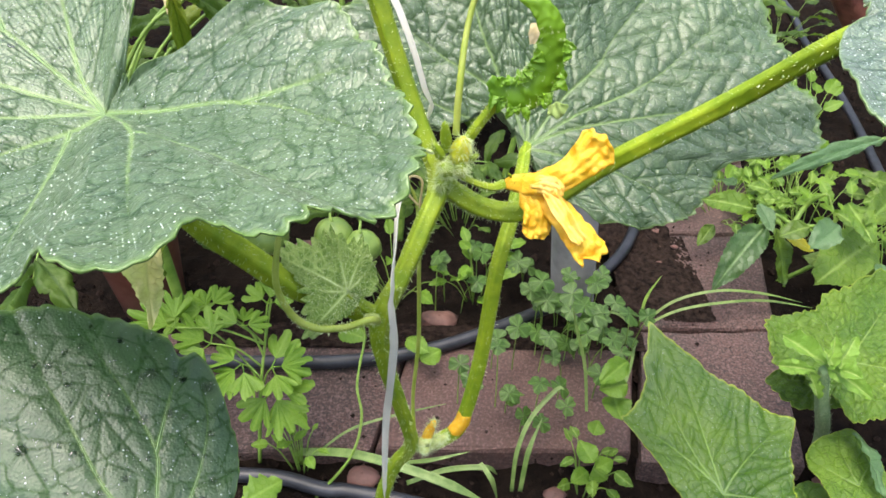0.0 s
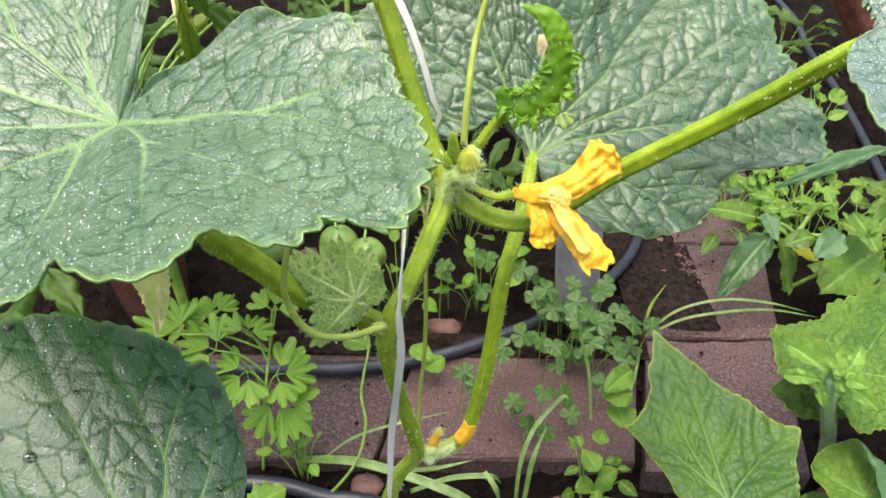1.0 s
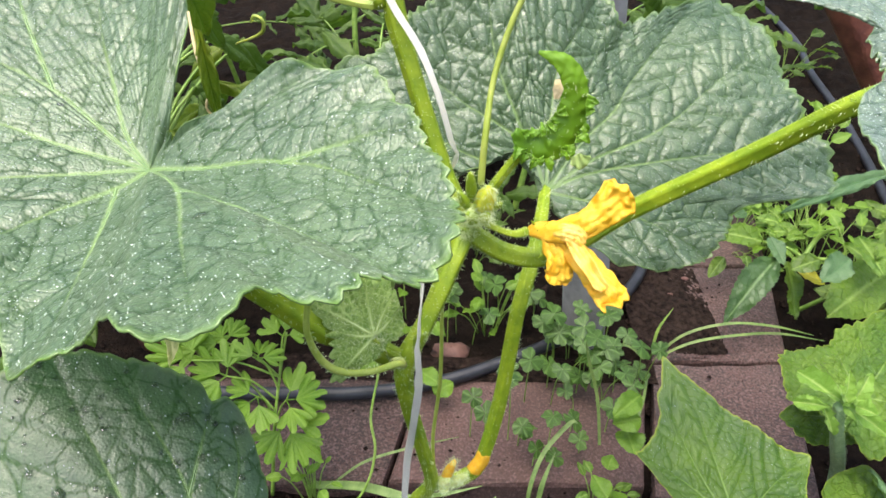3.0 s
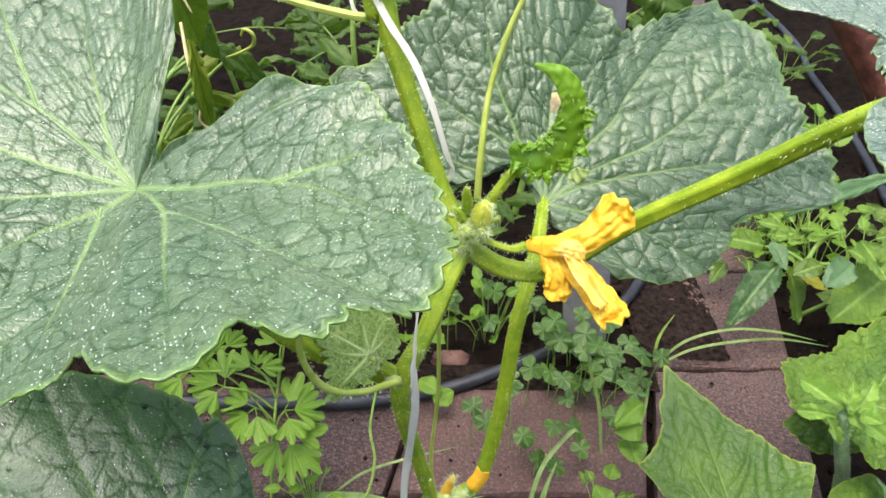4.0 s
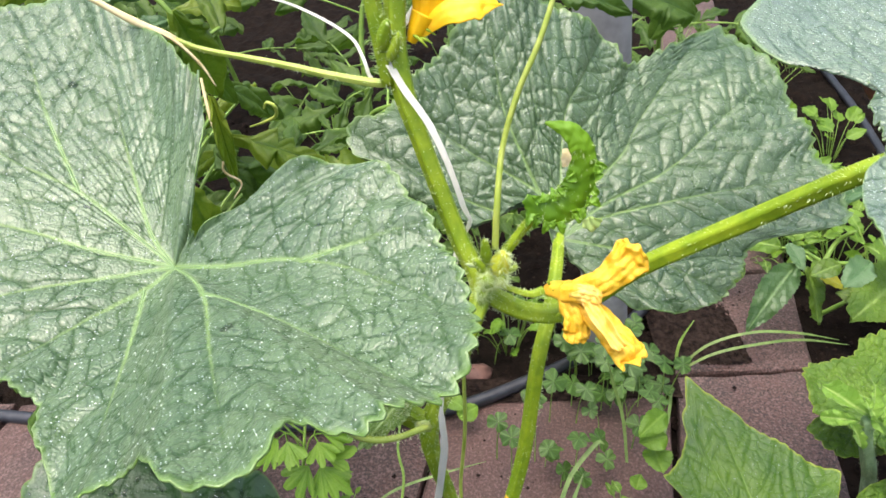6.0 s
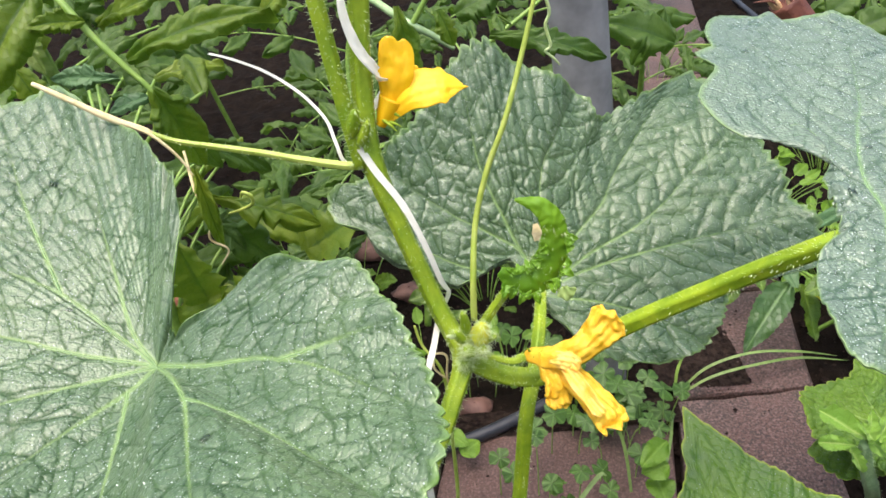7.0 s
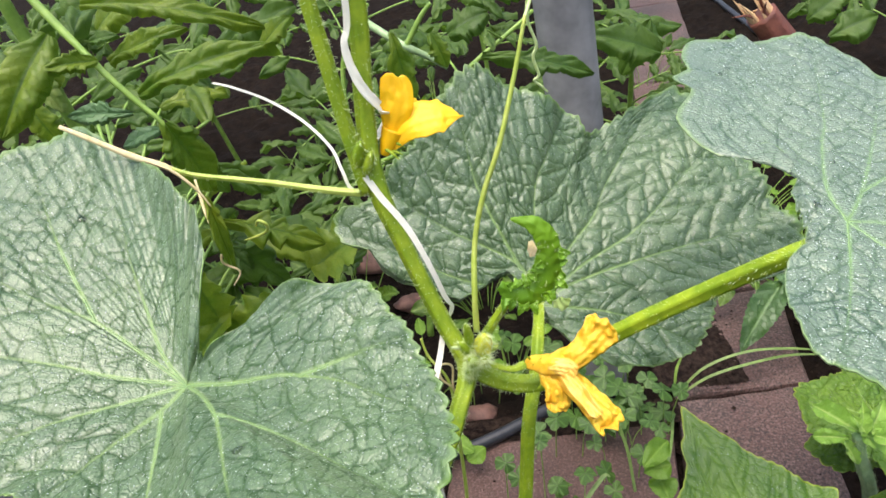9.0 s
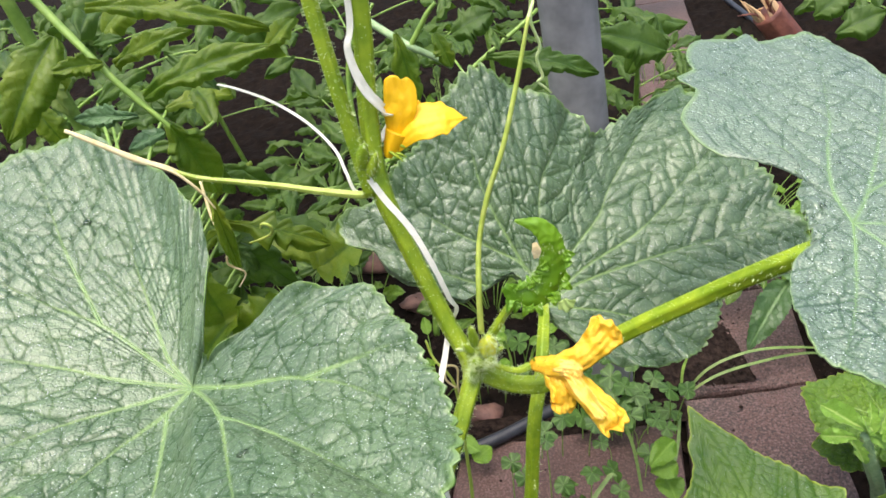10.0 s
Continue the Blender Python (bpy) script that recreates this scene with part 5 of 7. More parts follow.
LEAF_YELLOW = leaf_material("yellowed_leaf", (0.32, 0.32, 0.010), (0.46, 0.42, 0.020), (0.4, 0.44, 0.08), rough=0.5, through_light=0.3, cell=0.006, net_depth=0.1, relief=0.0003)
FADED_GREEN = leaf_material("pale_translucent_leaf", (0.20, 0.28, 0.06), (0.30, 0.38, 0.11), (0.16, 0.25, 0.05), rough=0.45, through_light=0.45, cell=0.006, net_depth=0.1, relief=0.0002)
LEAF_SEEDLING = leaf_material("seedling_leaf", (0.034, 0.096, 0.008), (0.110, 0.200, 0.012), (0.26, 0.40, 0.10), rough=0.40, through_light=0.2, yellow=(0.40, 0.48, 0.03), cell=0.005, net_depth=0.35, net_colour=(0.024, 0.080, 0.008), relief=0.0002, grain=0.0001, spec=0.6, net=True)
LEAF_SHOOT = leaf_material("squash_shoot", (0.16, 0.33, 0.03), (0.26, 0.44, 0.06), (0.42, 0.56, 0.16), rough=0.5, through_light=0.35, cell=0.006, net_depth=0.2, relief=0.0003, sheen=0.2)
seedling = thing("cucumber_seedling", "young cucumber plant with a bright green pointed leaf over the paving", "plant")
lobed_leaf("leaf", seedling, (0.2119, 0.0802, 0.15), (0, -0.3, 1), (0, 1, 0),
           [(-150, 0.03, -0.004), (-118, 0.053, 0), (-93, 0.061, 0), (-79, 0.064, 0), (-61, 0.076, 0), (-54, 0.093, 0), (-49, 0.103, 0), (-46, 0.100, 0), (-37, 0.095, 0), (-27, 0.096, 0), (-15, 0.103, 0), (-2, 0.120, 0), (7, 0.143, 0), (11, 0.158, 0), (13, 0.169, 0), (15, 0.156, 0), (18, 0.143, 0), (21, 0.136, 0), (23, 0.128, 0), (25, 0.117, 0), (33, 0.106, 0), (46, 0.101, 0), (49, 0.103, 0), (51, 0.092, 0), (53, 0.081, 0), (58, 0.067, 0), (73, 0.048, 0), (94, 0.037, 0), (119, 0.034, 0), (180, 0.010, 0.0)],
           [[(8, 0.0), (7, 0.0525), (8, 0.1015), (10, 0.150)], [(35, 0.0), (27, 0.045), (22, 0.092), (18, 0.126)], [(-38, 0.0), (-40, 0.0235), (-44, 0.056), (-48, 0.096)], [(30, 0.011), (42, 0.055), (48, 0.098)], -95],
           LEAF_SEEDLING, "bright green pointed cucumber leaf with a yellow margin", na=420, nr=110, cell=0.0085, pucker=0.0007, groove=0.0006, teeth=0.012, tooth_count=70, power=1.2, seed=31, dew=900, wave=0.0022, rib_width=0.0013, quilt=0.0016, spacing=0.014)
stalk("petiole", [(0.23, 0.12, -0.03), (0.222, 0.10, 0.05), (0.212, 0.082, 0.12), (0.2119, 0.0802, 0.149)], [0.003, 0.0028, 0.0025, 0.0018], parent=seedling, bristles=120)
squash = thing("squash_plant", "bright green young squash plant with downy shoot tip", "plant")
lobed_leaf("leaf", squash, (0.3690, 0.2140, 0.1700), (0, -0.25, 1), (0, 1, 0),
           [(-168, 0.060, 0), (-144, 0.085, 0), (-102, 0.114, 0), (-70, 0.150, 0), (-47, 0.160, 0), (-35, 0.1348, 0), (-18, 0.0903, 0), (1, 0.076, 0), (6, 0.066, 0), (18, 0.060, 0), (38, 0.0695, 0), (51, 0.0806, 0), (60, 0.0828, 0), (78, 0.074, 0), (92, 0.070, 0), (99, 0.0587, 0), (142, 0.045, 0), (166, 0.063, 0)],
           [55, 10, -45, -100, 140], LEAF_BRIGHT, "bright green puckered squash leaf", na=360, nr=100, cell=0.0085, pucker=0.0016, groove=0.0008, quilt=0.0008, teeth=0.035, tooth_count=46, power=1.3, seed=33, dew=500, wave=0.004)
lobed_leaf("leaf", squash, (0.3620, 0.2280, 0.1250), (0, -0.25, 1), (0, 1, 0),
           [(-171, 0.030, 0), (-104, 0.045, 0), (-65, 0.045, 0), (10, 0.030, 0), (70, 0.040, 0), (86, 0.052, 0), (109, 0.051, 0), (127, 0.047, 0), (154, 0.034, 0)],
           [90, 130, 40], LEAF_BRIGHT, "bright green lower squash leaf", na=220, nr=60, cell=0.007, pucker=0.0010, teeth=0.05, tooth_count=30, seed=35, dew=300, wave=0.003)
lobed_leaf("leaf", squash, (0.3650, 0.1220, 0.1000), (0, -0.25, 1), (0, 1, 0),
           [(-155, 0.029, 0), (-77, 0.030, 0), (-32, 0.0455, 0), (-14, 0.0589, 0), (4, 0.0531, 0), (36, 0.051, 0), (57, 0.0486, 0), (68, 0.0456, 0), (82, 0.036, 0), (133, 0.031, 0)],
           [60, 10, -40], LEAF_BRIGHT, "smooth bright green squash leaf", na=200, nr=60, cell=0.008, pucker=0.0005, teeth=0.02, tooth_count=24, seed=36, wave=0.003)
lobed_leaf("leaf", squash, (0.3360, 0.1220, 0.0600), (0, -0.25, 1), (0, 1, 0),
           [(-146, 0.020, 0), (-64, 0.024, 0), (-17, 0.028, 0), (20, 0.025, 0), (42, 0.023, 0), (127, 0.027, 0)],
           [20, -60, 100], LEAF_BRIGHT, "small bright green squash leaf", na=140, nr=40, cell=0.007, pucker=0.0005, teeth=0.05, tooth_count=20, seed=37, wave=0.002)
leaf_blade(squash, (0.3680, 0.1630, 0.1250), (0.3780, 0.1040, 0.1050), 0.030, (0.6, -0.5, 0.7), LEAF_WEED_PALE, "folded_leaf", "pale underside of a folded leaf", outline="plain", fold=0.3, nu=30)
stalk("stem", [(0.4100, 0.2300, -0.03), (0.3800, 0.2090, 0.06), (0.3530, 0.1920, 0.12), (0.3300, 0.1790, 0.17), (0.3200, 0.1750, 0.203)], [0.0066, 0.0068, 0.0066, 0.006, 0.005], "pale downy stem", parent=squash, bristles=700, length=0.003, mat=STEM_PALE)
for base, tip, width in (((0.2970, 0.2170, 0.2020), (0.3225, 0.1680, 0.2080), 0.0200), ((0.3170, 0.1800, 0.2060), (0.3620, 0.1530, 0.1850), 0.0180), ((0.2870, 0.1900, 0.1900), (0.3120, 0.1740, 0.2020), 0.0150), ((0.3060, 0.1760, 0.2000), (0.3210, 0.1680, 0.1700), 0.0120),
                         ((0.3260, 0.1710, 0.2100), (0.3450, 0.1900, 0.2300), 0.0160), ((0.3200, 0.1710, 0.2100), (0.3230, 0.1880, 0.2350), 0.0110), ((0.3230, 0.1680, 0.2100), (0.3120, 0.1810, 0.2250), 0.0130), ((0.3290, 0.1680, 0.2100), (0.3400, 0.1530, 0.2150), 0.0160), ((0.3270, 0.1680, 0.2100), (0.3400, 0.1880, 0.2200), 0.0180)):
    leaf_blade(squash, base, tip, width, (0, -0.6, 0.8), LEAF_SHOOT, "young_leaf", "downy folded young leaf", outline="plain", fold=0.55, wave=0.07, seed=int(width * 1e5))

# ---------------------------------------------------------------- weeds beside the paving
weed = thing("weed_plant", "leafy green weed beside the brick paving", "weed")
W3 = (0, -0.4, 1)
leaf_blade(weed, (0.4190, 0.5280, 0.1000), (0.3370, 0.4560, 0.0500), 0.0437, (-0.3, -0.5, 1), LEAF_WEED_DARK, outline="plain", fold=0.3, curl=0.15, nu=40, nv=13)
leaf_blade(weed, (0.5710, 0.5930, 0.2000), (0.3900, 0.5070, 0.1900), 0.0351, W3, LEAF_WEED_PALE, outline="tomato", tooth=0.06, lobes=11, nu=60, nv=13, fold=0.3, wave=0.02, seed=7)
leaf_blade(weed, (0.5930, 0.5490, 0.0600), (0.4750, 0.4610, 0.0500), 0.0779, (0.1, -0.3, 1), LEAF_BRIGHT, outline="plain", nu=40, nv=13, fold=0.1)
leaf_blade(weed, (0.4140, 0.5680, 0.1000), (0.3510, 0.6070, 0.0900), 0.0347, (-0.2, -0.5, 1), LEAF_BRIGHT, outline="plain", fold=0.3, nu=30)
leaf_blade(weed, (0.3990, 0.6110, 0.1100), (0.3840, 0.6440, 0.1000), 0.0254, (0.3, -0.5, 1), LEAF_WEED_DARK, outline="plain", fold=0.3)
leaf_blade(weed, (0.3780, 0.5960, 0.0500), (0.3510, 0.5690, 0.0300), 0.0219, W3, LEAF_WEED, outline="plain")
leaf_blade(weed, (0.4110, 0.5510, 0.1200), (0.4230, 0.5130, 0.1000), 0.0256, W3, LEAF_WEED_PALE, outline="plain", fold=0.3)
leaf_blade(weed, (0.4910, 0.4890, 0.1300), (0.4420, 0.4510, 0.1200), 0.0373, W3, LEAF_WEED_PALE, outline="plain", fold=0.35, wave=0.08)
leaf_blade(weed, (0.4610, 0.5000, 0.1200), (0.4200, 0.4900, 0.1100), 0.0282, W3, LEAF_WEED, outline="plain")
leaf_blade(weed, (0.4460, 0.5160, 0.0900), (0.4790, 0.4960, 0.0800), 0.0211, W3, LEAF_YELLOW, outline="plain", label="yellowed leaf")
leaf_blade(weed, (0.4370, 0.5350, 0.0900), (0.4470, 0.4800, 0.0300), 0.0375, (0.4, -0.4, 1), LEAF_WEED, outline="plain", fold=0.2, nu=34)
leaf_blade(weed, (0.5360, 0.5530, 0.1200), (0.5400, 0.4720, 0.1100), 0.0364, (-0.2, -0.4, 1), LEAF_BRIGHT, outline="plain", fold=0.35)
leaf_blade(weed, (0.6080, 0.5680, 0.1200), (0.5340, 0.5010, 0.1200), 0.0374, W3, LEAF_WEED, outline="plain", fold=0.3)
leaf_blade(weed, (0.5240, 0.5030, 0.0500), (0.4830, 0.5220, 0.0500), 0.0303, W3, LEAF_WEED, outline="plain")
leaf_blade(weed, (0.5210, 0.4210, 0.1200), (0.5030, 0.3790, 0.1100), 0.0259, W3, LEAF_WEED_PALE, outline="plain", fold=0.4)
for pts in ([(0.5930, 0.5870, -0.02), (0.5420, 0.5420, 0.06), (0.5160, 0.5270, 0.10), (0.4760, 0.5140, 0.11), (0.4490, 0.5200, 0.11), (0.4430, 0.5530, 0.10), (0.4140, 0.5680, 0.10)],
            [(0.4510, 0.5200, 0.11), (0.4650, 0.5320, 0.13), (0.4720, 0.5250, 0.15), (0.4790, 0.5190, 0.16)], [(0.8300, 0.8670, -0.02), (0.6830, 0.7080, 0.12), (0.5910, 0.6130, 0.19), (0.5660, 0.5900, 0.20)],
            [(0.4770, 0.5460, -0.02), (0.5080, 0.5270, 0.03), (0.5480, 0.5290, 0.06), (0.5930, 0.5490, 0.06)], [(0.5319, 0.47, -0.02), (0.53, 0.445, 0.08), (0.521, 0.421, 0.12)]):
    part("stem", *tube(pts, [0.0036, 0.0032, 0.0028, 0.002], sides=10), STEM_DULL, weed)


def low_weed(x, y, count, spread, height, leaf, mat, label, seed, outline="plain", group="low weeds"):
    """A low clump of small leaves on thin stalks."""
    r = np.random.default_rng(seed)
    clump = thing("low_weed", label, "weed", group)
    for k in range(count):
        a = r.uniform(0, 2 * np.pi)
        d = spread * np.sqrt(r.random())
        root = np.array((x + 0.3 * d * np.cos(a), y + 0.3 * d * np.sin(a), -0.02))
        top = np.array((x + d * np.cos(a), y + d * np.sin(a), height * r.uniform(0.3, 1.0)))
        out = unit((np.cos(a), np.sin(a), r.uniform(-0.2, 0.6)))
        size = leaf * r.uniform(0.6, 1.2)
        up = unit((0.3 * np.cos(a) + r.normal(0, 0.3), -0.3 + r.normal(0, 0.3), 1))
        v, f, at = blade(top, top + out * size, size * r.uniform(0.5, 0.7), up, outline=outline, seed=seed + k, nu=14, nv=7, wave=0.06, lobes=4)
        ob = part("leaf", v, f, mat, clump, attrs=at)
        part("stalk", *tube([root, (root + top) / 2 + (0, 0, 0.01), top], [0.0009, 0.0008, 0.0006], sides=6, per=4), STEM_DULL, clump)
    return clump


low_weed(0.44, 0.72, 30, 0.11, 0.07, 0.035, LEAF_BRIGHT, "low bright green weed with small leaves", 51)
low_weed(0.56, 0.66, 26, 0.10, 0.06, 0.035, LEAF_BRIGHT, "low bright green weed with small leaves", 52)
low_weed(0.56, 0.74, 30, 0.08, 0.06, 0.030, LEAF_HERB, "low yellow-green weed with small leaves", 72)
low_weed(0.61, 0.62, 26, 0.08, 0.06, 0.032, LEAF_HERB, "low yellow-green weed with small leaves", 73)
low_weed(0.50, 0.70, 26, 0.06, 0.05, 0.026, LEAF_HERB, "low yellow-green weed with small leaves", 74)
low_weed(0.52, 0.86, 24, 0.12, 0.08, 0.04, LEAF_HERB, "low green weed behind the paving", 53)
low_weed(0.62, 0.50, 14, 0.08, 0.08, 0.05, LEAF_BRIGHT, "broad-leaved bright green weed", 54)
low_weed(0.13, 0.19, 10, 0.035, 0.06, 0.022, LEAF_BRIGHT, "tiny upright yellow-green weed by the edging", 55)
low_weed(-0.10, 0.52, 12, 0.08, 0.05, 0.03, LEAF_HERB, "small weed behind the hose", 56)
low_weed(0.02, 0.50, 16, 0.05, 0.08, 0.028, LEAF_HERB, "slim-leaved weed on the soil", 57)
low_weed(-0.19, 0.215, 12, 0.03, 0.05, 0.016, LEAF_HERB, "tiny weed by the edging", 58)
front = thing("front_weed", "green weed shoots growing by the edging", "weed")
leaf_blade(front, (0.1283, 0.1711, 0.0600), (0.1177, 0.1988, 0.0600), 0.0226, W3, LEAF_HERB, outline="plain")
leaf_blade(front, (0.1326, 0.1711, 0.0500), (0.1522, 0.1816, 0.0500), 0.0190, W3, LEAF_HERB, outline="plain")
leaf_blade(front, (0.1346, 0.1845, 0.0300), (0.1474, 0.1709, 0.0300), 0.0258, W3, LEAF_HERB, outline="plain")
leaf_blade(front, (0.1280, 0.1810, 0.0300), (0.1080, 0.1671, 0.0300), 0.0192, W3, LEAF_HERB, outline="plain")
leaf_blade(front, (0.1773, 0.2597, 0.0800), (0.1445, 0.2513, 0.0800), 0.0294, W3, LEAF_HERB, outline="plain")
leaf_blade(front, (0.1648, 0.2601, 0.0600), (0.1677, 0.2250, 0.0600), 0.0331, W3, LEAF_HERB, outline="plain")
leaf_blade(front, (0.1804, 0.2841, 0.0900), (0.1430, 0.2509, 0.0900), 0.0262, W3, LEAF_HERB, outline="plain")
leaf_blade(front, (0.1339, 0.2061, 0.0600), (0.1430, 0.2247, 0.0600), 0.0193, W3, LEAF_HERB, outline="plain")
leaf_blade(front, (-0.0733, 0.3640, 0.0400), (-0.0443, 0.3404, 0.0400), 0.0249, W3, LEAF_HERB, outline="plain")
leaf_blade(front, (-0.1524, 0.3387, 0.0800), (-0.1173, 0.3252, 0.0800), 0.0273, W3, LEAF_HERB, outline="plain")
leaf_blade(front, (-0.0548, 0.3354, 0.0300), (-0.0304, 0.3546, 0.0300), 0.0286, W3, LEAF_HERB, outline="plain")
leaf_blade(front, (-0.1885, 0.2101, 0.0500), (-0.2017, 0.2325, 0.0500), 0.0091, W3, LEAF_HERB, outline="plain")
leaf_blade(front, (-0.1898, 0.2100, 0.0400), (-0.1767, 0.2251, 0.0400), 0.0092, W3, LEAF_HERB, outline="plain")
leaf_blade(front, (-0.1947, 0.2027, 0.0400), (-0.2159, 0.2172, 0.0400), 0.0092, W3, LEAF_HERB, outline="plain")
leaf_blade(front, (-0.2264, 0.1442, 0.0300), (-0.1958, 0.1675, 0.0300), 0.0383, W3, LEAF_HERB, outline="jagged")
leaf_blade(front, (-0.2065, 0.1537, 0.0200), (-0.2390, 0.1405, 0.0200), 0.0386, W3, LEAF_HERB, outline="jagged")

# ---------------------------------------------------------------- clover
def clover(x, y, height, lean, size, seed):
    r = np.random.default_rng(seed)
    plant_c = thing("clover", "green three-leaved clover on a thin stalk", "clover", "clover beside the stem")
    top = np.array((x + lean[0], y + lean[1], height))
    part("stalk", *tube([(x, y, -0.02), (x + lean[0] * 0.3, y + lean[1] * 0.3, height * 0.5), top], [0.0008, 0.0007, 0.0006], sides=6, per=5), STEM_DULL, plant_c)
    n = unit((r.normal(0, 0.25), -0.35 + r.normal(0, 0.25), 1))
    a0 = r.uniform(0, 2.1)
    e1 = unit(np.cross(n, (0, 1, 0.2)))
    e2 = np.cross(n, e1)
    for k in range(3):
        a = a0 + k * 2.094
        d = e1 * np.cos(a) + e2 * np.sin(a)
        v, f, at = fan_leaf(top, d - n * r.uniform(0.0, 0.35), n + d * 0.15, size * r.uniform(0.9, 1.1), 2, 0.16, seed + k, n=28, rings=5, spread=1.95, point=0.35)
        part("leaflet", v, f, LEAF_CLOVER, plant_c, attrs=at)


cr = np.random.default_rng(77)
for k in range(62):
    if k < 40:
        x, y = 0.145 + 0.042 * cr.normal(), 0.385 + 0.050 * cr.normal()
    elif k < 48:
        x, y = 0.06 + 0.03 * cr.normal(), 0.29 + 0.03 * cr.normal()
    elif k < 55:
        x, y = 0.06 + 0.05 * cr.normal(), 0.50 + 0.04 * cr.normal()
    else:
        x, y = -0.10 + 0.06 * cr.normal(), 0.47 + 0.03 * cr.normal()
    clover(x, y, 0.025 + 0.075 * cr.random(), (cr.normal(0, 0.012), -0.01 + cr.normal(0, 0.012)), 0.011 + 0.008 * cr.random(), 200 + 5 * k)

# ---------------------------------------------------------------- grass
GRASS = plain_material("pale_grass", (0.10, 0.17, 0.035), (0.18, 0.26, 0.07), 80.0, 0.5)
grass = thing("grass_tuft", "tuft of pale green grass blades arching over the paving", "grass")


def grass_blade(parent, points, width, mat=None):
    n = len(points)
    solid(part("blade", *ribbon(points, [width * 0.8] + [width] * (n - 2) + [width * 0.15], (0, -0.5, 0.9), fold=0.2, nv=5, per=8), mat or GRASS, parent), 0.0003)


grass_blade(grass, [(0.2454, 0.4383, -0.01), (0.2840, 0.4466, 0.0300), (0.3438, 0.4537, 0.0450), (0.4101, 0.4597, 0.0350), (0.4760, 0.4691, 0.0100)], 0.0036)
grass_blade(grass, [(0.2404, 0.4327, -0.01), (0.2899, 0.4353, 0.0250), (0.3612, 0.4475, 0.0300), (0.4228, 0.4612, 0.0200), (0.4862, 0.4585, 0.0100)], 0.0036)
grass_blade(grass, [(0.2365, 0.4327, -0.01), (0.2029, 0.4236, 0.0300), (0.1718, 0.4178, 0.0300), (0.1350, 0.4056, 0.0100)], 0.0036)
grass_blade(grass, [(0.2439, 0.4393, -0.01), (0.2491, 0.4531, 0.0300), (0.2676, 0.4660, 0.0600)], 0.004, STEM_DULL)
grass_blade(grass, [(0.2366, 0.4219, -0.01), (0.2012, 0.3247, 0.0350), (0.1712, 0.2601, 0.0400), (0.1680, 0.2519, 0.0300)], 0.004)
straps = thing("grass_tuft", "long flat pale green grass blades lying by the hose", "grass")
for pts, w in (([(-0.1995, 0.2305, -0.0100), (-0.1301, 0.2114, 0.0150), (-0.0656, 0.1858, 0.0250), (-0.0169, 0.1689, 0.0200), (0.0198, 0.1616, 0.0000)], 0.010),
               ([(-0.0673, 0.1975, -0.0200), (-0.0228, 0.2015, 0.0000), (0.0209, 0.1982, 0.0100), (0.0347, 0.2029, -0.0100)], 0.006),
               ([(-0.0816, 0.2233, -0.0200), (-0.0418, 0.2070, 0.0100), (0.0022, 0.2115, 0.0200)], 0.005), ([(0.0142, 0.1971, 0.0200), (0.0264, 0.1827, 0.0100), (0.0348, 0.1835, -0.0300)], 0.006),
               ([(0.0514, 0.1943, -0.0300), (0.0556, 0.2121, 0.0200), (0.0709, 0.2354, 0.0500), (0.0998, 0.2592, 0.0700), (0.1093, 0.2593, 0.0700)], 0.005),
               ([(0.0611, 0.1944, -0.0300), (0.0682, 0.2122, 0.0200), (0.0834, 0.2356, 0.0500)], 0.006), ([(0.1471, 0.2789, -0.01), (0.1418, 0.3107, 0.0500), (0.1277, 0.3271, 0.1000), (0.1210, 0.3289, 0.1300)], 0.004),
               ([(-0.1683, 0.2250, 0.0), (-0.1314, 0.2410, 0.0200), (-0.0808, 0.2534, 0.0300), (-0.0235, 0.2702, 0.0300)], 0.003)):
    grass_blade(straps, pts, w)
vine = thing("bindweed_stem", "thin pale climbing weed stem", "weed")
part("stem", *tube([(-0.1689, 0.1850, -0.0300), (-0.1288, 0.2029, 0.0200), (-0.1159, 0.2257, 0.0600), (-0.1210, 0.2479, 0.0900), (-0.1131, 0.2773, 0.1300), (-0.1155, 0.2832, 0.1500)], [0.0018, 0.0016, 0.0015, 0.0014, 0.0012], sides=8), STEM_DULL, vine)

# ---------------------------------------------------------------- parsley
def parsley_leaf(parent, at, ahead, up, size, seed):
    at, ahead = np.asarray(at, float), unit(ahead)
    n = unit(up)
    q = np.cross(n, ahead)
    pieces, more = [], {"rib": [], "edge": [], "flat": []}
    for k, (a, s) in enumerate(((0.0, 1.0), (1.15, 0.85), (-1.15, 0.85))):
        d = ahead * np.cos(a) + q * np.sin(a)
        foot = at + d * size * 0.22
        r_lean = (0.5, -0.2, 0.3)[k] * (1 if seed % 8 else -1)
        v, f, got = fan_leaf(foot, d, n + r_lean * d, size * s * 0.86, (5, 3, 4)[k], 0.42, seed + 3 * k, n=60, rings=6, spread=1.95, point=0.6)
        pieces.append((v + n * 0.0004 * len(pieces), f))
        for key in more:
            more[key].append(got[key])
        pieces.append(tube([at, foot], [0.0008, 0.0007], sides=6, per=3))
        extra = len(pieces[-1][0])
        more["rib"].append(np.zeros(extra)), more["edge"].append(np.zeros(extra)), more["flat"].append(np.zeros((extra, 3)))
    v, f = merge(*pieces)
    part("leaf", v, f, LEAF_HERB, parent, attrs={key: np.concatenate(value) for key, value in more.items()})


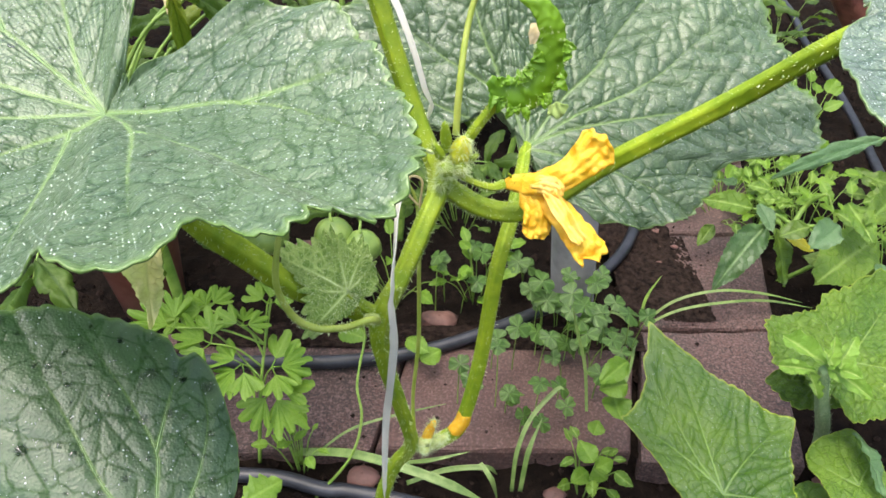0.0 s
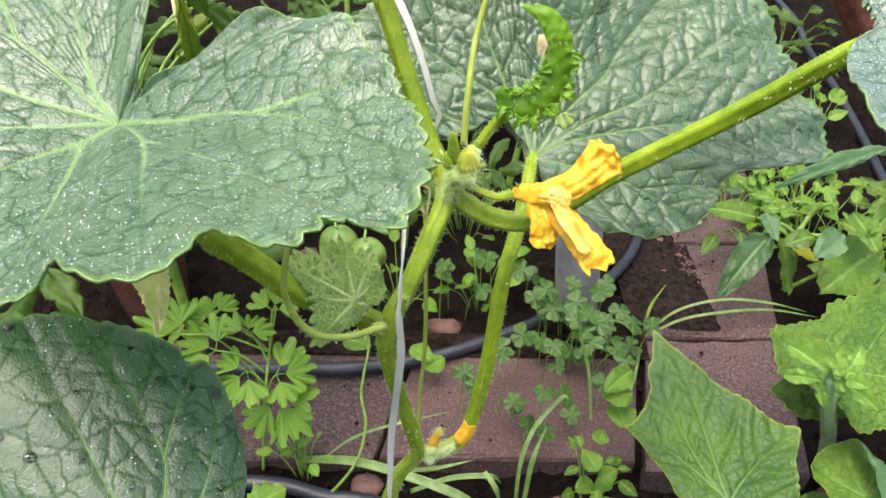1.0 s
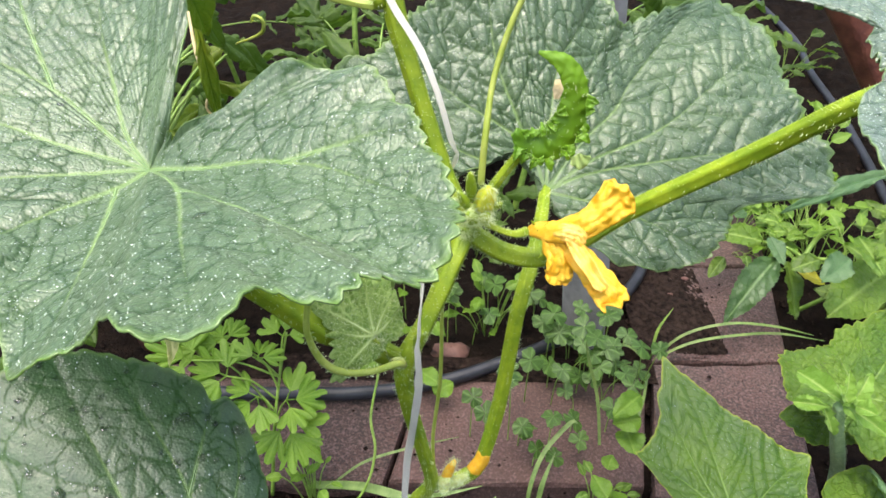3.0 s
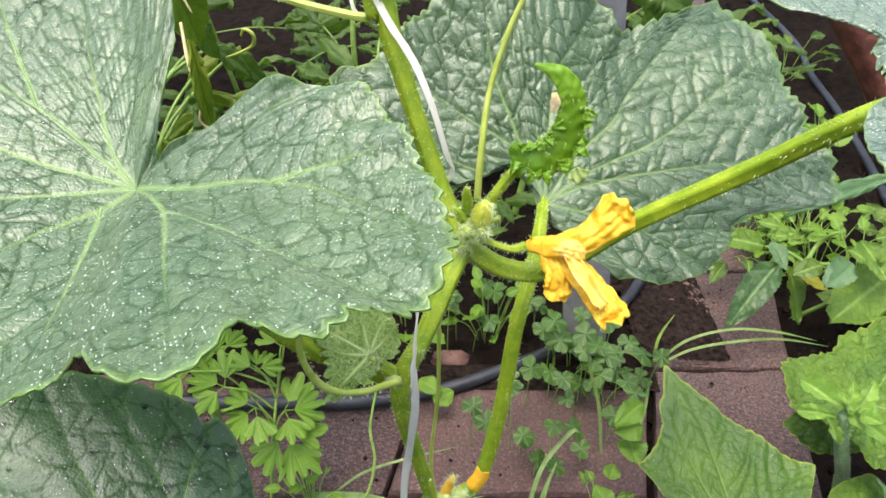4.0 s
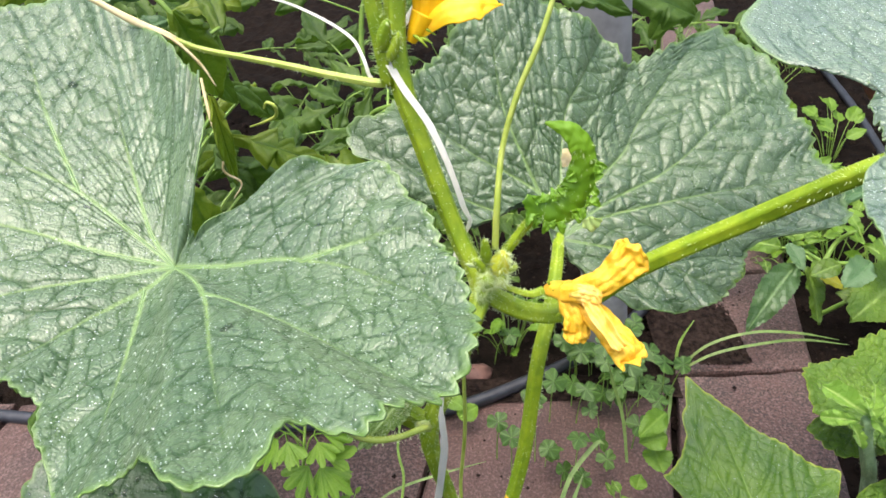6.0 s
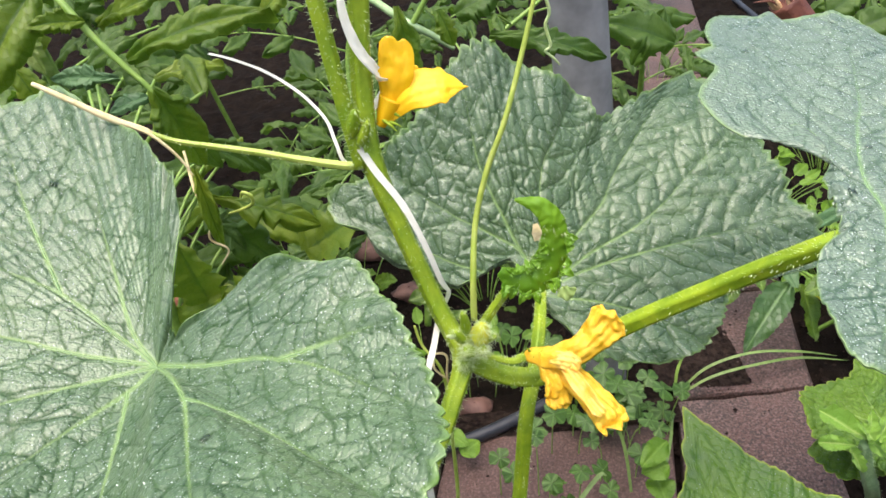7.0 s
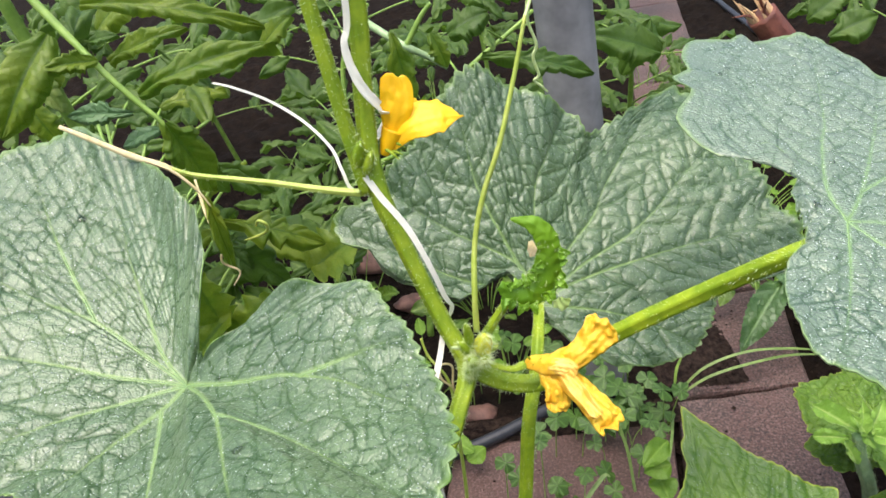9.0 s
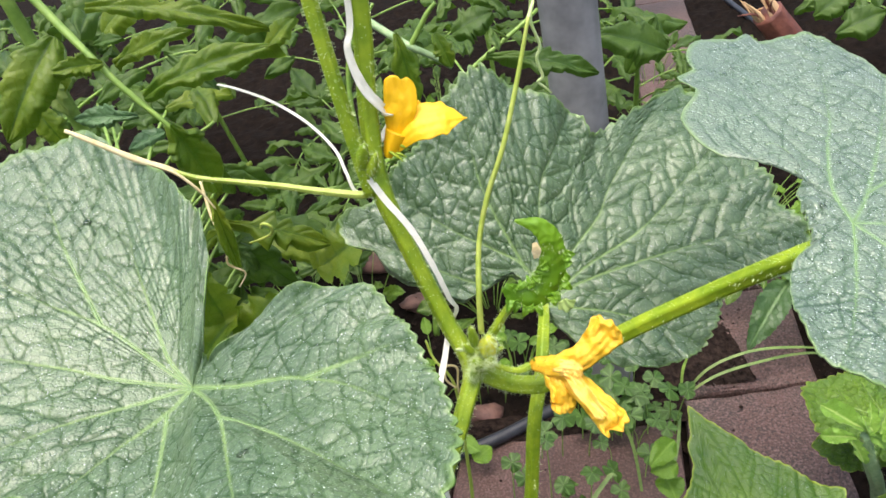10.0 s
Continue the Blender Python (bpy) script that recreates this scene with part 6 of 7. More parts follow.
parsley = thing("parsley_plant", "fresh green flat-leaved parsley plant", "herb")
part("stem", *tube([(-0.2390, 0.2231, -0.02), (-0.2298, 0.2322, 0.0500), (-0.2254, 0.2467, 0.0900), (-0.2203, 0.2761, 0.1300), (-0.2122, 0.2960, 0.1700)], [0.0022, 0.002, 0.0018, 0.0015, 0.0012], sides=10), STEM_DULL, parsley)
for k, (p, way, size) in enumerate((((-0.2751, 0.2800, 0.1700), (-0.5, 0.8, 0.2), 0.036), ((-0.2150, 0.2900, 0.1700), (0.2, 0.9, 0.2), 0.034), ((-0.2387, 0.2650, 0.1600), (0.1, 1, 0.1), 0.032), ((-0.2690, 0.2500, 0.1500), (-0.8, 0.4, 0), 0.040),
                                    ((-0.2374, 0.2400, 0.1300), (-0.6, -0.5, -0.2), 0.044), ((-0.2090, 0.2447, 0.1200), (0.9, 0.1, 0), 0.044), ((-0.2080, 0.2300, 0.1000), (0.5, -0.8, -0.4), 0.050), ((-0.3021, 0.2526, 0.1700), (-0.8, 0.2, 0.1), 0.044), ((-0.31, 0.30, 0.14), (-0.5, 0.6, 0), 0.04))):
    parsley_leaf(parsley, p, way, (0, -0.5, 1), size, 300 + 4 * k)
    low = max(0.03, p[2] - 0.045)
    joint = np.array((np.interp(low, (0.0, 0.05, 0.09, 0.13, 0.17), (-0.236, -0.2298, -0.2254, -0.2203, -0.2122)), np.interp(low, (0.0, 0.05, 0.09, 0.13, 0.17), (0.226, 0.2322, 0.2467, 0.2761, 0.296)), low))
    part("stalk", *tube([joint, tuple((joint + p) / 2 + (0, 0.004, 0.006)), p], [0.0013, 0.0011, 0.0009], sides=8), STEM_DULL, parsley)

# ---------------------------------------------------------------- tomato plants
def tomato_spray(parent, base, ahead, up, length, seed, mat=None, size=0.36):
    """One compound leaf: a bent midrib with jagged leaflets."""
    r = np.random.default_rng(seed)
    base, d, n = np.asarray(base, float), unit(ahead), unit(up)
    n = unit(n - d * (n @ d))
    q = np.cross(n, d)
    mid = [base, base + d * length * 0.35 + n * 0.06 * length, base + d * length * 0.7 + n * 0.03 * length, base + d * length * 0.85 - n * 0.06 * length]
    line = spline(mid, 8)
    spray = part("leaf", *tube(mid, [0.0019, 0.0016, 0.0012, 0.0009], sides=8), STEM_DULL, parent)
    spots = [(0.35, 1, 0.7), (0.38, -1, 0.7), (0.62, 1, 0.9), (0.66, -1, 0.9), (0.85, 1, 0.85), (0.88, -1, 0.85), (1.0, 0, 1.15)]
    for k, (u, side, s) in enumerate(spots):
        p = line[int(u * (len(line) - 1))]
        way = unit(d * (0.55 if side else 1) + q * side * 0.9 + n * r.normal(-0.12, 0.22) + r.normal(0, 0.12, 3))
        ln = length * size * s * r.uniform(0.8, 1.15)
        nn = unit(n + r.normal(0, 0.3, 3))
        v, f, at = blade(p, p + way * ln, ln * r.uniform(0.5, 0.66), nn, outline="tomato", lobes=4.4, tooth=0.22, fold=r.uniform(-0.1, 0.35), droop=r.uniform(0, 0.25), wave=0.06, nu=34, nv=11, seed=seed + k)
        part("leaflet", v, f, mat or LEAF_TOMATO, spray, attrs=at)


def tomato_plant(x, y, height, count, reach, seed, label):
    r = np.random.default_rng(seed)
    t = thing("tomato_plant", label, "plant", "tomato plants behind")
    pts = [(x, y, -0.03), (x + r.normal(0, 0.02), y + r.normal(0, 0.02), height * 0.4), (x + r.normal(0, 0.04), y + r.normal(0, 0.04), height * 0.75), (x + r.normal(0, 0.05), y + r.normal(0, 0.05), height)]
    part("stem", *tube(pts, [0.006, 0.0055, 0.0045, 0.003], sides=12, wobble=0.03), STEM_DULL, t)
    line = spline(pts, 10)
    for k in range(count):
        u = 0.2 + 0.8 * (k + r.random()) / count
        a = k * 2.4 + r.normal(0, 0.3)
        p = line[min(int(u * 30), 30)]
        way = (np.cos(a), np.sin(a), r.uniform(-0.15, 0.45))
        up = unit((0.2 * np.cos(a), -0.45 + 0.2 * np.sin(a), 1))
        tomato_spray(t, p, way, up, reach * r.uniform(0.75, 1.15), seed * 50 + 9 * k)
    return t


near_tomato = thing("tomato_plant", "tomato plant with jagged yellowing leaves behind the cucumber", "plant", "tomato plants behind")
part("stem", *tube([(-0.31, 0.30, -0.03), (-0.30, 0.27, 0.3), (-0.29, 0.23, 0.55), (-0.30, 0.21, 0.75)], [0.006, 0.0055, 0.005, 0.004], sides=12), STEM_DULL, near_tomato)
part("side_stem", *tube([(-0.30, 0.215, 0.72), (-0.284, 0.22, 0.684), (-0.266, 0.21, 0.660), (-0.252, 0.20, 0.645), (-0.237, 0.19, 0.628), (-0.223, 0.185, 0.611), (-0.209, 0.18, 0.595), (-0.200, 0.18, 0.570)], [0.0032, 0.003, 0.0028, 0.0024, 0.0022, 0.002, 0.0016, 0.0010], sides=10), STEM_DULL, near_tomato)
UP1, UP2, UP3 = (0.1, -0.55, 0.85), (-0.35, -0.6, 0.7), (0.3, -0.75, 0.55)
for k, (base, tip, width, up, tooth, fold, mat) in enumerate((
        ((-0.263, 0.190, 0.659), (-0.297, 0.150, 0.612), 0.045, UP3, 0.10, 0.22, LEAF_TOMATO_NEAR), ((-0.260, 0.240, 0.662), (-0.146, 0.260, 0.628), 0.030, UP1, 0.12, 0.30, LEAF_TOMATO_NEAR),
        ((-0.222, 0.190, 0.613), (-0.131, 0.200, 0.635), 0.036, UP2, 0.13, 0.20, LEAF_TOMATO_NEAR), ((-0.246, 0.220, 0.627), (-0.189, 0.220, 0.645), 0.026, UP1, 0.13, 0.35, LEAF_TOMATO_NEAR),
        ((-0.250, 0.210, 0.645), (-0.230, 0.210, 0.648), 0.015, UP1, 0.20, 0.30, LEAF_TOMATO), ((-0.239, 0.190, 0.639), (-0.264, 0.170, 0.644), 0.022, UP3, 0.15, 0.40, LEAF_TOMATO_NEAR),
        ((-0.291, 0.210, 0.636), (-0.275, 0.190, 0.608), 0.024, UP2, 0.15, 0.30, FADED_GREEN), ((-0.221, 0.170, 0.609), (-0.263, 0.170, 0.613), 0.022, UP3, 0.20, 0.25, LEAF_WEED_PALE),
        ((-0.204, 0.170, 0.600), (-0.195, 0.190, 0.535), 0.042, (0.45, -0.7, 0.5), 0.14, 0.45, LEAF_TOMATO_NEAR), ((-0.213, 0.180, 0.592), (-0.236, 0.170, 0.588), 0.020, UP2, 0.15, 0.30, LEAF_WEED_PALE),
        ((-0.222, 0.240, 0.484), (-0.140, 0.250, 0.444), 0.052, UP1, 0.34, 0.18, LEAF_TOMATO_NEAR), ((-0.231, 0.250, 0.463), (-0.182, 0.260, 0.396), 0.052, UP3, 0.30, 0.25, LEAF_TOMATO),
        ((-0.236, 0.260, 0.463), (-0.207, 0.240, 0.431), 0.034, UP2, 0.25, 0.20, LEAF_TOMATO), ((-0.187, 0.150, 0.555), (-0.185, 0.150, 0.490), 0.015, UP3, 0.10, 0.60, LEAF_TOMATO_NEAR),
        ((-0.270, 0.200, 0.560), (-0.330, 0.200, 0.520), 0.050, UP2, 0.15, 0.20, LEAF_TOMATO), ((-0.225, 0.225, 0.560), (-0.200, 0.235, 0.510), 0.030, UP1, 0.18, 0.30, LEAF_TOMATO))):
    leaf_blade(near_tomato, base, tip, width, up, mat, outline="tomato", tooth=tooth, lobes=5.3, nu=60, nv=19, fold=fold, droop=0.14, curl=0.06, wave=0.035, seed=36 + 3 * k)
tr = np.random.default_rng(640)
for k in range(20):
    base = np.array((tr.uniform(-0.37, -0.22), tr.uniform(0.29, 0.42), tr.uniform(0.36, 0.55)))
    a = tr.uniform(0, 2 * np.pi)
    ln = tr.uniform(0.05, 0.085)
    leaf_blade(near_tomato, base, base + ln * unit((np.cos(a), 0.4 * np.sin(a), tr.uniform(-0.7, 0.3))), ln * tr.uniform(0.45, 0.6), unit((tr.normal(0, 0.3), -0.55, 0.8)), LEAF_TOMATO_NEAR if k % 3 == 0 else LEAF_TOMATO, outline="tomato", tooth=0.16, lobes=5.3, nu=44, nv=13, fold=0.25, droop=0.2, wave=0.05, seed=640 + k)
    part("leaf_stalk", *tube([base, (base + (-0.30, 0.26, base[2] - 0.04)) / 2, (-0.299, 0.262, base[2] - 0.07)], [0.0014, 0.0016, 0.0019], sides=7, per=5), STEM_DULL, near_tomato)
part("dry_tendril", *tube([(-0.196, 0.165, 0.560), (-0.190, 0.148, 0.540), (-0.186, 0.146, 0.520), (-0.190, 0.146, 0.505), (-0.181, 0.147, 0.495), (-0.188, 0.146, 0.484)], [0.0009, 0.0012, 0.0010, 0.0008, 0.0007, 0.0004], sides=8), DRY, near_tomato, "dry brown shrivelled tendril")
leaf_blade(near_tomato, (-0.2834, 0.2200, 0.6272), (-0.3063, 0.2200, 0.6120), 0.0404, (0, -0.6, 0.8), LEAF_TOMATO_NEAR, outline="tomato", tooth=0.17, lobes=5.3, nu=54, nv=17, fold=0.16, droop=0.16, wave=0.045, seed=78)
leaf_blade(near_tomato, (-0.2844, 0.3000, 0.6287), (-0.2382, 0.3000, 0.6564), 0.0495, (0, -0.6, 0.8), LEAF_TOMATO_NEAR, outline="tomato", tooth=0.17, lobes=5.3, nu=54, nv=17, fold=0.16, droop=0.16, wave=0.045, seed=81)
leaf_blade(near_tomato, (-0.3618, 0.3000, 0.5790), (-0.3500, 0.3000, 0.5412), 0.0364, (0, -0.6, 0.8), LEAF_TOMATO_NEAR, outline="tomato", tooth=0.17, lobes=5.3, nu=54, nv=17, fold=0.16, droop=0.16, wave=0.045, seed=84)
leaf_blade(near_tomato, (-0.1641, 0.3000, 0.5980), (-0.1357, 0.3000, 0.6207), 0.0317, (0, -0.6, 0.8), LEAF_TOMATO_NEAR, outline="tomato", tooth=0.17, lobes=5.3, nu=54, nv=17, fold=0.16, droop=0.16, wave=0.045, seed=87)
leaf_blade(near_tomato, (-0.0605, 0.3000, 0.5968), (-0.0521, 0.3000, 0.5334), 0.0317, (0, -0.6, 0.8), LEAF_TOMATO_NEAR, outline="tomato", tooth=0.17, lobes=5.3, nu=54, nv=17, fold=0.16, droop=0.16, wave=0.045, seed=90)
leaf_blade(near_tomato, (-0.0304, 0.3500, 0.5763), (-0.0197, 0.3500, 0.5445), 0.0286, (0, -0.6, 0.8), LEAF_TOMATO_NEAR, outline="tomato", tooth=0.17, lobes=5.3, nu=54, nv=17, fold=0.16, droop=0.16, wave=0.045, seed=93)
leaf_blade(near_tomato, (0.0093, 0.3200, 0.5613), (0.1032, 0.3200, 0.5329), 0.0389, (0, -0.6, 0.8), LEAF_TOMATO, outline="tomato", tooth=0.17, lobes=5.3, nu=54, nv=17, fold=0.16, droop=0.16, wave=0.045, seed=96)
leaf_blade(near_tomato, (-0.0143, 0.5000, 0.5256), (0.0299, 0.5000, 0.5434), 0.0635, (0, -0.6, 0.8), LEAF_TOMATO, outline="tomato", tooth=0.17, lobes=5.3, nu=54, nv=17, fold=0.16, droop=0.16, wave=0.045, seed=99)
leaf_blade(near_tomato, (0.2811, 0.7000, 0.3949), (0.1793, 0.7000, 0.4334), 0.0843, (0, -0.6, 0.8), LEAF_TOMATO, outline="tomato", tooth=0.17, lobes=5.3, nu=54, nv=17, fold=0.16, droop=0.16, wave=0.045, seed=102)
leaf_blade(near_tomato, (0.2529, 0.8000, 0.3279), (0.2934, 0.8000, 0.4105), 0.0729, (0, -0.6, 0.8), LEAF_TOMATO, outline="tomato", tooth=0.17, lobes=5.3, nu=54, nv=17, fold=0.16, droop=0.16, wave=0.045, seed=105)
leaf_blade(near_tomato, (0.6284, 0.9000, 0.3047), (0.7044, 0.9000, 0.3317), 0.0886, (0, -0.6, 0.8), LEAF_TOMATO, outline="tomato", tooth=0.17, lobes=5.3, nu=54, nv=17, fold=0.16, droop=0.16, wave=0.045, seed=108)
leaf_blade(near_tomato, (0.6380, 1.0000, 0.3019), (0.7079, 1.0000, 0.3513), 0.0804, (0, -0.6, 0.8), LEAF_TOMATO, outline="tomato", tooth=0.17, lobes=5.3, nu=54, nv=17, fold=0.16, droop=0.16, wave=0.045, seed=111)
leaf_blade(near_tomato, (-0.2977, 0.26, 0.3194), (-0.238, 0.26, 0.381), 0.05, (0, -0.6, 0.8), LEAF_TOMATO_NEAR, outline="jagged", tooth=0.3, lobes=4, nu=30, nv=13, fold=0.2, wave=0.04, seed=120)
leaf_blade(near_tomato, (-0.2596, 0.26, 0.3709), (-0.269, 0.26, 0.4311), 0.045, (0, -0.6, 0.8), LEAF_TOMATO_NEAR, outline="jagged", tooth=0.3, lobes=4, nu=30, nv=13, fold=0.2, wave=0.04, seed=123)
leaf_blade(near_tomato, (-0.2496, 0.26, 0.341), (-0.1942, 0.26, 0.3874), 0.05, (0, -0.6, 0.8), LEAF_TOMATO_NEAR, outline="jagged", tooth=0.3, lobes=4, nu=30, nv=13, fold=0.2, wave=0.04, seed=126)
leaf_blade(near_tomato, (-0.157, 0.26, 0.4137), (-0.1003, 0.26, 0.4473), 0.05, (0, -0.6, 0.8), LEAF_TOMATO_NEAR, outline="jagged", tooth=0.3, lobes=4, nu=30, nv=13, fold=0.2, wave=0.04, seed=129)
tomato_plant(-0.445, 0.490, 0.50, 9, 0.24, 3, "bushy tomato plant with dull green leaves")
tomato_plant(-0.75, 0.75, 0.55, 9, 0.26, 4, "bushy tomato plant with dull green leaves")
tomato_plant(-0.10, 0.64, 0.34, 8, 0.17, 21, "leafy tomato plant behind the hose")
tomato_plant(-0.20, 1.05, 0.42, 9, 0.26, 5, "tomato plant behind the bare soil")
tomato_plant(0.08, 0.82, 0.42, 9, 0.24, 6, "tomato plant beside the grey pole")
tomato_plant(0.33, 1.02, 0.34, 8, 0.22, 7, "low tomato plant beside the paving")
tomato_plant(-0.55, 1.35, 0.5, 8, 0.28, 8, "tomato plant far behind")
tomato_plant(0.10, 1.55, 0.45, 8, 0.28, 9, "tomato plant far behind")
tomato_plant(1.02, 1.25, 0.36, 8, 0.26, 10, "tomato plant across the paving")
tomato_plant(0.95, 0.80, 0.30, 8, 0.22, 11, "low tomato plant across the hose")
tomato_plant(1.15, 1.90, 0.4, 7, 0.3, 12, "tomato plant far across the paving")
tomato_plant(0.35, 2.1, 0.4, 7, 0.3, 13, "tomato plant far behind")
tomato_plant(-0.95, 1.25, 0.5, 7, 0.3, 14, "tomato plant far behind")
for k, (x, y) in enumerate(((-0.22, 0.72), (-0.36, 0.86), (0.0, 0.68), (-0.5, 0.62), (0.75, 0.66), (0.70, 1.0), (0.80, 1.45), (-0.1, 1.3), (0.2, 1.25))):
    low_weed(x, y, 16, 0.10, 0.07, 0.045, LEAF_HERB if k % 2 else LEAF_WEED, "low dull green weed on the soil", 400 + 20 * k)
for k, (x, y) in enumerate(((-0.42, 0.72), (-0.30, 0.68), (-0.12, 0.90), (0.02, 1.02), (0.42, 1.20), (0.62, 1.25), (-0.05, 1.45), (0.88, 1.00), (0.50, 1.50), (-0.32, 1.15))):
    low_weed(x, y, 14, 0.11, 0.12, 0.055, LEAF_TOMATO, "shaded dull green weed on the soil", 700 + 20 * k, outline="tomato")
# pale branching tomato stalk
part("side_stem", *tube([*[(-0.1006, 0.52, 0.5439), (-0.0802, 0.5, 0.5338), (-0.0602, 0.48, 0.5254), (-0.0382, 0.48, 0.5112), (-0.0189, 0.48, 0.4959)]], [0.0042, 0.0042, 0.004, 0.0034, 0.0025], sides=10), STEM_PALE, near_tomato, "pale green branching stalk")
part("side_stem", *tube([(-0.059, 0.48, 0.5252), (-0.049, 0.48, 0.54), (-0.0379, 0.48, 0.556), (-0.0277, 0.48, 0.566)], [0.0034, 0.003, 0.0026, 0.002], sides=10), STEM_DULL, near_tomato)
part("side_stem", *tube([(-0.0586, 0.48, 0.5239), (-0.0551, 0.48, 0.5074), (-0.0593, 0.48, 0.4922)], [0.003, 0.0024, 0.0016], sides=10), STEM_DULL, near_tomato)
# green tomatoes
FRUIT = plain_material("unripe_tomato", (0.13, 0.22, 0.04), (0.20, 0.29, 0.06), 60.0, 0.3)
FADED = leaf_material("faded_leaf", (0.66, 0.66, 0.22), (0.78, 0.76, 0.38), (0.6, 0.62, 0.25), rough=0.5, through_light=0.45, yellow=(0.16, 0.24, 0.03), cell=0.008, net_depth=0.2, relief=0.0004)
for k, (x, y, z, r0) in enumerate(((-0.2209, 0.3500, 0.215, 0.024), (-0.1179, 0.3500, 0.200, 0.021), (-0.1500, 0.36, 0.208, 0.022))):
    ang = np.linspace(0, 2 * np.pi, 20, endpoint=False)
    lat = np.linspace(-1.5, 1.5, 14)
    v = np.array([[(x + r0 * np.cos(b) * np.cos(a) * (1 + 0.03 * np.cos(5 * a)), y + r0 * np.cos(b) * np.sin(a) * (1 + 0.03 * np.cos(5 * a)), z + 0.88 * r0 * np.sin(b)) for a in ang] for b in lat]).reshape(-1, 3)
    part("green_tomato", v, grid_faces(14, 20, wrap=True), FRUIT, near_tomato, "unripe pale green tomato")
    part("fruit_stalk", *tube([(x, y, z + r0 * 0.8), (x - 0.02, y + 0.01, z + 0.04), (-0.295, 0.262, 0.32)], [0.0016, 0.0016, 0.002], sides=8), STEM_DULL, near_tomato)

# hanging half-dry leaf with a shrivelled tendril
leaf_blade(near_tomato, (-0.2380, 0.1500, 0.405), (-0.2650, 0.1500, 0.2760), 0.028, (0.1, -0.8, 0.55), FADED, "faded_leaf", "pale fading leaf hanging down", outline="plain", fold=0.25, nu=40, nv=15)
leaf_blade(near_tomato, (-0.2230, 0.1530, 0.395), (-0.2520, 0.1540, 0.3150), 0.028, (-0.7, -0.6, 0.3), LEAF_TOMATO_NEAR, "folded_leaf", "green folded leaf half", outline="plain", fold=0.2, nu=30, nv=11)

# ---------------------------------------------------------------- pot, stick, stones
def build_pot(x, y):
    ang = np.linspace(0, 2 * np.pi, 48, endpoint=False)
    rings = [(0.043, -0.02), (0.058, 0.13), (0.064, 0.132), (0.066, 0.155), (0.062, 0.158), (0.057, 0.155), (0.054, 0.13), (0.05, 0.12)]
    pot = thing("plant_pot", "worn reddish terracotta plant pot standing on the soil", "pot")
    v = np.array([[(x + r * np.cos(a), y + r * np.sin(a), z) for a in ang] for r, z in rings]).reshape(-1, 3)
    part("pot_wall", v, grid_faces(len(rings), 48, wrap=True) + [list(range(48))[::-1]], TERRACOTTA, pot)
    v = np.array([[(x + r * np.cos(a), y + r * np.sin(a), 0.128 + 0.003 * np.sin(5 * a + 9 * r)) for a in ang] for r in (0.055, 0.03, 0.003)]).reshape(-1, 3)
    part("potting_soil", v, grid_faces(3, 48, wrap=True), CLOD, pot, "dark potting soil")


build_pot(-0.445, 0.490)


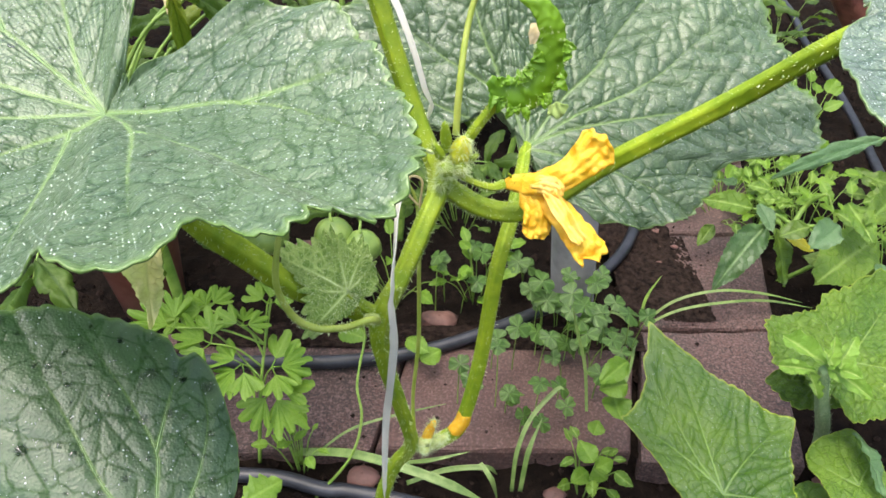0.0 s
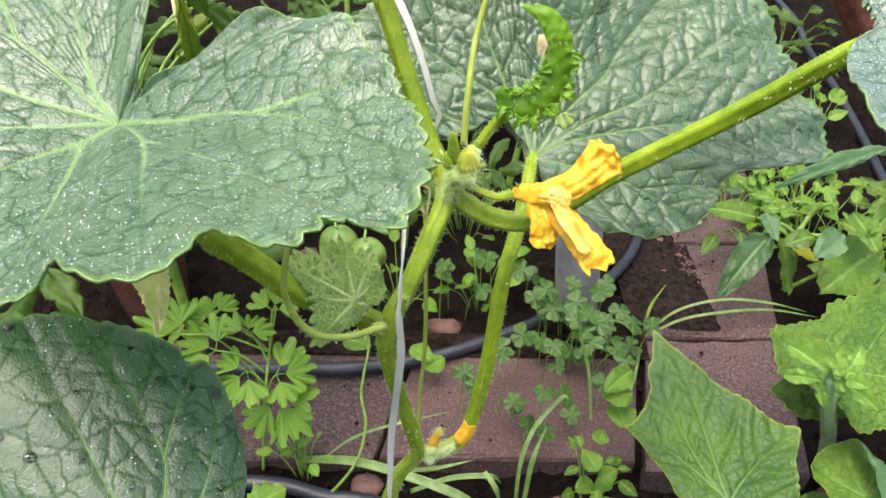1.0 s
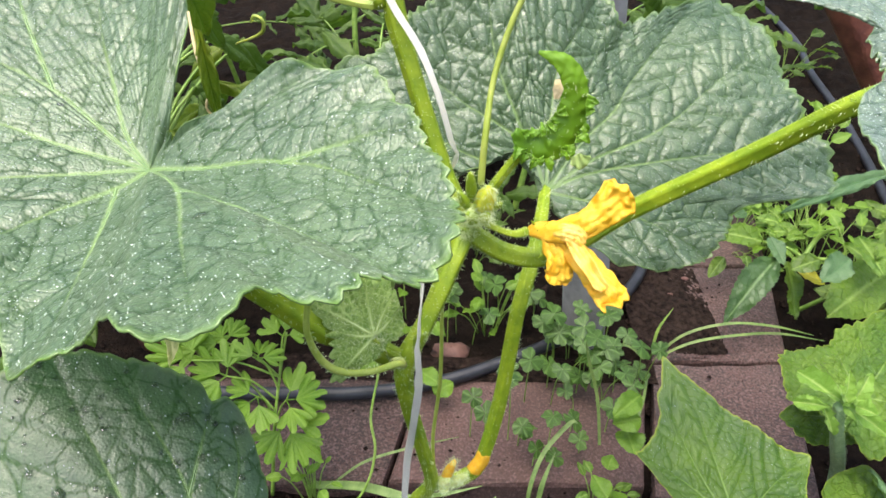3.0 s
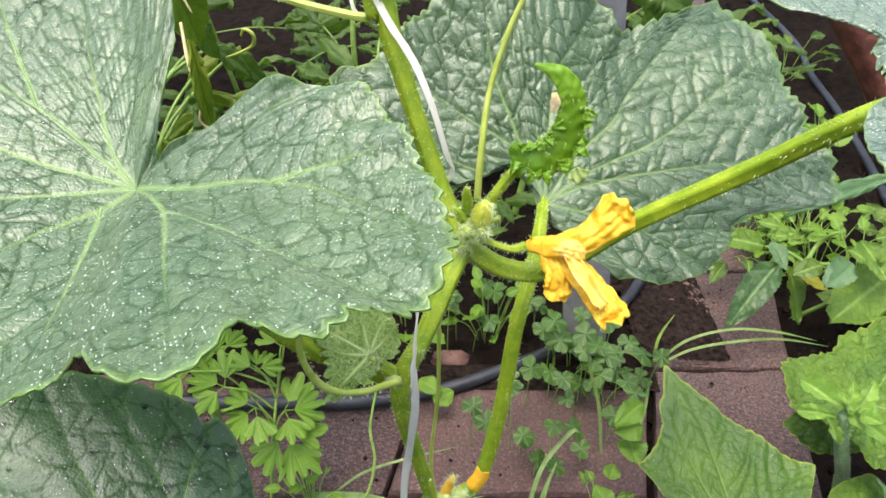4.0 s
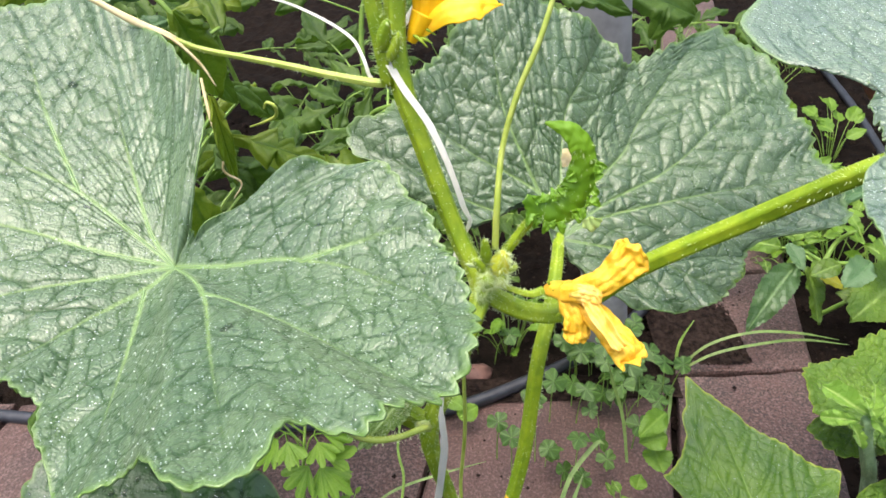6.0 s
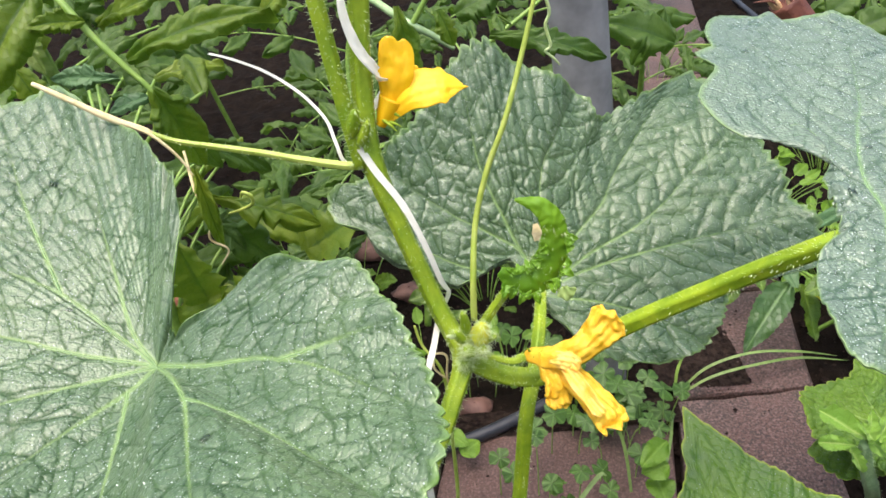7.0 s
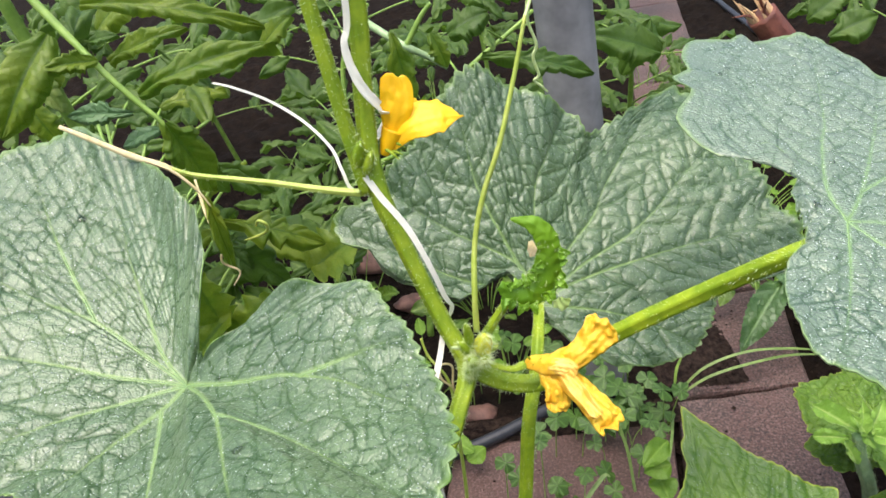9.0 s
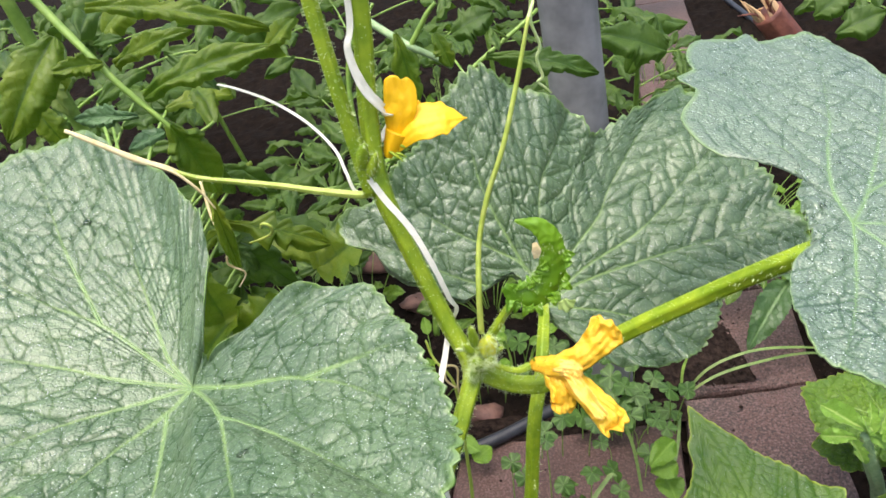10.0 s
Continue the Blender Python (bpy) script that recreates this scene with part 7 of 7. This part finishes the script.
def build_stick():
    stick = thing("wooden_stake", "torn reddish-brown wooden stake with a splintered end", "stake")
    part("bark", *tube([(0.70, 0.35, -0.03), (0.50, 0.32, 0.23), (0.31, 0.303, 0.472), (0.25, 0.30, 0.548), (0.231, 0.30, 0.572)], [0.014, 0.014, 0.0135, 0.013, 0.011], sides=22, wobble=0.06, ribs=7, depth=0.05), BARK, stick)
    r = np.random.default_rng(3)
    way = unit((-0.62, 0.0, 0.78))
    a, b = np.cross(way, (0, 1, 0)), np.array((0.0, 1.0, 0.0))
    foot, n = np.array((0.238, 0.30, 0.563)), 28
    ang = np.linspace(0, 2 * np.pi, n, endpoint=False)
    tall = 0.014 + 0.010 * np.sin(ang * 2 + 1) + 0.008 * r.normal(0, 1, n)
    rings = [foot + 0.0102 * (np.cos(t) * a + np.sin(t) * b) for t in ang]
    rims = [foot + 0.0096 * (np.cos(t) * a + np.sin(t) * b) + way * max(h, 0.004) for t, h in zip(ang, tall)]
    core = [foot + 0.004 * (np.cos(t) * a + np.sin(t) * b) + way * (0.008 + 0.003 * r.normal()) for t in ang]
    part("torn_core", np.array(rings + rims + core), grid_faces(3, n, wrap=True) + [[2 * n + i for i in range(n)]], WOOD, stick, "pale orange torn wood", smooth=False)
    for k in range(6):
        t = k * 1.1
        p = foot + 0.008 * (np.cos(t) * a + np.sin(t) * b) + way * 0.006
        part("splinter", *tube([p, p + way * 0.012 + 0.002 * r.normal(0, 1, 3), p + way * r.uniform(0.016, 0.030) + 0.005 * r.normal(0, 1, 3)], [0.0022, 0.0014, 0.0004], sides=5, per=4), WOOD if k % 2 else BARK, stick)


build_stick()
for k, (x, y, z, r0) in enumerate(((-0.033, 0.445, -0.008, 0.020), (-0.1185, 0.205, -0.022, 0.016), (0.4186, 0.1909, -0.012, 0.022), (-0.20, 0.86, -0.01, 0.035), (-0.13, 0.72, -0.01, 0.022), (-0.25, 0.60, -0.01, 0.018), (0.10, 0.19, -0.03, 0.010), (-0.28, 0.95, -0.01, 0.03), (0.30, 0.56, 0.004, 0.005), (0.33, 0.60, 0.004, 0.004), (0.31, 0.64, 0.004, 0.005))):
    r = np.random.default_rng(500 + k)
    ang, lat = np.linspace(0, 2 * np.pi, 12, endpoint=False), np.linspace(-1.5, 1.5, 8)
    bumpy = 1 + 0.16 * r.normal(0, 1, (8, 12))
    v = np.array([[(x + r0 * bumpy[i, j] * np.cos(b) * np.cos(a) * 1.3, y + r0 * bumpy[i, j] * np.cos(b) * np.sin(a), z + 0.55 * r0 * np.sin(b)) for j, a in enumerate(ang)] for i, b in enumerate(lat)]).reshape(-1, 3)
    tagged(part("stone", v, grid_faces(8, 12, wrap=True), PEBBLE, None, "small reddish stone on the soil"), category="stone", group="stones on the soil")

build_pavers()
